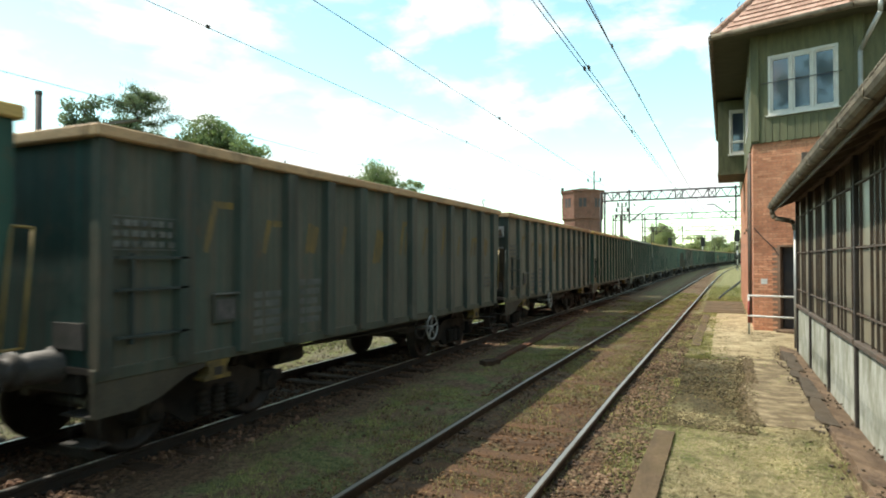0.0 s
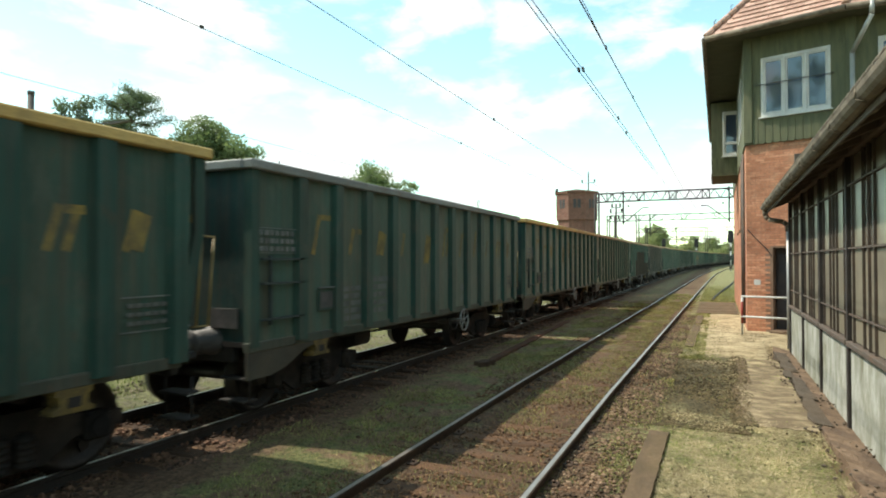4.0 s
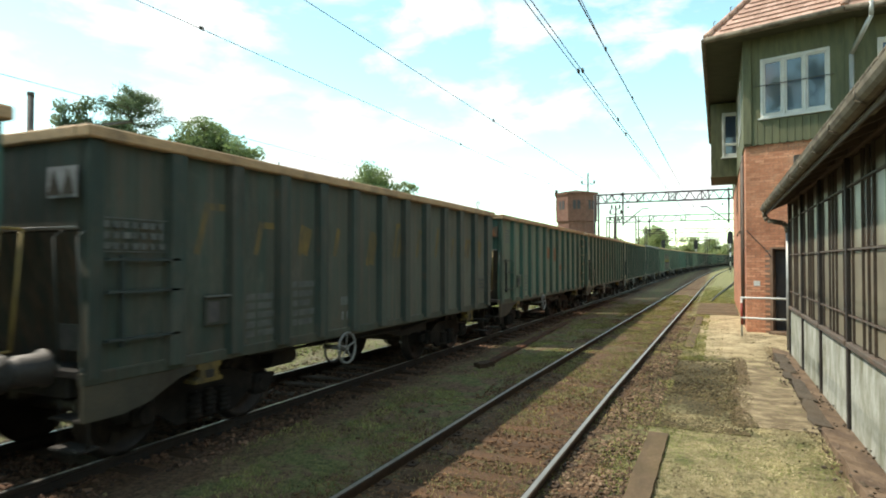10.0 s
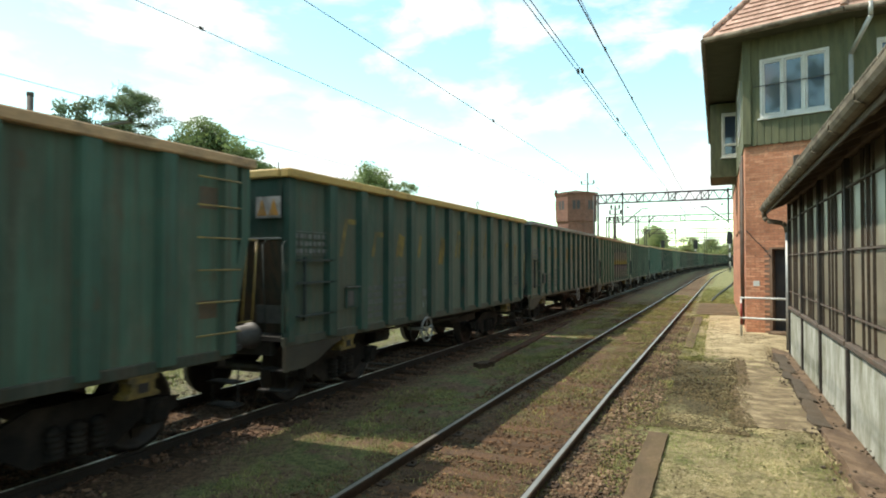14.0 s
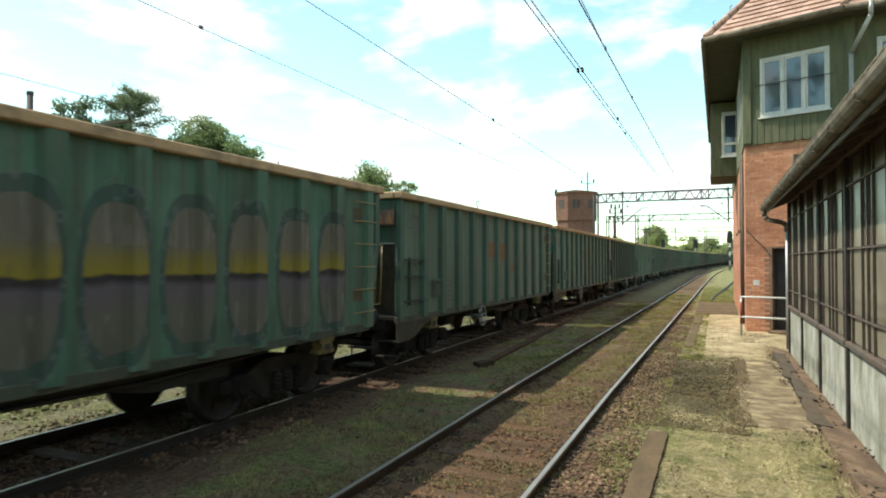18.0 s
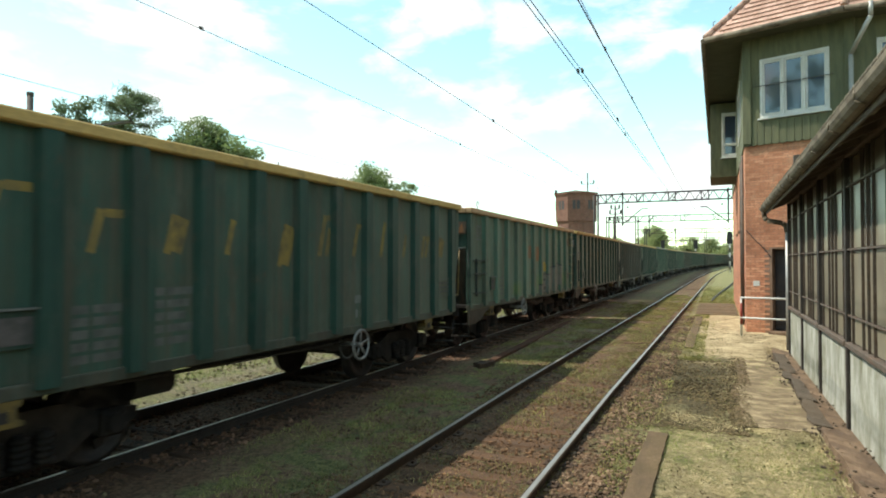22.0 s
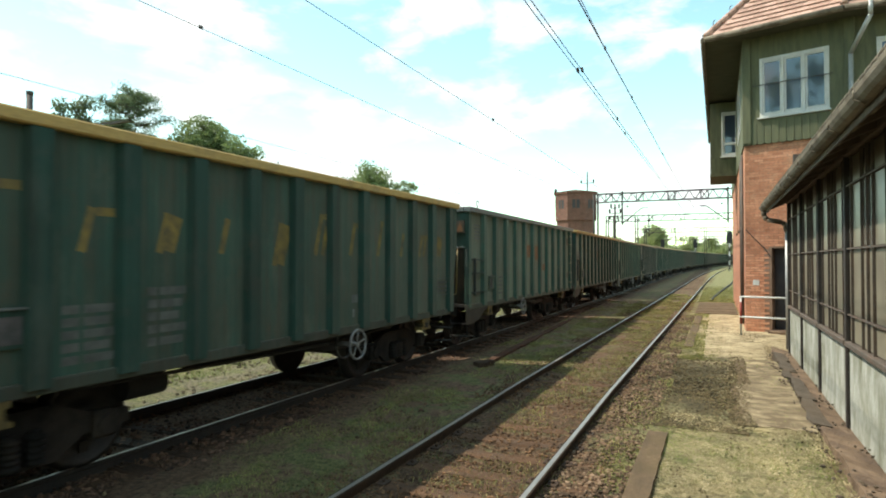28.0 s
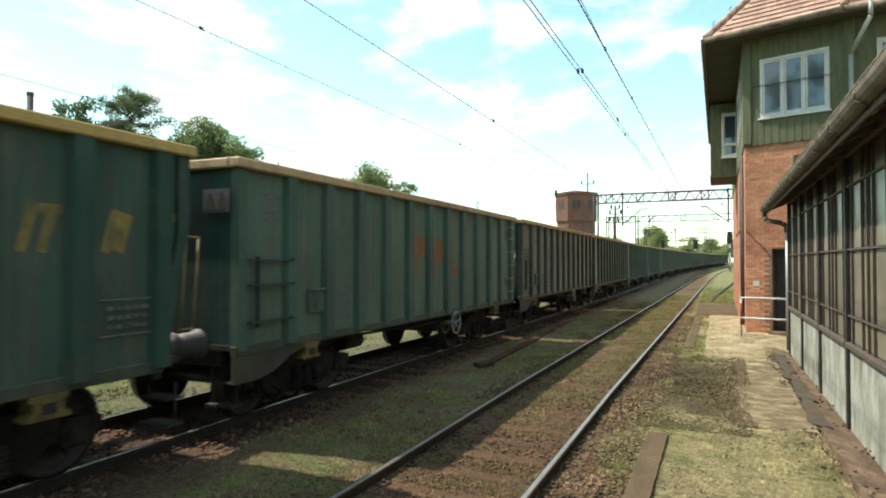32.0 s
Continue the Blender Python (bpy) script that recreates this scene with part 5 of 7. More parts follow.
    for t_ in (0.06, 0.17, 0.27):
        a_ = Vector(ring[0]).lerp(Vector(top[0]), t_)
        pipe(bm, [a_, a_ + Vector((-0.03, -0.02, 0.24)), a_ + Vector((0.03, 0.0, 0.30))], 0.012, 5)
    part("roof_hook", bm, M["steel_dark"], b)
    # downpipe by the kink
    dp = thing("box_downpipe", "grey zinc downpipe slanting from the eaves", "downpipe", kind="structure")
    bm = bmesh.new()
    pipe(bm, [(3.75, 19.32, 8.92), (3.75, 19.32, 8.55), (3.42, 20.04, 7.78), (3.42, 20.06, 0.0)], 0.06, 10)
    part("pipe", bm, M["zinc"], dp)
    # white handrail before the door
    h = thing("safety_barrier", "white and red tube barrier in front of the doorway", "barrier")
    bm = bmesh.new()
    tube(bm, (0.62, 19.85, -0.1), (0.62, 19.85, 1.02), 0.03, 8)
    part("post", bm, M["white_paint"], h)
    bm = bmesh.new()
    tube(bm, (0.62, 19.849, 0.22), (0.62, 19.849, 0.85), 0.032, 8)
    part("band", bm, M["red"], h, "red painted band on the post")
    for z in (1.0, 0.42):
        bm = bmesh.new()
        tube(bm, (0.59, 19.85, z), (2.3, 19.4, z), 0.028, 8)
        part("rail", bm, M["white_paint"], h)
    bm = bmesh.new()
    tube(bm, (2.3, 19.4, -0.1), (2.3, 19.4, 1.02), 0.03, 8)
    part("post", bm, M["white_paint"], h)
    # cable conduit and white patch on the brick
    bm = bmesh.new()
    pipe(bm, [(0.765, 24.0, 5.5), (0.765, 24.0, 0.0)], 0.03, 6)
    pipe(bm, [(0.765, 22.3, 5.5), (0.765, 22.3, 0.0)], 0.045, 8)
    part("conduit", bm, M["steel_brown"], b)
    bm = bmesh.new()
    strand(bm, [(0.02, -0.03, 3.0), (0.25, -0.025, 2.72), (0.55, -0.03, 2.4), (0.70, -0.03, 2.16)], 0.014, 5)
    o = part("wall_cable", bm, M["steel_dark"], b, "dark cable hanging on the brick")
    o.matrix_basis = pose(A[0], A[1], 0, 0, 0, -17.43)
    o = boxpart("plaster_patch", (0.20, -0.012, 1.30), (0.38, 0.0, 1.46), M["white_paint"], b, "pale patch of plaster", 0.004)
    o.matrix_basis = pose(A[0], A[1], 0, 0, 0, -17.43)


signal_box()


# ---- coal wagons ----
PITCH, BODY = 11.329, 10.64
HALF = BODY / 2
WHEEL_R = 0.46


def wagon(style, body, rim, mark, wheel_at, placard, extra=None, distant=False):
    """An open four-axle coal wagon; +x is the side towards the camera, -y its leading end."""
    text = {"long": "with a row of yellow markings", "short": "with three faded orange markings"}[style]
    tone = {"green_dark": "dark green", "green_dirty": "grimy dark green", "green_mid": "green", "green_teal": "teal green"}[body]
    w = thing("coal_wagon", "%s ribbed coal wagon %s" % (tone, text), "freight wagon", group="wagons of the coal train")
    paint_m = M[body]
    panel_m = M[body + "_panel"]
    W = 1.46
    for sx in (1, -1):
        bm = bmesh.new()
        prism(bm, [(-HALF + 0.03, 0.98), (HALF - 0.31, 0.98), (HALF - 0.03, 2.35), (HALF - 0.03, 3.14), (-HALF + 0.03, 3.14), (-HALF + 0.03, 2.35)], sx * W - 0.04, sx * W + 0.01, "x")
        painted = extra in ("graffiti", "tag") and sx == 1
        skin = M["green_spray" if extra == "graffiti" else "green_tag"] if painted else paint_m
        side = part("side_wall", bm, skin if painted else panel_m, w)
        if distant:
            bm = bmesh.new()
            for i in range(12):
                y = -HALF + 0.98 + 0.845 * i
                prism(bm, [(sx * W, y - 0.125), (sx * (W + 0.10), y - 0.09), (sx * (W + 0.10), y + 0.09), (sx * W, y + 0.125)], 1.0, 3.13, "z")
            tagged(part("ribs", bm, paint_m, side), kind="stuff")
        for i in range(0 if distant else 12):
            y = -HALF + 0.98 + 0.845 * i
            bm = bmesh.new()
            prism(bm, [(sx * W, y - 0.125), (sx * (W + 0.10), y - 0.09), (sx * (W + 0.10), y + 0.09), (sx * W, y + 0.125)], 1.0, 3.13, "z")
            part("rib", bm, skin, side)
        for y in (-HALF + 0.05, HALF - 0.05):
            e = math.copysign(1, y)
            bm = bmesh.new()
            prism(bm, [(y + e * 0.03, 3.135), (y - e * 0.11, 3.135), (y - e * 0.11, 2.33), (y - e * (0.40 if e > 0 else 0.11), 1.0), (y - e * (0.27 if e > 0 else -0.03), 1.0), (y + e * 0.03, 2.38)], sx * (W - 0.06), sx * (W + 0.06), "x")
            part("corner_post", bm, paint_m, side)
        bm = bmesh.new()
        block(bm, (min(sx * (W - 0.05), sx * (W + 0.045)), -HALF, 0.94), (max(sx * (W - 0.05), sx * (W + 0.045)), HALF - 0.3, 1.06), 0.012)
        part("bottom_sill", bm, M["brown"] if extra == "two_tone" else M["sill_dust"], side, "dust-caked lower sill")
        for e in (-1,):
            bm = bmesh.new()
            y = e * HALF
            prism(bm, [(y, 0.95), (y, 0.62), (y - e * 0.4, 0.62), (y - e * 0.7, 0.68), (y - e * 1.05, 0.84), (y - e * 1.4, 0.92), (y - e * 1.4, 0.95)], sx * (W - 0.02), sx * (W + 0.03), "x")
            part("apron", bm, M["apron"], w, "ochre-stained curved sill plate")
    for e in (-1, 1):
        bm = bmesh.new()
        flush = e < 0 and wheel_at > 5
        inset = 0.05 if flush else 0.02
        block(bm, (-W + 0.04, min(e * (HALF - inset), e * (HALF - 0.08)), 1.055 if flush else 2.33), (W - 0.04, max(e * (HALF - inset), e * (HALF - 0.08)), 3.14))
        end = part("end_wall", bm, M["end_shaded"] if flush else paint_m, w, "smooth end wall, its paint darkened for the gap's shade" if flush else "")
        bm = bmesh.new()
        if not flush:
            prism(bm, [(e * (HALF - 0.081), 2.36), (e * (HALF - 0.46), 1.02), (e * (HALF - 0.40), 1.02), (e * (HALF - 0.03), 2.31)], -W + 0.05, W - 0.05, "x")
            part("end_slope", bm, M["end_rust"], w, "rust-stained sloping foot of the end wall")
        boxpart("platform", (-W + 0.02, min(e * (HALF - 0.42), e * (HALF - 0.07)), 1.0), (W - 0.02, max(e * (HALF - 0.42), e * (HALF - 0.07)), 1.05), M["under"], w)
        for x in (-0.95, -0.32, 0.32, 0.95) if e > 0 else ():
            boxpart("end_rib", (x - 0.06, min(e * (HALF - 0.03), e * (HALF + 0.02)), 2.32), (x + 0.06, max(e * (HALF - 0.03), e * (HALF + 0.02)), 3.0), paint_m, end)
        boxpart("headstock", (-1.2, e * (HALF - 0.12) - 0.06, 0.80), (1.2, e * (HALF - 0.12) + 0.06, 1.0), M["under"], w, bev=0.015)
        for x in (-0.875, 0.875):
            bm = bmesh.new()
            y = e * (HALF - 0.06)
            lathe(bm, [(0.18, y), (0.18, y + e * 0.03), (0.15, y + e * 0.035), (0.148, y + e * 0.27), (0.125, y + e * 0.28), (0.12, y + e * 0.372), (0.17, y + e * 0.378), (0.175, y + e * 0.392), (0.15, y + e * 0.402)], 16, "y", (x, 0, 1.06))
            part("buffer", bm, M["buffer"], w, "worn steel buffer")
        bm = bmesh.new()
        y = e * (HALF + 0.05)
        block(bm, (-0.06, min(y, y + e * 0.24), 0.95), (0.06, max(y, y + e * 0.24), 1.07), 0.02)
        tube(bm, (0.0, y + e * 0.12, 1.0), (0.0, y + e * 0.22, 0.62), 0.04, 6)
        part("coupling", bm, M["under"], w)
        # inverted-U handrails on the end, steps below
        for x in () if flush or e > 0 else (W + 0.02, W - 0.30, -W + 0.3):
            bm = bmesh.new()
            pipe(bm, [(x, -HALF, 1.04), (x, -HALF, 1.12), (x, -HALF - 0.06, 2.26), (x, -HALF + 0.02, 2.32)], 0.008, 6)
            part("handrail", bm, M["ladder_soot"], w, "sooty dark handrail")
        for x in (W, -W) if e > 0 else ():
            for dy in (0.0, 0.17):
                bm = bmesh.new()
                pipe(bm, [(x, HALF - 0.16, 1.33), (x, HALF - 0.08 + dy, 1.33), (x, HALF + dy, 2.30), (x, HALF - 0.06, 2.31)], 0.0125, 6)
                part("handrail", bm, M["rail_yellow"], w, "yellow handrail loop")
        if e < 0 and not flush:
            bm = bmesh.new()
            pipe(bm, [(W - 0.04, -HALF - 0.03, 2.345), (-W + 0.1, -HALF - 0.03, 2.345)], 0.011, 6)
            part("handrail", bm, M["wheel_white"], w, "white cross rail")
        bm = bmesh.new()
        for z in (0.35, 0.62):
            block(bm, (W - 0.42, e * (HALF - 0.1) - 0.1, z), (W - 0.02, e * (HALF - 0.1) + 0.1, z + 0.02))
        for x in (W - 0.42, W - 0.03):
            tube(bm, (x, e * (HALF - 0.1), 0.35), (x, e * (HALF - 0.1), 0.8), 0.012, 5)
        part("foot_step", bm, M["under"], w)
    bm = bmesh.new()
    for sx in (1, -1):
        block(bm, (min(sx * (W - 0.05), sx * (W + 0.115)), -HALF - 0.04, 3.135), (max(sx * (W - 0.05), sx * (W + 0.115)), HALF + 0.04, 3.25), 0.015)
    for e in (-1, 1):
        block(bm, (-W + 0.05, min(e * (HALF - 0.12), e * (HALF + 0.05)), 3.136), (W - 0.05, max(e * (HALF - 0.12), e * (HALF + 0.05)), 3.249), 0.015)
    part("top_rim", bm, M[rim], w, {"rim_tan": "dusty tan top rim", "rim_yellow": "yellow top rim", "rim_grey": "grey top rim"}[rim])
    boxpart("floor", (-W + 0.04, -HALF + 0.03, 1.0), (W - 0.04, HALF - 0.03, 1.06), M["under"], w)
    bm = bmesh.new()
    pts, ny = [], 13
    rng = random.Random(len(body) * 7 + len(rim))
    rows = [[bm.verts.new((x, -HALF + 0.15 + (BODY - 0.3) * j / (ny - 1), 2.55 + 0.25 * math.cos(x * 0.9) + rng.uniform(-0.12, 0.12))) for x in (-1.4, -0.7, 0, 0.7, 1.4)] for j in range(ny)]
    for r0, r1 in zip(rows, rows[1:]):
        for i in range(4):
            bm.faces.new((r0[i], r0[i + 1], r1[i + 1], r1[i]))
    part("coal_load", bm, M["coal"], w, "load of black coal")
    # underframe
    bm = bmesh.new()
    for x in (-0.35, 0.35):
        block(bm, (x - 0.07, -HALF + 0.1, 0.72), (x + 0.07, HALF - 0.1, 1.0))
    part("centre_sill", bm, M["under"], w)
    for y in (1.55,):
        bm = bmesh.new()
        prism(bm, [(y - 0.55, 0.98), (y + 0.55, 0.98), (y + 0.28, 0.62), (y - 0.28, 0.62)], -0.95, 0.95, "x")
        part("brake_reservoir", bm, M["under"], w)
    bm = bmesh.new()
    tube(bm, (0.9, -2.25, 0.72), (0.9, -1.75, 0.72), 0.14, 12)
    part("air_tank", bm, M["under"], w)
    for sx in (1, -1):
        bm = bmesh.new()
        prism(bm, [(-1.7, 0.96), (2.3, 0.96), (2.3, 0.66), (1.2, 0.66), (0.7, 0.76), (-1.2, 0.80), (-1.7, 0.86)], sx * 1.08, sx * 1.16, "x")
        part("hopper_edge", bm, M["under"], w)
    bm = bmesh.new()
    pipe(bm, [(1.25, -3.0, 0.88), (1.25, -1.2, 0.84), (1.25, 1.0, 0.80), (1.25, 2.9, 0.88)], 0.022, 6)
    part("brake_pipe", bm, M["under"], w)
    for e in (-1, 1):
        yc = e * (HALF - 1.85)
        g = new("bogie")
        g.parent = w
        g["label"] = "dusty black two-axle bogie"
        for sx in (1, -1):
            bm = bmesh.new()
            prism(bm, [(yc - 1.2, 0.42), (yc - 1.2, 0.56), (yc - 0.75, 0.60), (yc - 0.42, 0.74), (yc + 0.42, 0.74), (yc + 0.75, 0.60), (yc + 1.2, 0.56), (yc + 1.2, 0.42), (yc + 0.7, 0.40), (yc + 0.42, 0.22), (yc - 0.42, 0.22), (yc - 0.7, 0.40)],
                  sx * 1.0, sx * 1.07, "x")
            part("side_frame", bm, M["bogie"], g)
            for yy in (yc - 0.9, yc + 0.9):
                bm = bmesh.new()
                block(bm, (min(sx * 0.98, sx * 1.14), yy - 0.13, 0.33), (max(sx * 0.98, sx * 1.14), yy + 0.13, 0.60), 0.03)
                tube(bm, (sx * 1.13, yy, 0.46), (sx * 1.17, yy, 0.46), 0.10, 10)
                part("axle_box", bm, M["bogie"], g)
            for yy in () if distant else (yc - 0.22, yc, yc + 0.22):
                bm = bmesh.new()
                coil = [(0.05, 0.26)] + [(r, 0.27 + 0.055 * k + dz) for k in range(5) for r, dz in ((0.09, 0.0), (0.09, 0.03), (0.06, 0.04))] + [(0.05, 0.56)]
                lathe(bm, coil, 8, "z", (sx * 1.10, yy, 0))
                part("spring", bm, M["bogie"], g)
        boxpart("bolster", (-1.05, yc - 0.18, 0.52), (1.05, yc + 0.18, 0.74), M["under"], g, bev=0.02)
        bm = bmesh.new()
        yp = yc + e * 0.39
        prism(bm, [(yp - 0.17, 0.945), (yp - 0.17, 0.90), (yp - 0.13, 0.88), (yp - 0.13, 0.80), (yp - 0.19, 0.77), (yp - 0.19, 0.735), (yp + 0.19, 0.735), (yp + 0.19, 0.77), (yp + 0.13, 0.80), (yp + 0.13, 0.88), (yp + 0.17, 0.90), (yp + 0.17, 0.945)], W - 0.12, W + 0.04, "x")
        pad = part("jack_pad", bm, M["pad_yellow"], w, "grimy yellow jacking pad")
        boxpart("notch", (W + 0.036, yp - 0.06, 0.78), (W + 0.046, yp + 0.06, 0.87), M["under"], pad)
        for yy in (yc - 0.9, yc + 0.9):
            bm = bmesh.new()
            for sx in (1, -1):
                lathe(bm, [(0.10, sx * 0.62), (0.40, sx * 0.68), (0.485, sx * 0.675), (0.485, sx * 0.705), (0.462, sx * 0.715), (0.455, sx * 0.815), (0.40, sx * 0.815), (0.38, sx * 0.775), (0.17, sx * 0.745), (0.16, sx * 0.83), (0.10, sx * 0.83)], 22)
            tube(bm, (-0.98, 0, 0), (0.98, 0, 0), 0.085, 10)
            for k in range(4):
                a = k * math.pi / 2
                for sx in (1, -1):
                    block(bm, (min(sx * 0.775, sx * 0.79), 0.27 * math.cos(a) - 0.05, 0.27 * math.sin(a) - 0.05), (max(sx * 0.775, sx * 0.79), 0.27 * math.cos(a) + 0.05, 0.27 * math.sin(a) + 0.05))
            ws = part("wheelset", bm, M["wheel"], w, "worn steel wheelset")
            ws.matrix_parent_inverse = Matrix.Translation((0, yy, WHEEL_R))
    # ladder corner on the leading end, hand brake, lettered plates
    S = W + 0.012
    L = -HALF
    if distant:
        if style == "short":
            for i in range(3):
                boxpart("marking", (S - 0.006, L + 4.55 + 0.82 * i, 1.8), (S, L + 4.95 + 0.82 * i, 2.5), M[mark], w)
        return w
    ladder = new("ladder")
    ladder.parent = w
    for z in (2.06, 1.76, 1.32):
        boxpart("rung", (W + 0.05, -HALF + 0.18, z - 0.012), (W + 0.10, -HALF + 1.0, z + 0.012), M["ladder_soot"], ladder)
    for y in (-HALF + 0.35, -HALF + 0.98):
        boxpart("stile", (W + 0.04, y - 0.014, 1.25), (W + 0.09, y + 0.014, 2.1), M["ladder_soot"], ladder)
    if style == "short":
        far_ladder = new("ladder")
        far_ladder.parent = w
        for z in (1.25, 1.6, 1.95, 2.3, 2.65, 2.95):
            bm = bmesh.new()
            tube(bm, (W + 0.10, HALF - 0.85, z), (W + 0.10, HALF - 0.22, z), 0.011, 6)
            part("rung", bm, M["rail_yellow"], far_ladder)
    holder = boxpart("card_holder", (W + 0.02, L + 1.38, 1.34), (W + 0.05, L + 1.80, 1.66), paint_m, w, "card holder with a bright upper lip", 0.01)
    boxpart("card", (W + 0.05, L + 1.42, 1.38), (W + 0.056, L + (1.70 if placard is None else 1.58), 1.60), M["card"], holder)
    boxpart("lip", (W + 0.045, L + 1.37, 1.655), (W + 0.085, L + 1.81, 1.672), M["chalk"], holder)
    hw = new("brake_wheel")
    hw.parent = w
    hw["label"] = "white spoked brake wheel"
    y, z = -HALF + wheel_at, 0.76
    bm = bmesh.new()
    n_ = 20
    ring = [(W + 0.06, y + 0.225 * math.cos(2 * math.pi * i / n_), z + 0.225 * math.sin(2 * math.pi * i / n_)) for i in range(n_ + 1)]
    strand(bm, ring, 0.02, 6)
    part("wheel_rim", bm, M["wheel_white"], hw)
    bm = bmesh.new()
    strand(bm, [(p[0] - 0.24, p[1], p[2]) for p in ring], 0.018, 6)
    part("inner_ring", bm, M["buffer"], hw, "dull second ring behind the wheel")
    for i in range(5):
        a = 2 * math.pi * i / 5 + 0.3
        bm = bmesh.new()
        tube(bm, (W + 0.04, y, z), (W + 0.06, y + 0.22 * math.cos(a), z + 0.22 * math.sin(a)), 0.014, 5)
        part("spoke", bm, M["wheel_white"], hw)
    bm = bmesh.new()
    tube(bm, (W - 0.35, y, z), (W + 0.07, y, z), 0.035, 8)
    part("hub", bm, M["wheel_white"], hw)

    def mark_bar(y0, z0, y1, z1, width, material, lift=0.0, name="marking"):
        """A flat slanting bar of paint on the side towards the camera."""
        bm = bmesh.new()
        d = Vector((y1 - y0, z1 - z0)).normalized()
        o = Vector((-d.y, d.x)) * width / 2
        prism(bm, [(y0 - o.x, z0 - o.y), (y1 - o.x, z1 - o.y), (y1 + o.x, z1 + o.y), (y0 + o.x, z0 + o.y)], S + lift - 0.006, S + lift, "x")
        return part(name, bm, material, w)

    def flat(y0, y1, z0, z1, material, lift=0.0, name="marking"):
        bm = bmesh.new()
        block(bm, (S - 0.006 + lift, y0, z0), (S + lift, y1, z1))
        return part(name, bm, material, w)

    if style == "long":
        for i, at in enumerate((1.43, 2.33, 3.16, 4.00, 4.93, 5.80, 6.68, 7.52, 8.30, 9.05, 9.80, 10.36)):
            y, low = L + at, (1.98 if i == 4 else 2.12)
            tall = (0.56, 0.40, 0.40, 0.40, 0.54, 0.58, 0.50, 0.58, 0.40, 0.40, 0.40, 0.40)[i]
            lean, k = 0.26 * tall, 0.085
            for dy in ((-0.06, 0.11) if i in (5, 9) else (-0.06,)):
                short = tall - 0.18 if i == 5 and dy > 0 else tall
                mark_bar(y + dy - lean / 2, low, y + dy - lean / 2 + 0.26 * short, low + short, k, M[mark])
            if i in (2, 4, 10):
                mark_bar(y + 0.03 - lean / 2, low + 0.02, y + 0.03 + lean / 2, low + tall - 0.02, 0.20, M[mark], 0.002)
            elif i not in (3, 7, 8):
                wide = 0.34 if i == 0 else 0.20
                mark_bar(y - 0.02 + lean / 2, low + tall - 0.035, y - 0.02 + lean / 2 + wide, low + tall - 0.035, 0.08, M[mark], 0.001)
        g = M["pale"]
        grid = M["chalk"] if body == "green_dark" else g
        for r in range(3):
            for c in range(9 - r):
                flat(L + 0.17 + 0.10 * c, L + 0.17 + 0.10 * c + (0.055 if (c + r) % 3 else 0.075), 2.155 + 0.10 * r, 2.215 + 0.10 * r, grid, 0.035, "data_cell")
        for z in (2.13, 2.44):
            flat(L + 0.15, L + 1.08, z, z + 0.008, grid, 0.034, "data_line")
        for z in (1.36, 1.69):
            flat(HALF - 1.02, HALF - 0.20, z - 0.006, z + 0.006, M["chalk"], 0.03, "data_line")
        for k in range(3):
            for c in range(7 - k % 2):
                flat(HALF - 0.95 + 0.095 * c, HALF - 0.95 + 0.095 * c + 0.07, 1.42 + 0.085 * k, 1.46 + 0.085 * k, g, 0.03, "data_cell")
        for k in range(5):
            flat(L + 2.05, L + 2.21, 1.58 - 0.11 * k, 1.655 - 0.11 * k, g, 0, "data_line")
            flat(L + 2.25, L + 2.05 + 0.52 - 0.06 * (k % 2), 1.58 - 0.11 * k, 1.655 - 0.11 * k, g, 0, "data_line")
            flat(L + 2.92, L + 3.03, 1.70 - 0.125 * k, 1.78 - 0.125 * k, g, 0, "data_line")
            flat(L + 3.06, L + 3.06 + 0.34 - 0.05 * (k % 3), 1.70 - 0.125 * k, 1.78 - 0.125 * k, g, 0, "data_line")
        flat(L + wheel_at - 0.1, L + wheel_at + 0.14, 1.40, 1.52, M["chalk"], 0, "data_panel")
        boxpart("end_label", (0.88, L + 0.020 if wheel_at > 5 else L + 0.16, 1.22), (1.30, L + 0.049 if wheel_at > 5 else L + 0.19, 1.46), M["card"], w, "pale weathered label plate")
        for k in (-0.05, 0.09):
            flat(L + wheel_at + k - 0.02, L + wheel_at + k + 0.02, 1.18, 1.30, M["white"], 0, "data_panel")
    else:
        m = M[mark]
        for i in range(0 if extra == "graffiti" else 3):
            y = L + 4.56 + 0.845 * i
            flat(y, y + 0.19, 1.74, 2.50, m)
            flat(y + 0.192, y + 0.57, (2.14, 2.06, 1.74)[i], (2.50, 2.50, 1.93)[i], m)
        for k in range(5):
            flat(L + 0.45, L + 0.82, 2.84 - 0.075 * k, 2.88 - 0.075 * k, M["pale"], 0, "data_line")
            flat(L + 2.05, L + 2.45, 1.60 - 0.1 * k, 1.64 - 0.1 * k, M["pale"], 0, "data_line")
        flat(BODY / 2 - 0.75, BODY / 2 - 0.36, 2.62, 2.86, M["red_old"], 0, "warning_plate")
        flat(BODY / 2 - 0.75, BODY / 2 - 0.36, 1.42, 1.62, M["red_old"], 0, "warning_plate")
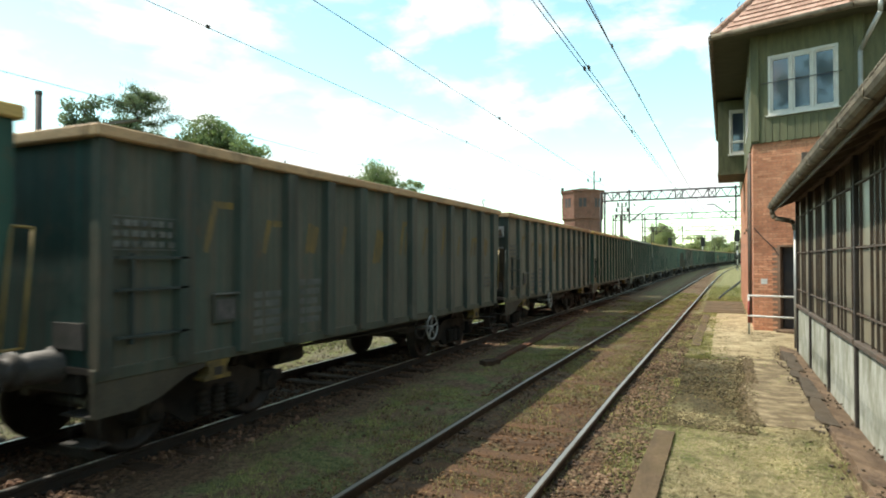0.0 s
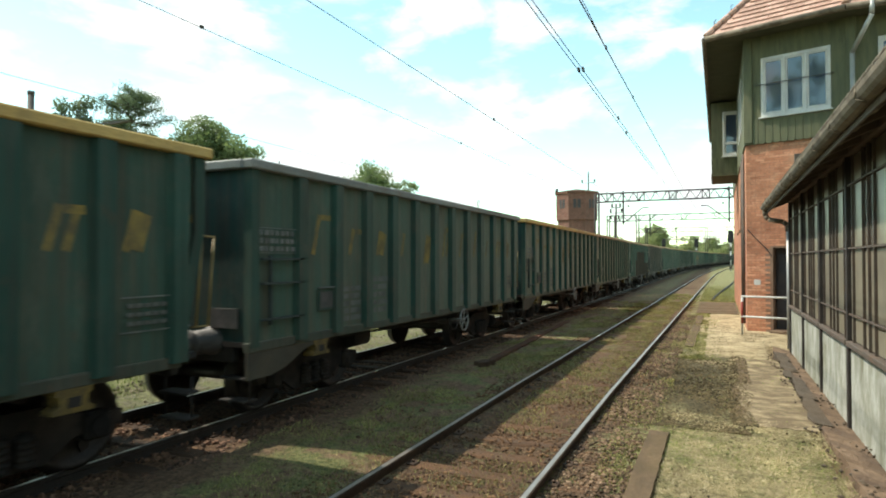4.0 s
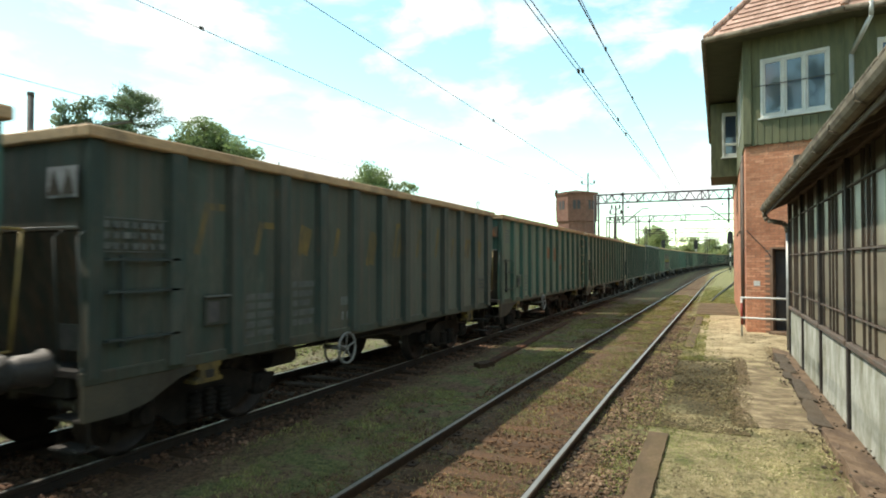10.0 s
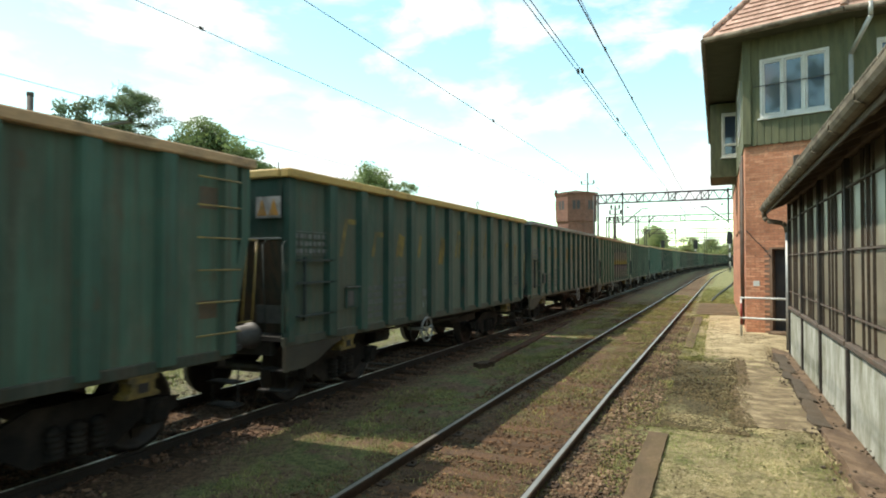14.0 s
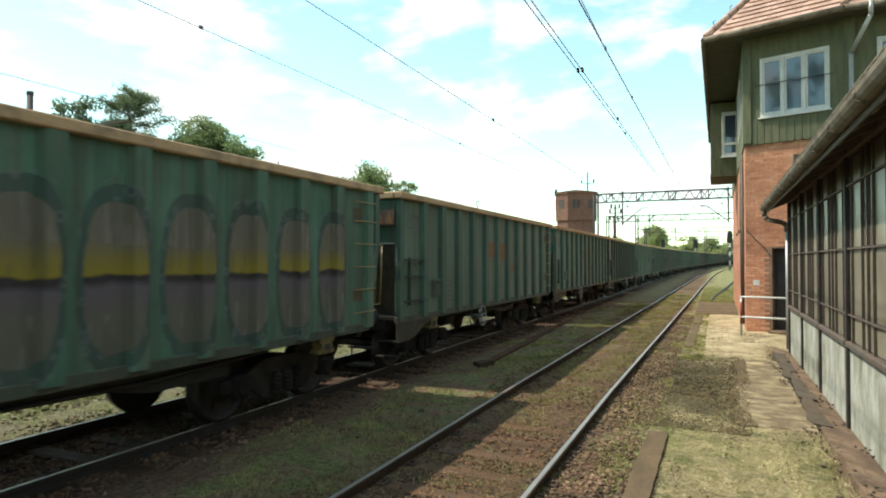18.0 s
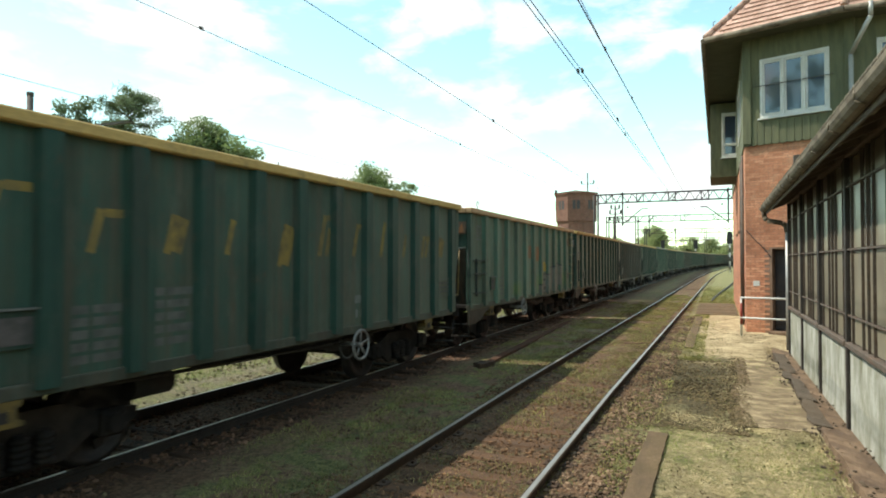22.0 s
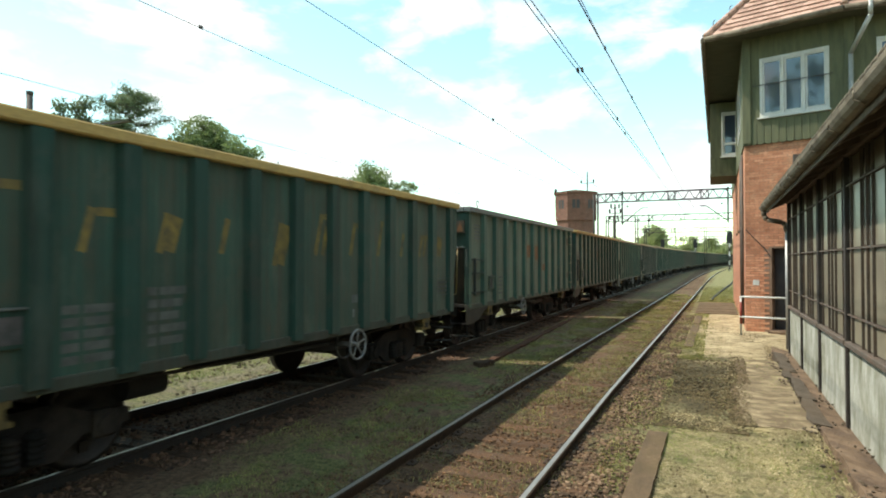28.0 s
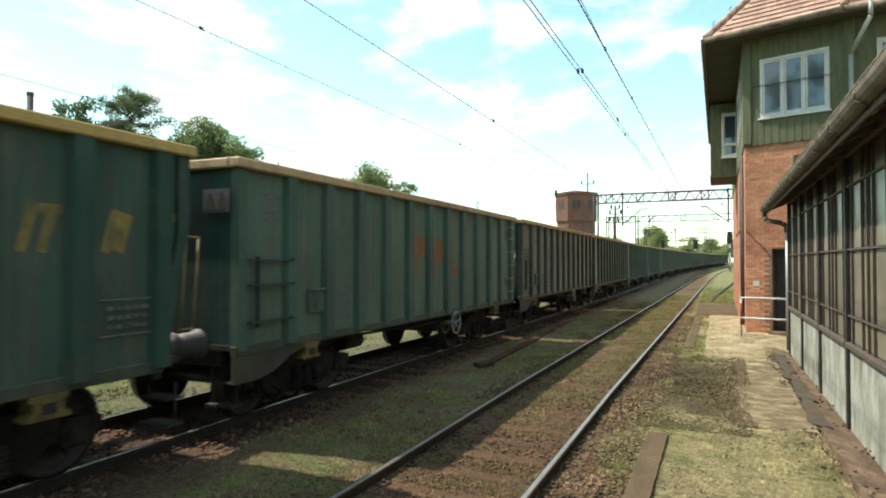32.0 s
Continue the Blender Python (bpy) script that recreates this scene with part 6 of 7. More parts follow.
    if placard:
        bm = bmesh.new()
        up = 0.05 if placard == "amber" else 0.0
        block(bm, (1.03, -HALF - 0.04, 2.61 + up), (1.42, -HALF - 0.022, 2.89 + up))
        pl = part("placard", bm, M[{"white": "white", "amber": "red_old", "dull": "card", "grey": "white"}[placard]], w, "placard with two dark triangles")
        for x in (1.13, 1.32):
            bm = bmesh.new()
            prism(bm, [(x - 0.08, 2.64 + up), (x + 0.08, 2.64 + up), (x, 2.86 + up)], -HALF - 0.046, -HALF - 0.041, "y")
            part("triangle", bm, M["amber"] if placard == "white" else M["orange" if placard == "amber" else "brown"], pl)
    def on_rib(i, z0, z1, material):
        """Spray paint carried over a rib."""
        bm = bmesh.new()
        y = L + 0.98 + 0.845 * i
        prism(bm, [(W, y - 0.13), (W + 0.104, y - 0.094), (W + 0.104, y + 0.094), (W, y + 0.13)], z0, z1, "z")
        part("graffiti", bm, material, w)

    if extra == "two_tone":
        edges = [L + 0.04] + [L + 0.98 + 0.845 * i for i in range(12)] + [-L - 0.34]
        for i, (y0, y1) in enumerate(zip(edges, edges[1:])):
            if i < 3:
                continue
            top = 2.05 if i < 5 else (1.85 if i > 8 else 2.62)
            flat(y0 + 0.14, y1 - (0.14 if i < 12 else 0.0), 1.035, top, M["brown"], 0.0, "repainted_panel")
            if i < 12:
                on_rib(i, 1.002, 2.05 if i < 4 else (1.85 if i > 8 else 2.62), M["brown"])
    if extra == "graffiti":
        patches = (("brown", 0.0, ((3.68, 2.44), (4.23, 2.44), (4.23, 2.74), (4.18, 2.82), (3.98, 2.84), (3.76, 2.80), (3.70, 2.70))),
                   ("spray_cream", 0.001, ((3.66, 2.44), (4.22, 2.46), (4.23, 1.80), (4.12, 1.72), (3.90, 1.67), (3.76, 1.76), (3.68, 1.98), (3.70, 2.20))),
                   ("ochre", 0.002, ((3.90, 2.34), (4.14, 2.40), (4.20, 2.22), (4.21, 1.96), (4.10, 1.98), (4.00, 2.08), (3.94, 2.22))),
                   ("brown", 0.0, ((3.72, 1.70), (3.90, 1.66), (4.22, 1.70), (4.22, 1.16), (3.98, 1.18), (3.86, 1.40))),
                   ("spray_cream", 0.001, ((3.66, 1.22), (3.66, 1.52), (3.76, 1.40), (3.90, 1.20), (3.86, 1.16))))
        for colour, lift, outline in patches:
            bm = bmesh.new()
            prism(bm, [(L + y, z) for y, z in outline], S - 0.005, S + lift, "x")
            part("graffiti", bm, M[colour], w)
        for y0, z0, y1, z1 in ((3.72, 2.12, 4.0, 2.26), (4.0, 2.26, 4.2, 2.24), (3.84, 2.26, 4.16, 2.32), (4.02, 2.08, 4.12, 1.94)):
            mark_bar(L + y0, z0, L + y1, z1, 0.022, M["spray_dark"], 0.004, "graffiti")
        for k in range(6):
            flat(L + 2.02 + 0.09 * k, L + 2.07 + 0.09 * k, 1.16, 1.5 - 0.03 * (k % 2), M["pale"], 0.0, "graffiti")
    if extra == "tag":
        tag_a = ((6.22, 1.06), (6.30, 1.40), (6.45, 1.60), (6.68, 1.67), (7.09, 1.62), (7.12, 1.06))
        tag_b = ((7.15, 1.06), (7.17, 1.84), (8.00, 1.90), (8.00, 1.06))
        tag_c = ((8.04, 1.06), (8.03, 1.90), (8.40, 1.99), (8.76, 1.96), (8.54, 1.72), (8.88, 1.52), (8.84, 1.26), (8.42, 1.22), (8.36, 1.06))
        for outline in (tag_a, tag_b, tag_c):
            bm = bmesh.new()
            prism(bm, [(L + y, z) for y, z in outline], S - 0.006, S, "x")
            part("graffiti", bm, M["spray_grey"], w, "grey bubble of a tag")
            for p, q in zip(outline, outline[1:] + outline[:1]):
                mark_bar(L + p[0], p[1], L + q[0], q[1], 0.04, M["spray_dark"], 0.003, "graffiti")
        for i, z0, z1 in ((6, 1.06, 1.3), (7, 1.06, 1.62), (8, 1.06, 1.86), (9, 1.24, 1.90)):
            on_rib(i, z0, z1, M["spray_grey"])
            on_rib(i, z1, z1 + 0.035, M["spray_dark"])
        flat(L + 7.84, L + 8.10, 1.08, 1.46, M["spray_dark"], 0.002, "graffiti")
        flat(L + 6.50, L + 6.78, 1.14, 1.24, M["spray_dark"], 0.002, "graffiti")
        flat(L + 6.34, L + 6.72, 1.42, 1.50, M["spray_dark"], 0.002, "graffiti")
        bm = bmesh.new()
        prism(bm, [(L + 6.34, 1.74), (L + 6.90, 1.72), (L + 6.80, 1.92), (L + 6.66, 2.04), (L + 6.36, 2.02)], S - 0.005, S + 0.001, "x")
        part("graffiti", bm, M["spray_yellow"], w)
    return w


def train():
    """The wagons in their order, nearest the engine first."""
    kinds = {
        "a": wagon("long", "green_dirty", "rim_tan", "yellow_old", 6.85, None),
        "p": wagon("long", "green_dirty", "rim_tan", "yellow_old", 4.15, "grey"),
        "r": wagon("long", "green_dark", "rim_yellow", "yellow", 4.15, "white"),
        "f": wagon("short", "green_mid", "rim_tan", "orange", 6.5, "dull"),
        "y": wagon("long", "green_dark", "rim_yellow", "yellow", 6.70, None),
        "t": wagon("short", "green_dark", "rim_tan", "orange", 4.2, None, None, True),
        "n": wagon("short", "green_dark", "rim_tan", "orange", 4.2, None, None, True),
        "m": wagon("short", "green_dirty", "rim_grey", "orange", 4.2, None, None, True),
        "q": wagon("long", "green_dirty", "rim_tan", "yellow_old", 4.2, None, None, True),
        "v": wagon("long", "green_dark", "rim_tan", "yellow_old", 4.2, None, None, True),
        "g": wagon("long", "green_dark", "rim_grey", "yellow", 6.70, None),
        "F": wagon("short", "green_mid", "rim_tan", "orange", 4.12, "amber"),
        "T": wagon("short", "green_teal", "rim_tan", "orange", 4.2, "amber"),
        "G": wagon("short", "green_mid", "rim_grey", "orange", 4.2, "amber"),
        "B": wagon("short", "green_teal", "rim_tan", "amber", 6.58, None, "two_tone"),
        "S": wagon("short", "green_mid", "rim_tan", "orange", 4.1, "amber", "graffiti"),
        "U": wagon("short", "green_mid", "rim_tan", "orange", 4.15, "amber", "tag"),
    }
    order = "y" + "apygyfBpFFrgSFTyUrayGyfa" + "tvnqmvtqmqnvtqm"
    used, cars = set(), []
    for k in order:
        if k in used:
            cars.append(copy_thing(kinds[k], Matrix.Identity(4)))
        else:
            cars.append(kinds[k])
            used.add(k)
    return cars


CARS = train()


# ---- overhead line, masts and signals ----
def lattice(bm, a, b, up, panels, r=0.035):
    """A flat truss between two chords: a to b, and the same lifted by up."""
    a, b, up = Vector(a), Vector(b), Vector(up)
    tube(bm, a, b, r * 1.5, 6)
    tube(bm, a + up, b + up, r * 1.5, 6)
    for i in range(panels):
        p, q = a.lerp(b, i / panels), a.lerp(b, (i + 1) / panels)
        m = (p + q) / 2
        tube(bm, p, m + up, r * 0.7, 4)
        tube(bm, m + up, q, r * 0.7, 4)


def gantry(y, x0, x1, z, legs, drops):
    g = thing("catenary_gantry", "steel lattice gantry carrying the overhead line", "gantry", group="gantries over the line")
    for dy in (-0.25, 0.25):
        bm = bmesh.new()
        lattice(bm, (x0, y + dy, z), (x1, y + dy, z + 0.02), (0, 0, 0.8), 14)
        part("truss", bm, M["steel_dark"], g)
    for k in range(5):
        x = x0 + (x1 - x0) * (k + 0.5) / 5
        bm = bmesh.new()
        for sx in (-0.3, 0.3):
            tube(bm, (x + sx, y - 0.26, z), (x + sx, y - 0.26, z + 0.8), 0.05, 5)
        tube(bm, (x - 0.3, y - 0.26, z), (x + 0.3, y - 0.26, z + 0.8), 0.04, 5)
        part("cross_frame", bm, M["steel_dark"], g)
    for x in legs:
        for dx in (-0.18, 0.18):
            bm = bmesh.new()
            lattice(bm, (x + dx, y - 0.2, -0.15), (x + dx, y - 0.2, z + 0.8), (0, 0.4, 0), 9, 0.04)
            part("leg", bm, M["steel_dark"], g)
    for x, s in drops:
        bm = bmesh.new()
        block(bm, (x - 0.07, y - 0.4, 5.4), (x + 0.07, y - 0.28, z + 0.95))
        part("drop_post", bm, M["steel_dark"], g)
        bm = bmesh.new()
        pipe(bm, [(x, y - 0.34, 5.55), (x + s * 1.75, y - 0.34, 6.95), (x + s * 2.3, y - 0.34, 6.95)], 0.05, 6)
        part("bracket", bm, M["steel_dark"], g)
        bm = bmesh.new()
        lathe(bm, [(0.03, 0), (0.09, 0.05), (0.04, 0.10), (0.09, 0.15), (0.04, 0.20), (0.09, 0.25), (0.03, 0.3)], 8, "y", (x + s * 0.5, y - 0.75, 7.1))
        part("insulator", bm, M["steel_brown"], g, "brown ribbed insulator")
    return g


gantry(60, -10.7, 3.2, 7.62, (-10.6, 3.1), ((-8.1, 1), (0.92, -1)))
gantry(90, -14.5, 6.0, 7.6, (-14.3, -10.3, 5.8), ((-8.6, 1),))
gantry(128, -15.0, 9.0, 7.6, (-13.0, -2.0, 8.8), ((-7.4, 1), (4.3, -1)))
gantry(175, -14.0, 14.0, 7.6, (-10.0, 2.5, 13.8), ((-2, 1), (8.2, -1)))


def wire(name, label, x0, z0, x1, z1, r, s0=-40.0, s1=300.0, sag=0.0, clips=()):
    """A wire along the line, and its clamps."""
    w = thing(name, label, "overhead wire", group="overhead wires")
    pts = [s0, 0, 12, 24, 36, 48, 60, 75, 90, 110, 128, 150, 175, 220, s1]
    bm = bmesh.new()
    line = []
    for s in pts:
        k = min(max(s / 60, -1), 1)
        f = math.sin(math.pi * min(max((s % 60) / 60, 0), 1))
        line.append(on_line(s, x0 + (x1 - x0) * k, z0 + (z1 - z0) * k - sag * f)[0])
    strand(bm, line, r, 5)
    part("strand", bm, M["wire"], w)
    for s in clips:
        k = s / 60
        f = math.sin(math.pi * min(max((s % 60) / 60, 0), 1))
        bm = bmesh.new()
        c = on_line(s, x0 + (x1 - x0) * k, z0 + (z1 - z0) * k - sag * f)[0]
        block(bm, tuple(c - Vector((0.018, 0.06, 0.02))), tuple(c + Vector((0.018, 0.06, 0.06))), 0.005)
        part("clamp", bm, M["wire"], w)
    return w


ZC = 5.75
wire("contact_wire", "contact wire over the empty track", -2.52, ZC, -2.20, ZC - 0.05, 0.008, clips=(12.0, 18.5))
wire("contact_wire", "second contact wire over the empty track", -2.43, ZC, -2.14, ZC - 0.05, 0.008, clips=(12.0, 16.5))
wire("messenger_wire", "messenger wire above the empty track", -2.36, 6.85, -2.12, 7.0, 0.013, clips=(14.3, 19.0, 30.0))
dropper = thing("messenger_tail", "thin tail of wire clamped to the messenger", "overhead wire", group="overhead wires")
bm = bmesh.new()
strand(bm, [(-2.302, 14.3, 6.886), (-2.262, 10.0, 6.90), (-2.225, 6.0, 6.90), (-2.17, 0.0, 6.88), (-2.10, -8.0, 6.85)], 0.007, 5)
part("strand", bm, M["wire"], dropper)
wire("contact_wire", "contact wire over the train", -6.55, 6.65, -6.9, 6.6, 0.0075, clips=(19.0,))
wire("feeder_wire", "feeder wire beyond the train", -11.3, 7.6, -10.9, 7.6, 0.008, clips=(11.0, 27.0))
wire("feeder_wire", "thin wire over the far sidings", -18.6, 7.4, -18.9, 7.4, 0.010)


def signal(x, y, top, banded):
    s = thing("light_signal", "black colour-light signal head on a banded mast", "railway signal", (x, y, -0.1), group="light signals")
    bm = bmesh.new()
    tube(bm, (0, 0, 0), (0, 0, top), 0.09, 8)
    part("mast", bm, M["white_paint"] if banded else M["steel_dark"], s)
    if banded:
        for k in range(3):
            bm = bmesh.new()
            tube(bm, (0, 0, 0.7 + 1.5 * k), (0, 0, 1.45 + 1.5 * k), 0.095, 8)
            part("band", bm, M["signal_black"], s, "black band on the mast")
    h = new("signal_head")
    h.parent = s
    bm = bmesh.new()
    prism(bm, [(-0.32 * 1, top - 0.2), (0.32, top - 0.2), (0.42, top), (0.42, top + 1.5), (0.25, top + 1.75), (-0.25, top + 1.75), (-0.42, top + 1.5), (-0.42, top)], -0.12, -0.05, "y")
    part("backboard", bm, M["signal_black"], h)
    for k in range(3):
        bm = bmesh.new()
        tube(bm, (0, -0.12, top + 0.25 + 0.5 * k), (0, -0.4, top + 0.25 + 0.5 * k), 0.13, 10)
        part("hood", bm, M["signal_black"], h)
    bm = bmesh.new()
    for dx in (-0.2, 0.2):
        tube(bm, (dx, 0.25, 0.4), (dx, 0.25, top), 0.02, 5)
    for k in range(12):
        tube(bm, (-0.2, 0.25, 0.6 + 0.4 * k), (0.2, 0.25, 0.6 + 0.4 * k), 0.015, 4)
    part("ladder", bm, M["steel_dark"], s)


signal(1.9, 112, 5.3, True)
signal(-4.35, 146, 5.2, True)
signal(-11.4, 150, 5.4, False)


def water_tower():
    t = thing("water_tower", "old brown brick water tower with a flat conical roof", "water tower", (-22.6, 108, 0), 13)
    eight = [(3.75 * math.cos(math.radians(22.5 + 45 * k)), 3.75 * math.sin(math.radians(22.5 + 45 * k))) for k in range(8)]
    bm = bmesh.new()
    prism(bm, [(0.93 * a, 0.93 * b) for a, b in eight], -0.2, 9.0, "z")
    part("shaft", bm, M["brick_tower"], t)
    bm = bmesh.new()
    prism(bm, eight, 9.0, 13.6, "z")
    part("tank_storey", bm, M["brick_tower"], t)
    bm = bmesh.new()
    prism(bm, [(1.06 * a, 1.06 * b) for a, b in eight], 13.6, 13.9, "z")
    part("cornice", bm, M["brick_tower"], t, "projecting brick cornice")
    bm = bmesh.new()
    ring = [bm.verts.new((1.08 * a, 1.08 * b, 13.9)) for a, b in eight]
    apex = bm.verts.new((0, 0, 14.6))
    for i in range(8):
        bm.faces.new((ring[i], ring[(i + 1) % 8], apex))
    bm.faces.new(ring[::-1])
    part("roof", bm, M["roof_felt"], t)
    bm = bmesh.new()
    tube(bm, (-3.4, -0.6, 13.9), (-3.4, -0.6, 14.6), 0.25, 8)
    part("chimney_pot", bm, M["signal_black"], t)
    for k in range(8):
        a = math.radians(45 * k)
        d = Vector((math.cos(a), math.sin(a), 0))
        w = new("window")
        w.parent = t
        w.matrix_basis = Matrix.Translation(d * 3.43) @ pose(0, 0, 0, 0, 0, math.degrees(a) + 90)
        boxpart("pane", (-0.62, -0.06, 11.0), (0.62, 0.02, 12.5), M["door"], w)
        boxpart("mullion", (-0.07, -0.09, 11.0), (0.07, 0.0, 12.5), M["brick_tower"], w)
        boxpart("lintel", (-0.75, -0.1, 12.5), (0.75, 0.02, 12.7), M["brick_tower"], w)


water_tower()


def pole(x, y, top, arms, category_label):
    p = thing("telegraph_pole", category_label, "utility pole", (x, y, -0.15), group="line-side poles")
    bm = bmesh.new()
    tube(bm, (0, 0, 0), (0, 0, top), 0.17, 8, 0.12)
    part("shaft", bm, M["concrete_pole"], p)
    for z, half in arms:
        bm = bmesh.new()
        tube(bm, (-half, 0, z), (half, 0, z), 0.06, 6)
        part("crossarm", bm, M["steel_dark"], p)
        for sx in (-1, 1):
            bm = bmesh.new()
            lathe(bm, [(0.05, z), (0.14, z + 0.1), (0.14, z + 0.4), (0.16, z + 0.45), (0.16, z + 0.6), (0.05, z + 0.65)], 8, "z", (sx * half, 0, 0))
            part("insulator", bm, M["signal_black"], p)
    return p


pole(-21.3, 112, 18.2, ((16.2, 1.1),), "tall pole with two insulators behind the water tower")
pole(-14.1, 96, 10.8, ((10.2, 0.6), (9.4, 0.8)), "pole with two crossarms beyond the train")
pole(-15.5, 104, 9.6, ((9.0, 0.6),), "pole with a crossarm beyond the train")
st = thing("stove_pipe", "dark round vent pipe rising beyond the train", "vent pipe", (-33.9, 21.2, -0.15))
bm = bmesh.new()
tube(bm, (0, 0, 0), (0, 0, 11.3), 0.155, 12)
part("pipe", bm, M["pipe_black"], st)
bm = bmesh.new()
tube(bm, (0, 0, 11.15), (0, 0, 11.36), 0.175, 12)
part("collar", bm, M["pipe_black"], st)


lp = thing("yard_post", "thin post with a hooped top beyond the train", "post", (-22.78, 60, -0.15))
bm = bmesh.new()
tube(bm, (0, 0, 0), (0, 0, 8.0), 0.09, 8, 0.06)
part("shaft", bm, M["steel_dark"], lp)
bm = bmesh.new()
pipe(bm, [(-0.12, 0, 7.95), (-0.12, 0, 8.3), (-0.05, 0, 8.42), (0.08, 0, 8.42), (0.14, 0, 8.3), (0.14, 0, 8.1)], 0.045, 6)
part("hoop", bm, M["steel_dark"], lp)
lp = thing("yard_post", "short dark post top beyond the train", "post", (-32.4, 40, -0.15))
bm = bmesh.new()
tube(bm, (0, 0, 0), (0, 0, 10.25), 0.09, 8, 0.05)
part("shaft", bm, M["steel_dark"], lp)
lp = thing("yard_lamp", "yard lamp with a long dark arm beyond the train", "street lamp", (-31.3, 22, -0.15))
bm = bmesh.new()
tube(bm, (0, 0, 0), (0, 0, 9.2), 0.09, 8, 0.06)
part("shaft", bm, M["steel_dark"], lp)
bm = bmesh.new()
pipe(bm, [(0, 0, 9.15), (1.2, 0, 9.36), (2.4, 0, 9.33)], 0.035, 6)
part("arm", bm, M["steel_dark"], lp)
bm = bmesh.new()
prism(bm, [(2.1, 9.29), (2.9, 9.23), (4.2, 9.27), (4.25, 9.32), (3.2, 9.36), (2.2, 9.38)], -0.12, 0.12, "y")
part("lamp_head", bm, M["steel_dark"], lp)
cb_ = thing("loose_cable", "black cable lying on the grass by the signal box", "cable")
bm = bmesh.new()
strand(bm, [(-0.30, 35.6, -0.07), (-0.24, 37.5, -0.05), (-0.1, 40.5, -0.05), (0.1, 44, -0.04), (0.5, 50, -0.0), (0.95, 57, 0.03), (1.4, 65, 0.08)], 0.06, 6)
part("strand", bm, M["rail_black"], cb_)


# ---- trees ----
def tree(x, y, height, spread, seed, label, leaf="leaf", density=1.0, low=0.35, leaf_size=0.34, flat=0.75, clump=0.105):
    """A tapered trunk, forking limbs, and a crown of small leaves in uneven clumps."""
    rng = random.Random(seed)
    t = thing("tree", label, "tree", (x, y, -0.2), group="trees beyond the line")
    bm = bmesh.new()
    tips = []

    def limb(p, d, length, r, depth):
        q = p + d * length
        tube(bm, p, q, r, 6, r * 0.65)
        if depth == 0:
            tips.append(q)
            return
        if depth < 3:
            tips.append((p + q) / 2)
        for _ in range(3 if depth > 1 else 2):
            a = Vector((rng.uniform(-1, 1), rng.uniform(-1, 1), rng.uniform(-0.25, 0.85)))
            nd = (d * 0.75 + a.normalized() * 0.8).normalized()
            limb(q, nd, length * rng.uniform(0.6, 0.85), r * 0.6, depth - 1)

    h0 = height * low
    tube(bm, (0, 0, 0), (0, 0, h0), height * 0.022, 8, height * 0.017)
    for k in range(5):
        a = 2 * math.pi * (k + rng.random()) / 5
        limb(Vector((0, 0, h0 * rng.uniform(0.85, 1.0))), Vector((math.cos(a) * 0.7, math.sin(a) * 0.7, rng.uniform(0.5, 1.1))).normalized(), height * 0.18, height * 0.011, 3)
    limb(Vector((0, 0, h0)), Vector((0, 0, 1)), height * 0.22, height * 0.013, 3)
    top = max(p.z for p in tips)
    wide = max(math.hypot(p.x, p.y) for p in tips)
    kz, kx = (height * 0.97 - h0) / (top - h0), spread / wide
    for v in bm.verts:
        if v.co.z > h0 * 0.8:
            v.co = Vector((v.co.x * kx, v.co.y * kx, h0 + (v.co.z - h0) * kz))
    part("trunk", bm, M["bark"], t)
    nr = np.random.default_rng(seed)
    verts, faces = [], []
    tips = [Vector((p.x * kx, p.y * kx, h0 + (p.z - h0) * kz)) for p in tips]
    for p in tips:
        if rng.random() > 0.92:
            continue
        n_ = int(rng.uniform(14, 30) * density)
        d = nr.normal(0, 1, (n_, 3))
        d *= (nr.random((n_, 1)) ** 0.4) / np.linalg.norm(d, axis=1)[:, None]
        c = d * np.array([1, 1, flat]) * spread * clump * 2.0 + np.array(p)
        a = nr.normal(0, 1, (n_, 3))
        a /= np.linalg.norm(a, axis=1)[:, None]
        b_ = np.cross(a, nr.normal(0, 1, (n_, 3)))
        b_ /= np.linalg.norm(b_, axis=1)[:, None]
        s = nr.uniform(0.5, 1.2, (n_, 1)) * leaf_size
        for j in range(n_):
            i = len(verts)
            verts += [tuple(c[j] - a[j] * s[j]), tuple(c[j] + b_[j] * s[j] * 0.55), tuple(c[j] + a[j] * s[j]), tuple(c[j] - b_[j] * s[j] * 0.55)]
            faces.append((i, i + 1, i + 2, i + 3))
    cr_ = new("crown", sheet("crown", verts, faces, M[leaf]))
    cr_.parent = t
    tagged(cr_, "leafy crown with gaps", kind="stuff")


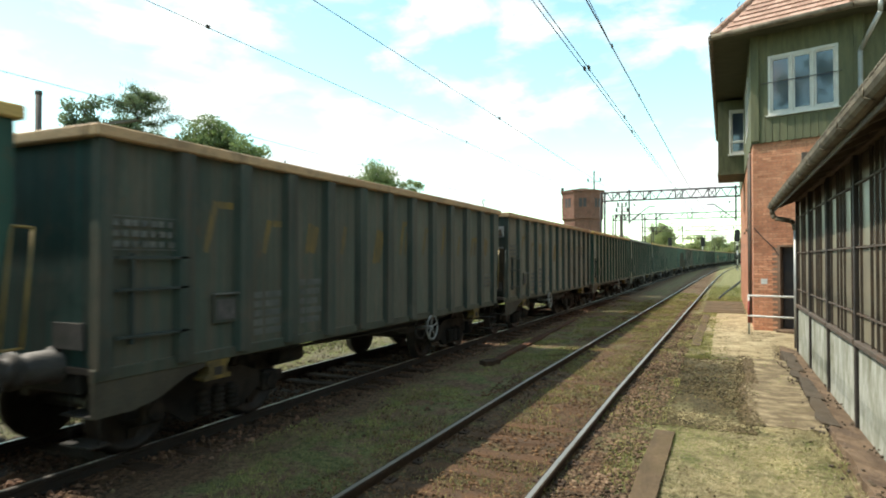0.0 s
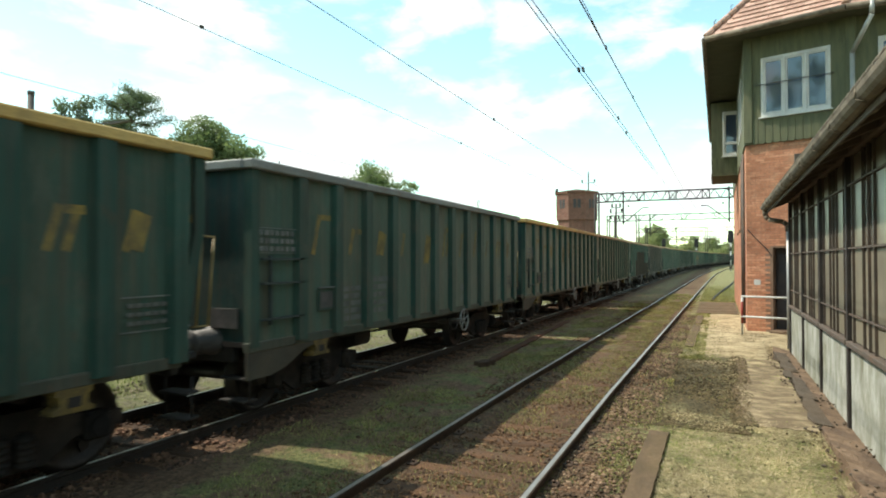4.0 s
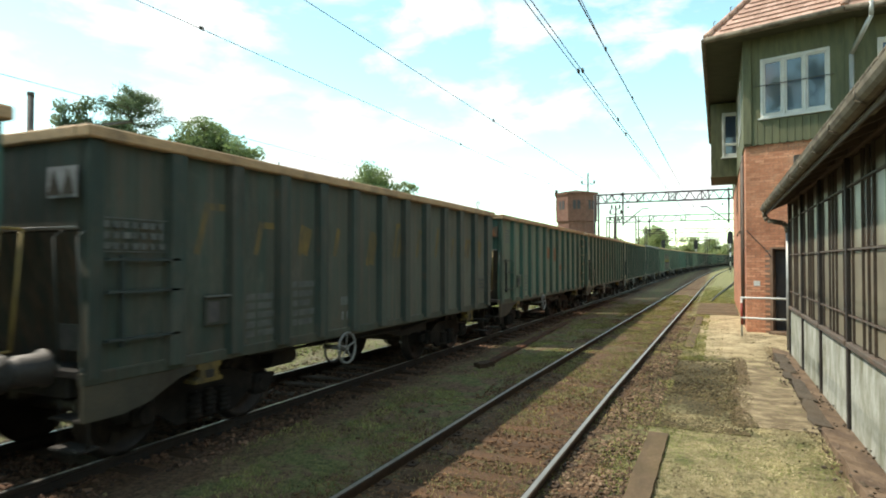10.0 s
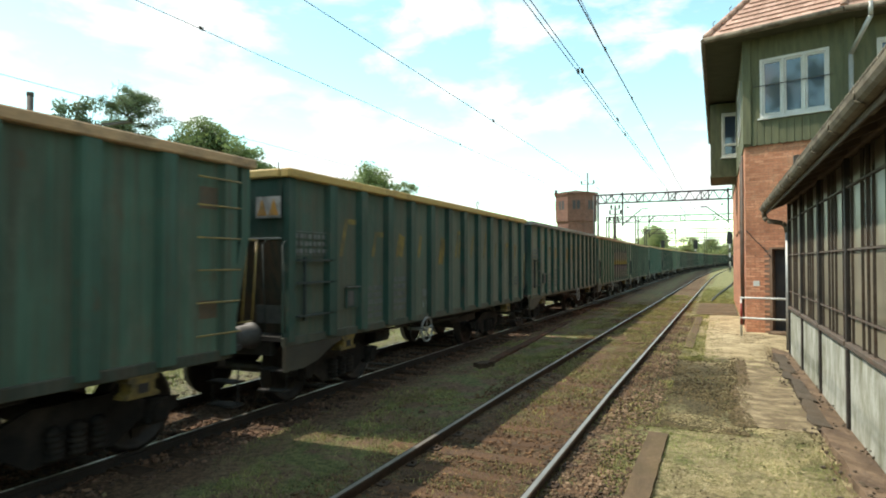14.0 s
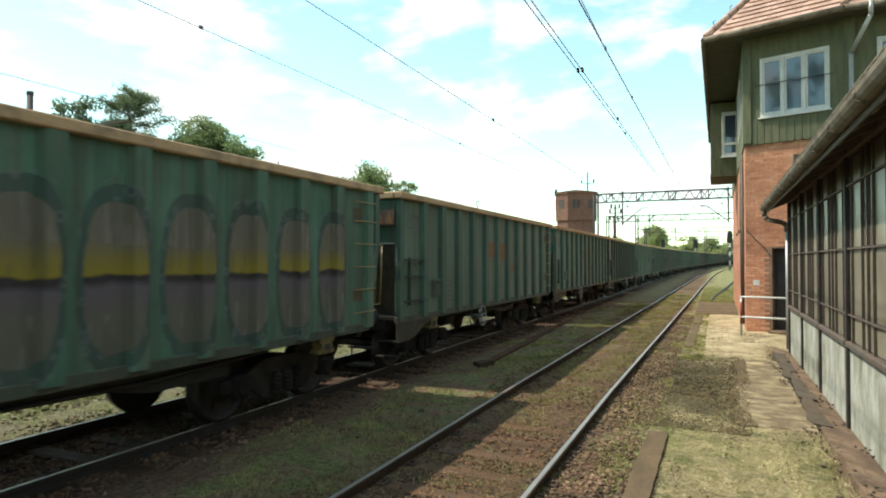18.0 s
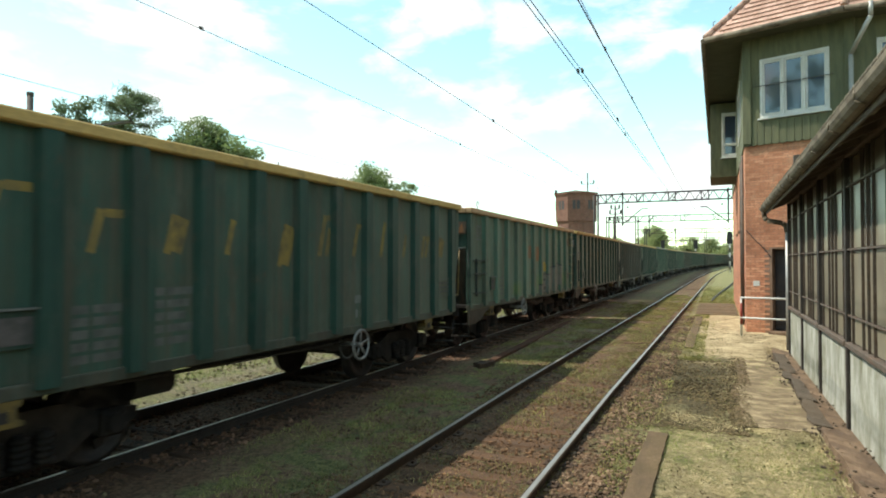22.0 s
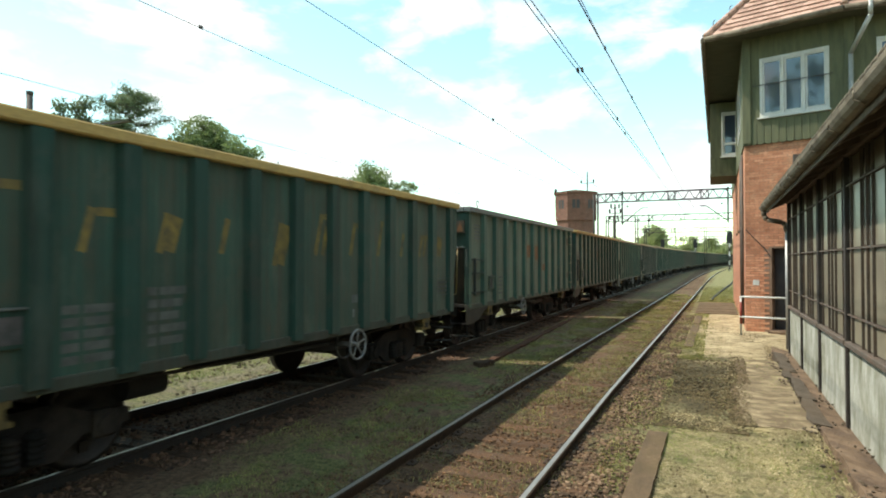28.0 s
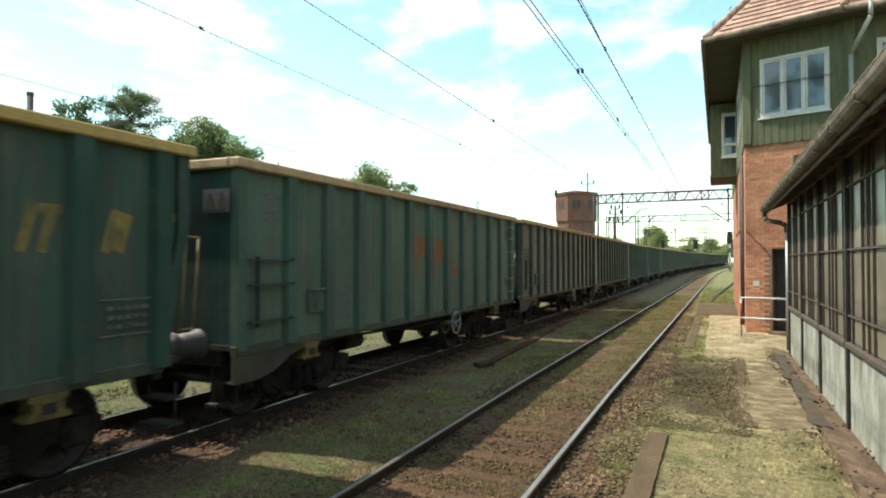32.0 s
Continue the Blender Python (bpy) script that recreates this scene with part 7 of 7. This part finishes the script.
def pine(x, y, height, spread, seed, label):
    """A leaning bare trunk, long uneven limbs, and flat pads of needles along their outer halves."""
    rng, nr = random.Random(seed), np.random.default_rng(seed)
    t = thing("tree", label, "tree", (x, y, -0.2), group="trees beyond the line")
    bm = bmesh.new()
    spine = [Vector((0.25 * math.sin(k * 0.9), 0.2 * math.cos(k * 1.3), height * 0.97 * k / 8)) for k in range(9)]
    for k in range(8):
        tube(bm, spine[k], spine[k + 1], 0.26 * (1 - k / 9), 7, 0.26 * (1 - (k + 1) / 9))
    pads = []
    for k in range(50):
        f = 0.60 + 0.38 * (k / 49)
        p = spine[int(f * 8)].lerp(spine[min(int(f * 8) + 1, 8)], f * 8 % 1)
        a = k * 2.4 + rng.uniform(-0.5, 0.5)
        reach = spread * math.sqrt(max(0.12, 1 - ((f - 0.76) / 0.235) ** 2)) * rng.uniform(0.5, 1.0)
        q = p + Vector((math.cos(a), math.sin(a), 0.10 + rng.uniform(-0.25, 0.6))) * reach * 0.9
        tube(bm, p, q, 0.06, 5, 0.02)
        for _ in range(10 if f > 0.76 else 6):
            u = rng.uniform(0.35, 1.05)
            c = p.lerp(q, u) + Vector((rng.uniform(-0.3, 0.3), rng.uniform(-0.3, 0.3), rng.uniform(-0.1, 0.22))) * (0.6 + 0.5 * u)
            tube(bm, p.lerp(q, min(u, 1)), c, 0.02, 4, 0.01)
            pads.append(c)
    part("trunk", bm, M["bark"], t)
    verts, faces = [], []
    for c in pads:
        n_ = 46
        d = nr.normal(0, 1, (n_, 3)) * np.array([0.27, 0.27, 0.20]) + np.array(c)
        a = nr.normal(0, 1, (n_, 3))
        a /= np.linalg.norm(a, axis=1)[:, None]
        b_ = np.cross(a, nr.normal(0, 1, (n_, 3)))
        b_ /= np.linalg.norm(b_, axis=1)[:, None]
        for j in range(n_):
            i = len(verts)
            verts += [tuple(d[j] - a[j] * 0.12), tuple(d[j] + b_[j] * 0.035), tuple(d[j] + a[j] * 0.12), tuple(d[j] - b_[j] * 0.035)]
            faces.append((i, i + 1, i + 2, i + 3))
    cr_ = new("crown", sheet("crown", verts, faces, M["leaf_pale"]))
    cr_.parent = t
    tagged(cr_, "airy pads of grey-green needles", kind="stuff")


tree(-50.9, 35.4, 16.6, 2.1, 21, "round green tree beyond the train", "leaf_pale", 4.0, 0.5, 0.15, 0.9, 0.15)
pine(-48.6, 39.5, 18.0, 3.9, 22, "tall pine with dark limbs and an airy grey-green crown")
tree(-49.6, 37.4, 15.2, 1.6, 29, "small airy tree at the edge of the trees", "leaf_pale", 1.5, 0.55, 0.12)
tree(-44.0, 43.8, 15.6, 4.1, 23, "broad dense green tree beyond the train", "leaf", 7.0, 0.6, 0.15, 0.6, 0.14)
tree(-40.6, 45.2, 13.6, 3.1, 24, "lower green tree beside a broad one", "leaf", 6.0, 0.6, 0.15, 0.75, 0.14)
tree(-44.9, 73.2, 15.2, 5.6, 25, "green tree beyond the train", "leaf", 6.0, 0.6, 0.19, 0.75, 0.14)
tree(-40.6, 76.0, 13.6, 2.6, 26, "slim green tree beyond the train", "leaf", 2.4, 0.6, 0.15)
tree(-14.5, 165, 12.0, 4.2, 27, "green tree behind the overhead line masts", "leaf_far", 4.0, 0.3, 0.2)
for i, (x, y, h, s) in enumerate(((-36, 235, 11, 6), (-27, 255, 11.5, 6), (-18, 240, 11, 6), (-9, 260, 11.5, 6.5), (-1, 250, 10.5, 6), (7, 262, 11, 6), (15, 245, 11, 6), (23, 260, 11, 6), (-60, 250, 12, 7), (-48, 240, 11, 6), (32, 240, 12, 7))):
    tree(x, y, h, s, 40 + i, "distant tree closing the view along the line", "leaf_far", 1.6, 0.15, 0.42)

for i, (x, y, h, s) in enumerate(((-20, -20, 21, 7), (-28, -17, 19, 6), (-13, -25, 20, 6))):
    tree(x, y, h, s, 70 + i, "green tree behind the camera, mirrored in the panes", "leaf", 0.8, 0.2, 0.5)


# ---- everything that rolls ----
def travelled(t):
    return 8.0243 * t - 0.00915 * t * t


def motions():
    for n_, car in enumerate(CARS):
        first = 3.676 + PITCH * (n_ - 1) + HALF
        rows = []
        for k in range(33):
            p, a = on_line(first - travelled(k), FAR)
            rows.append((k, Matrix.Translation(p) @ pose(0, 0, 0, 0, 0, -math.degrees(a))))
        walk(car, rows)
    wheels = [o for c in CARS for o in c.children if o.name.split(".")[0] == "wheelset"]
    turning = [(k / 15, Matrix.Rotation(travelled(k / 15) / WHEEL_R, 4, "X")) for k in range(481)]
    walk(wheels[0], turning)
    keys = wheels[0].animation_data
    for o in wheels[1:]:
        o.rotation_mode = "QUATERNION"
        o.animation_data_create()
        o.animation_data.action = keys.action
        o.animation_data.action_slot = keys.action_slot


motions()
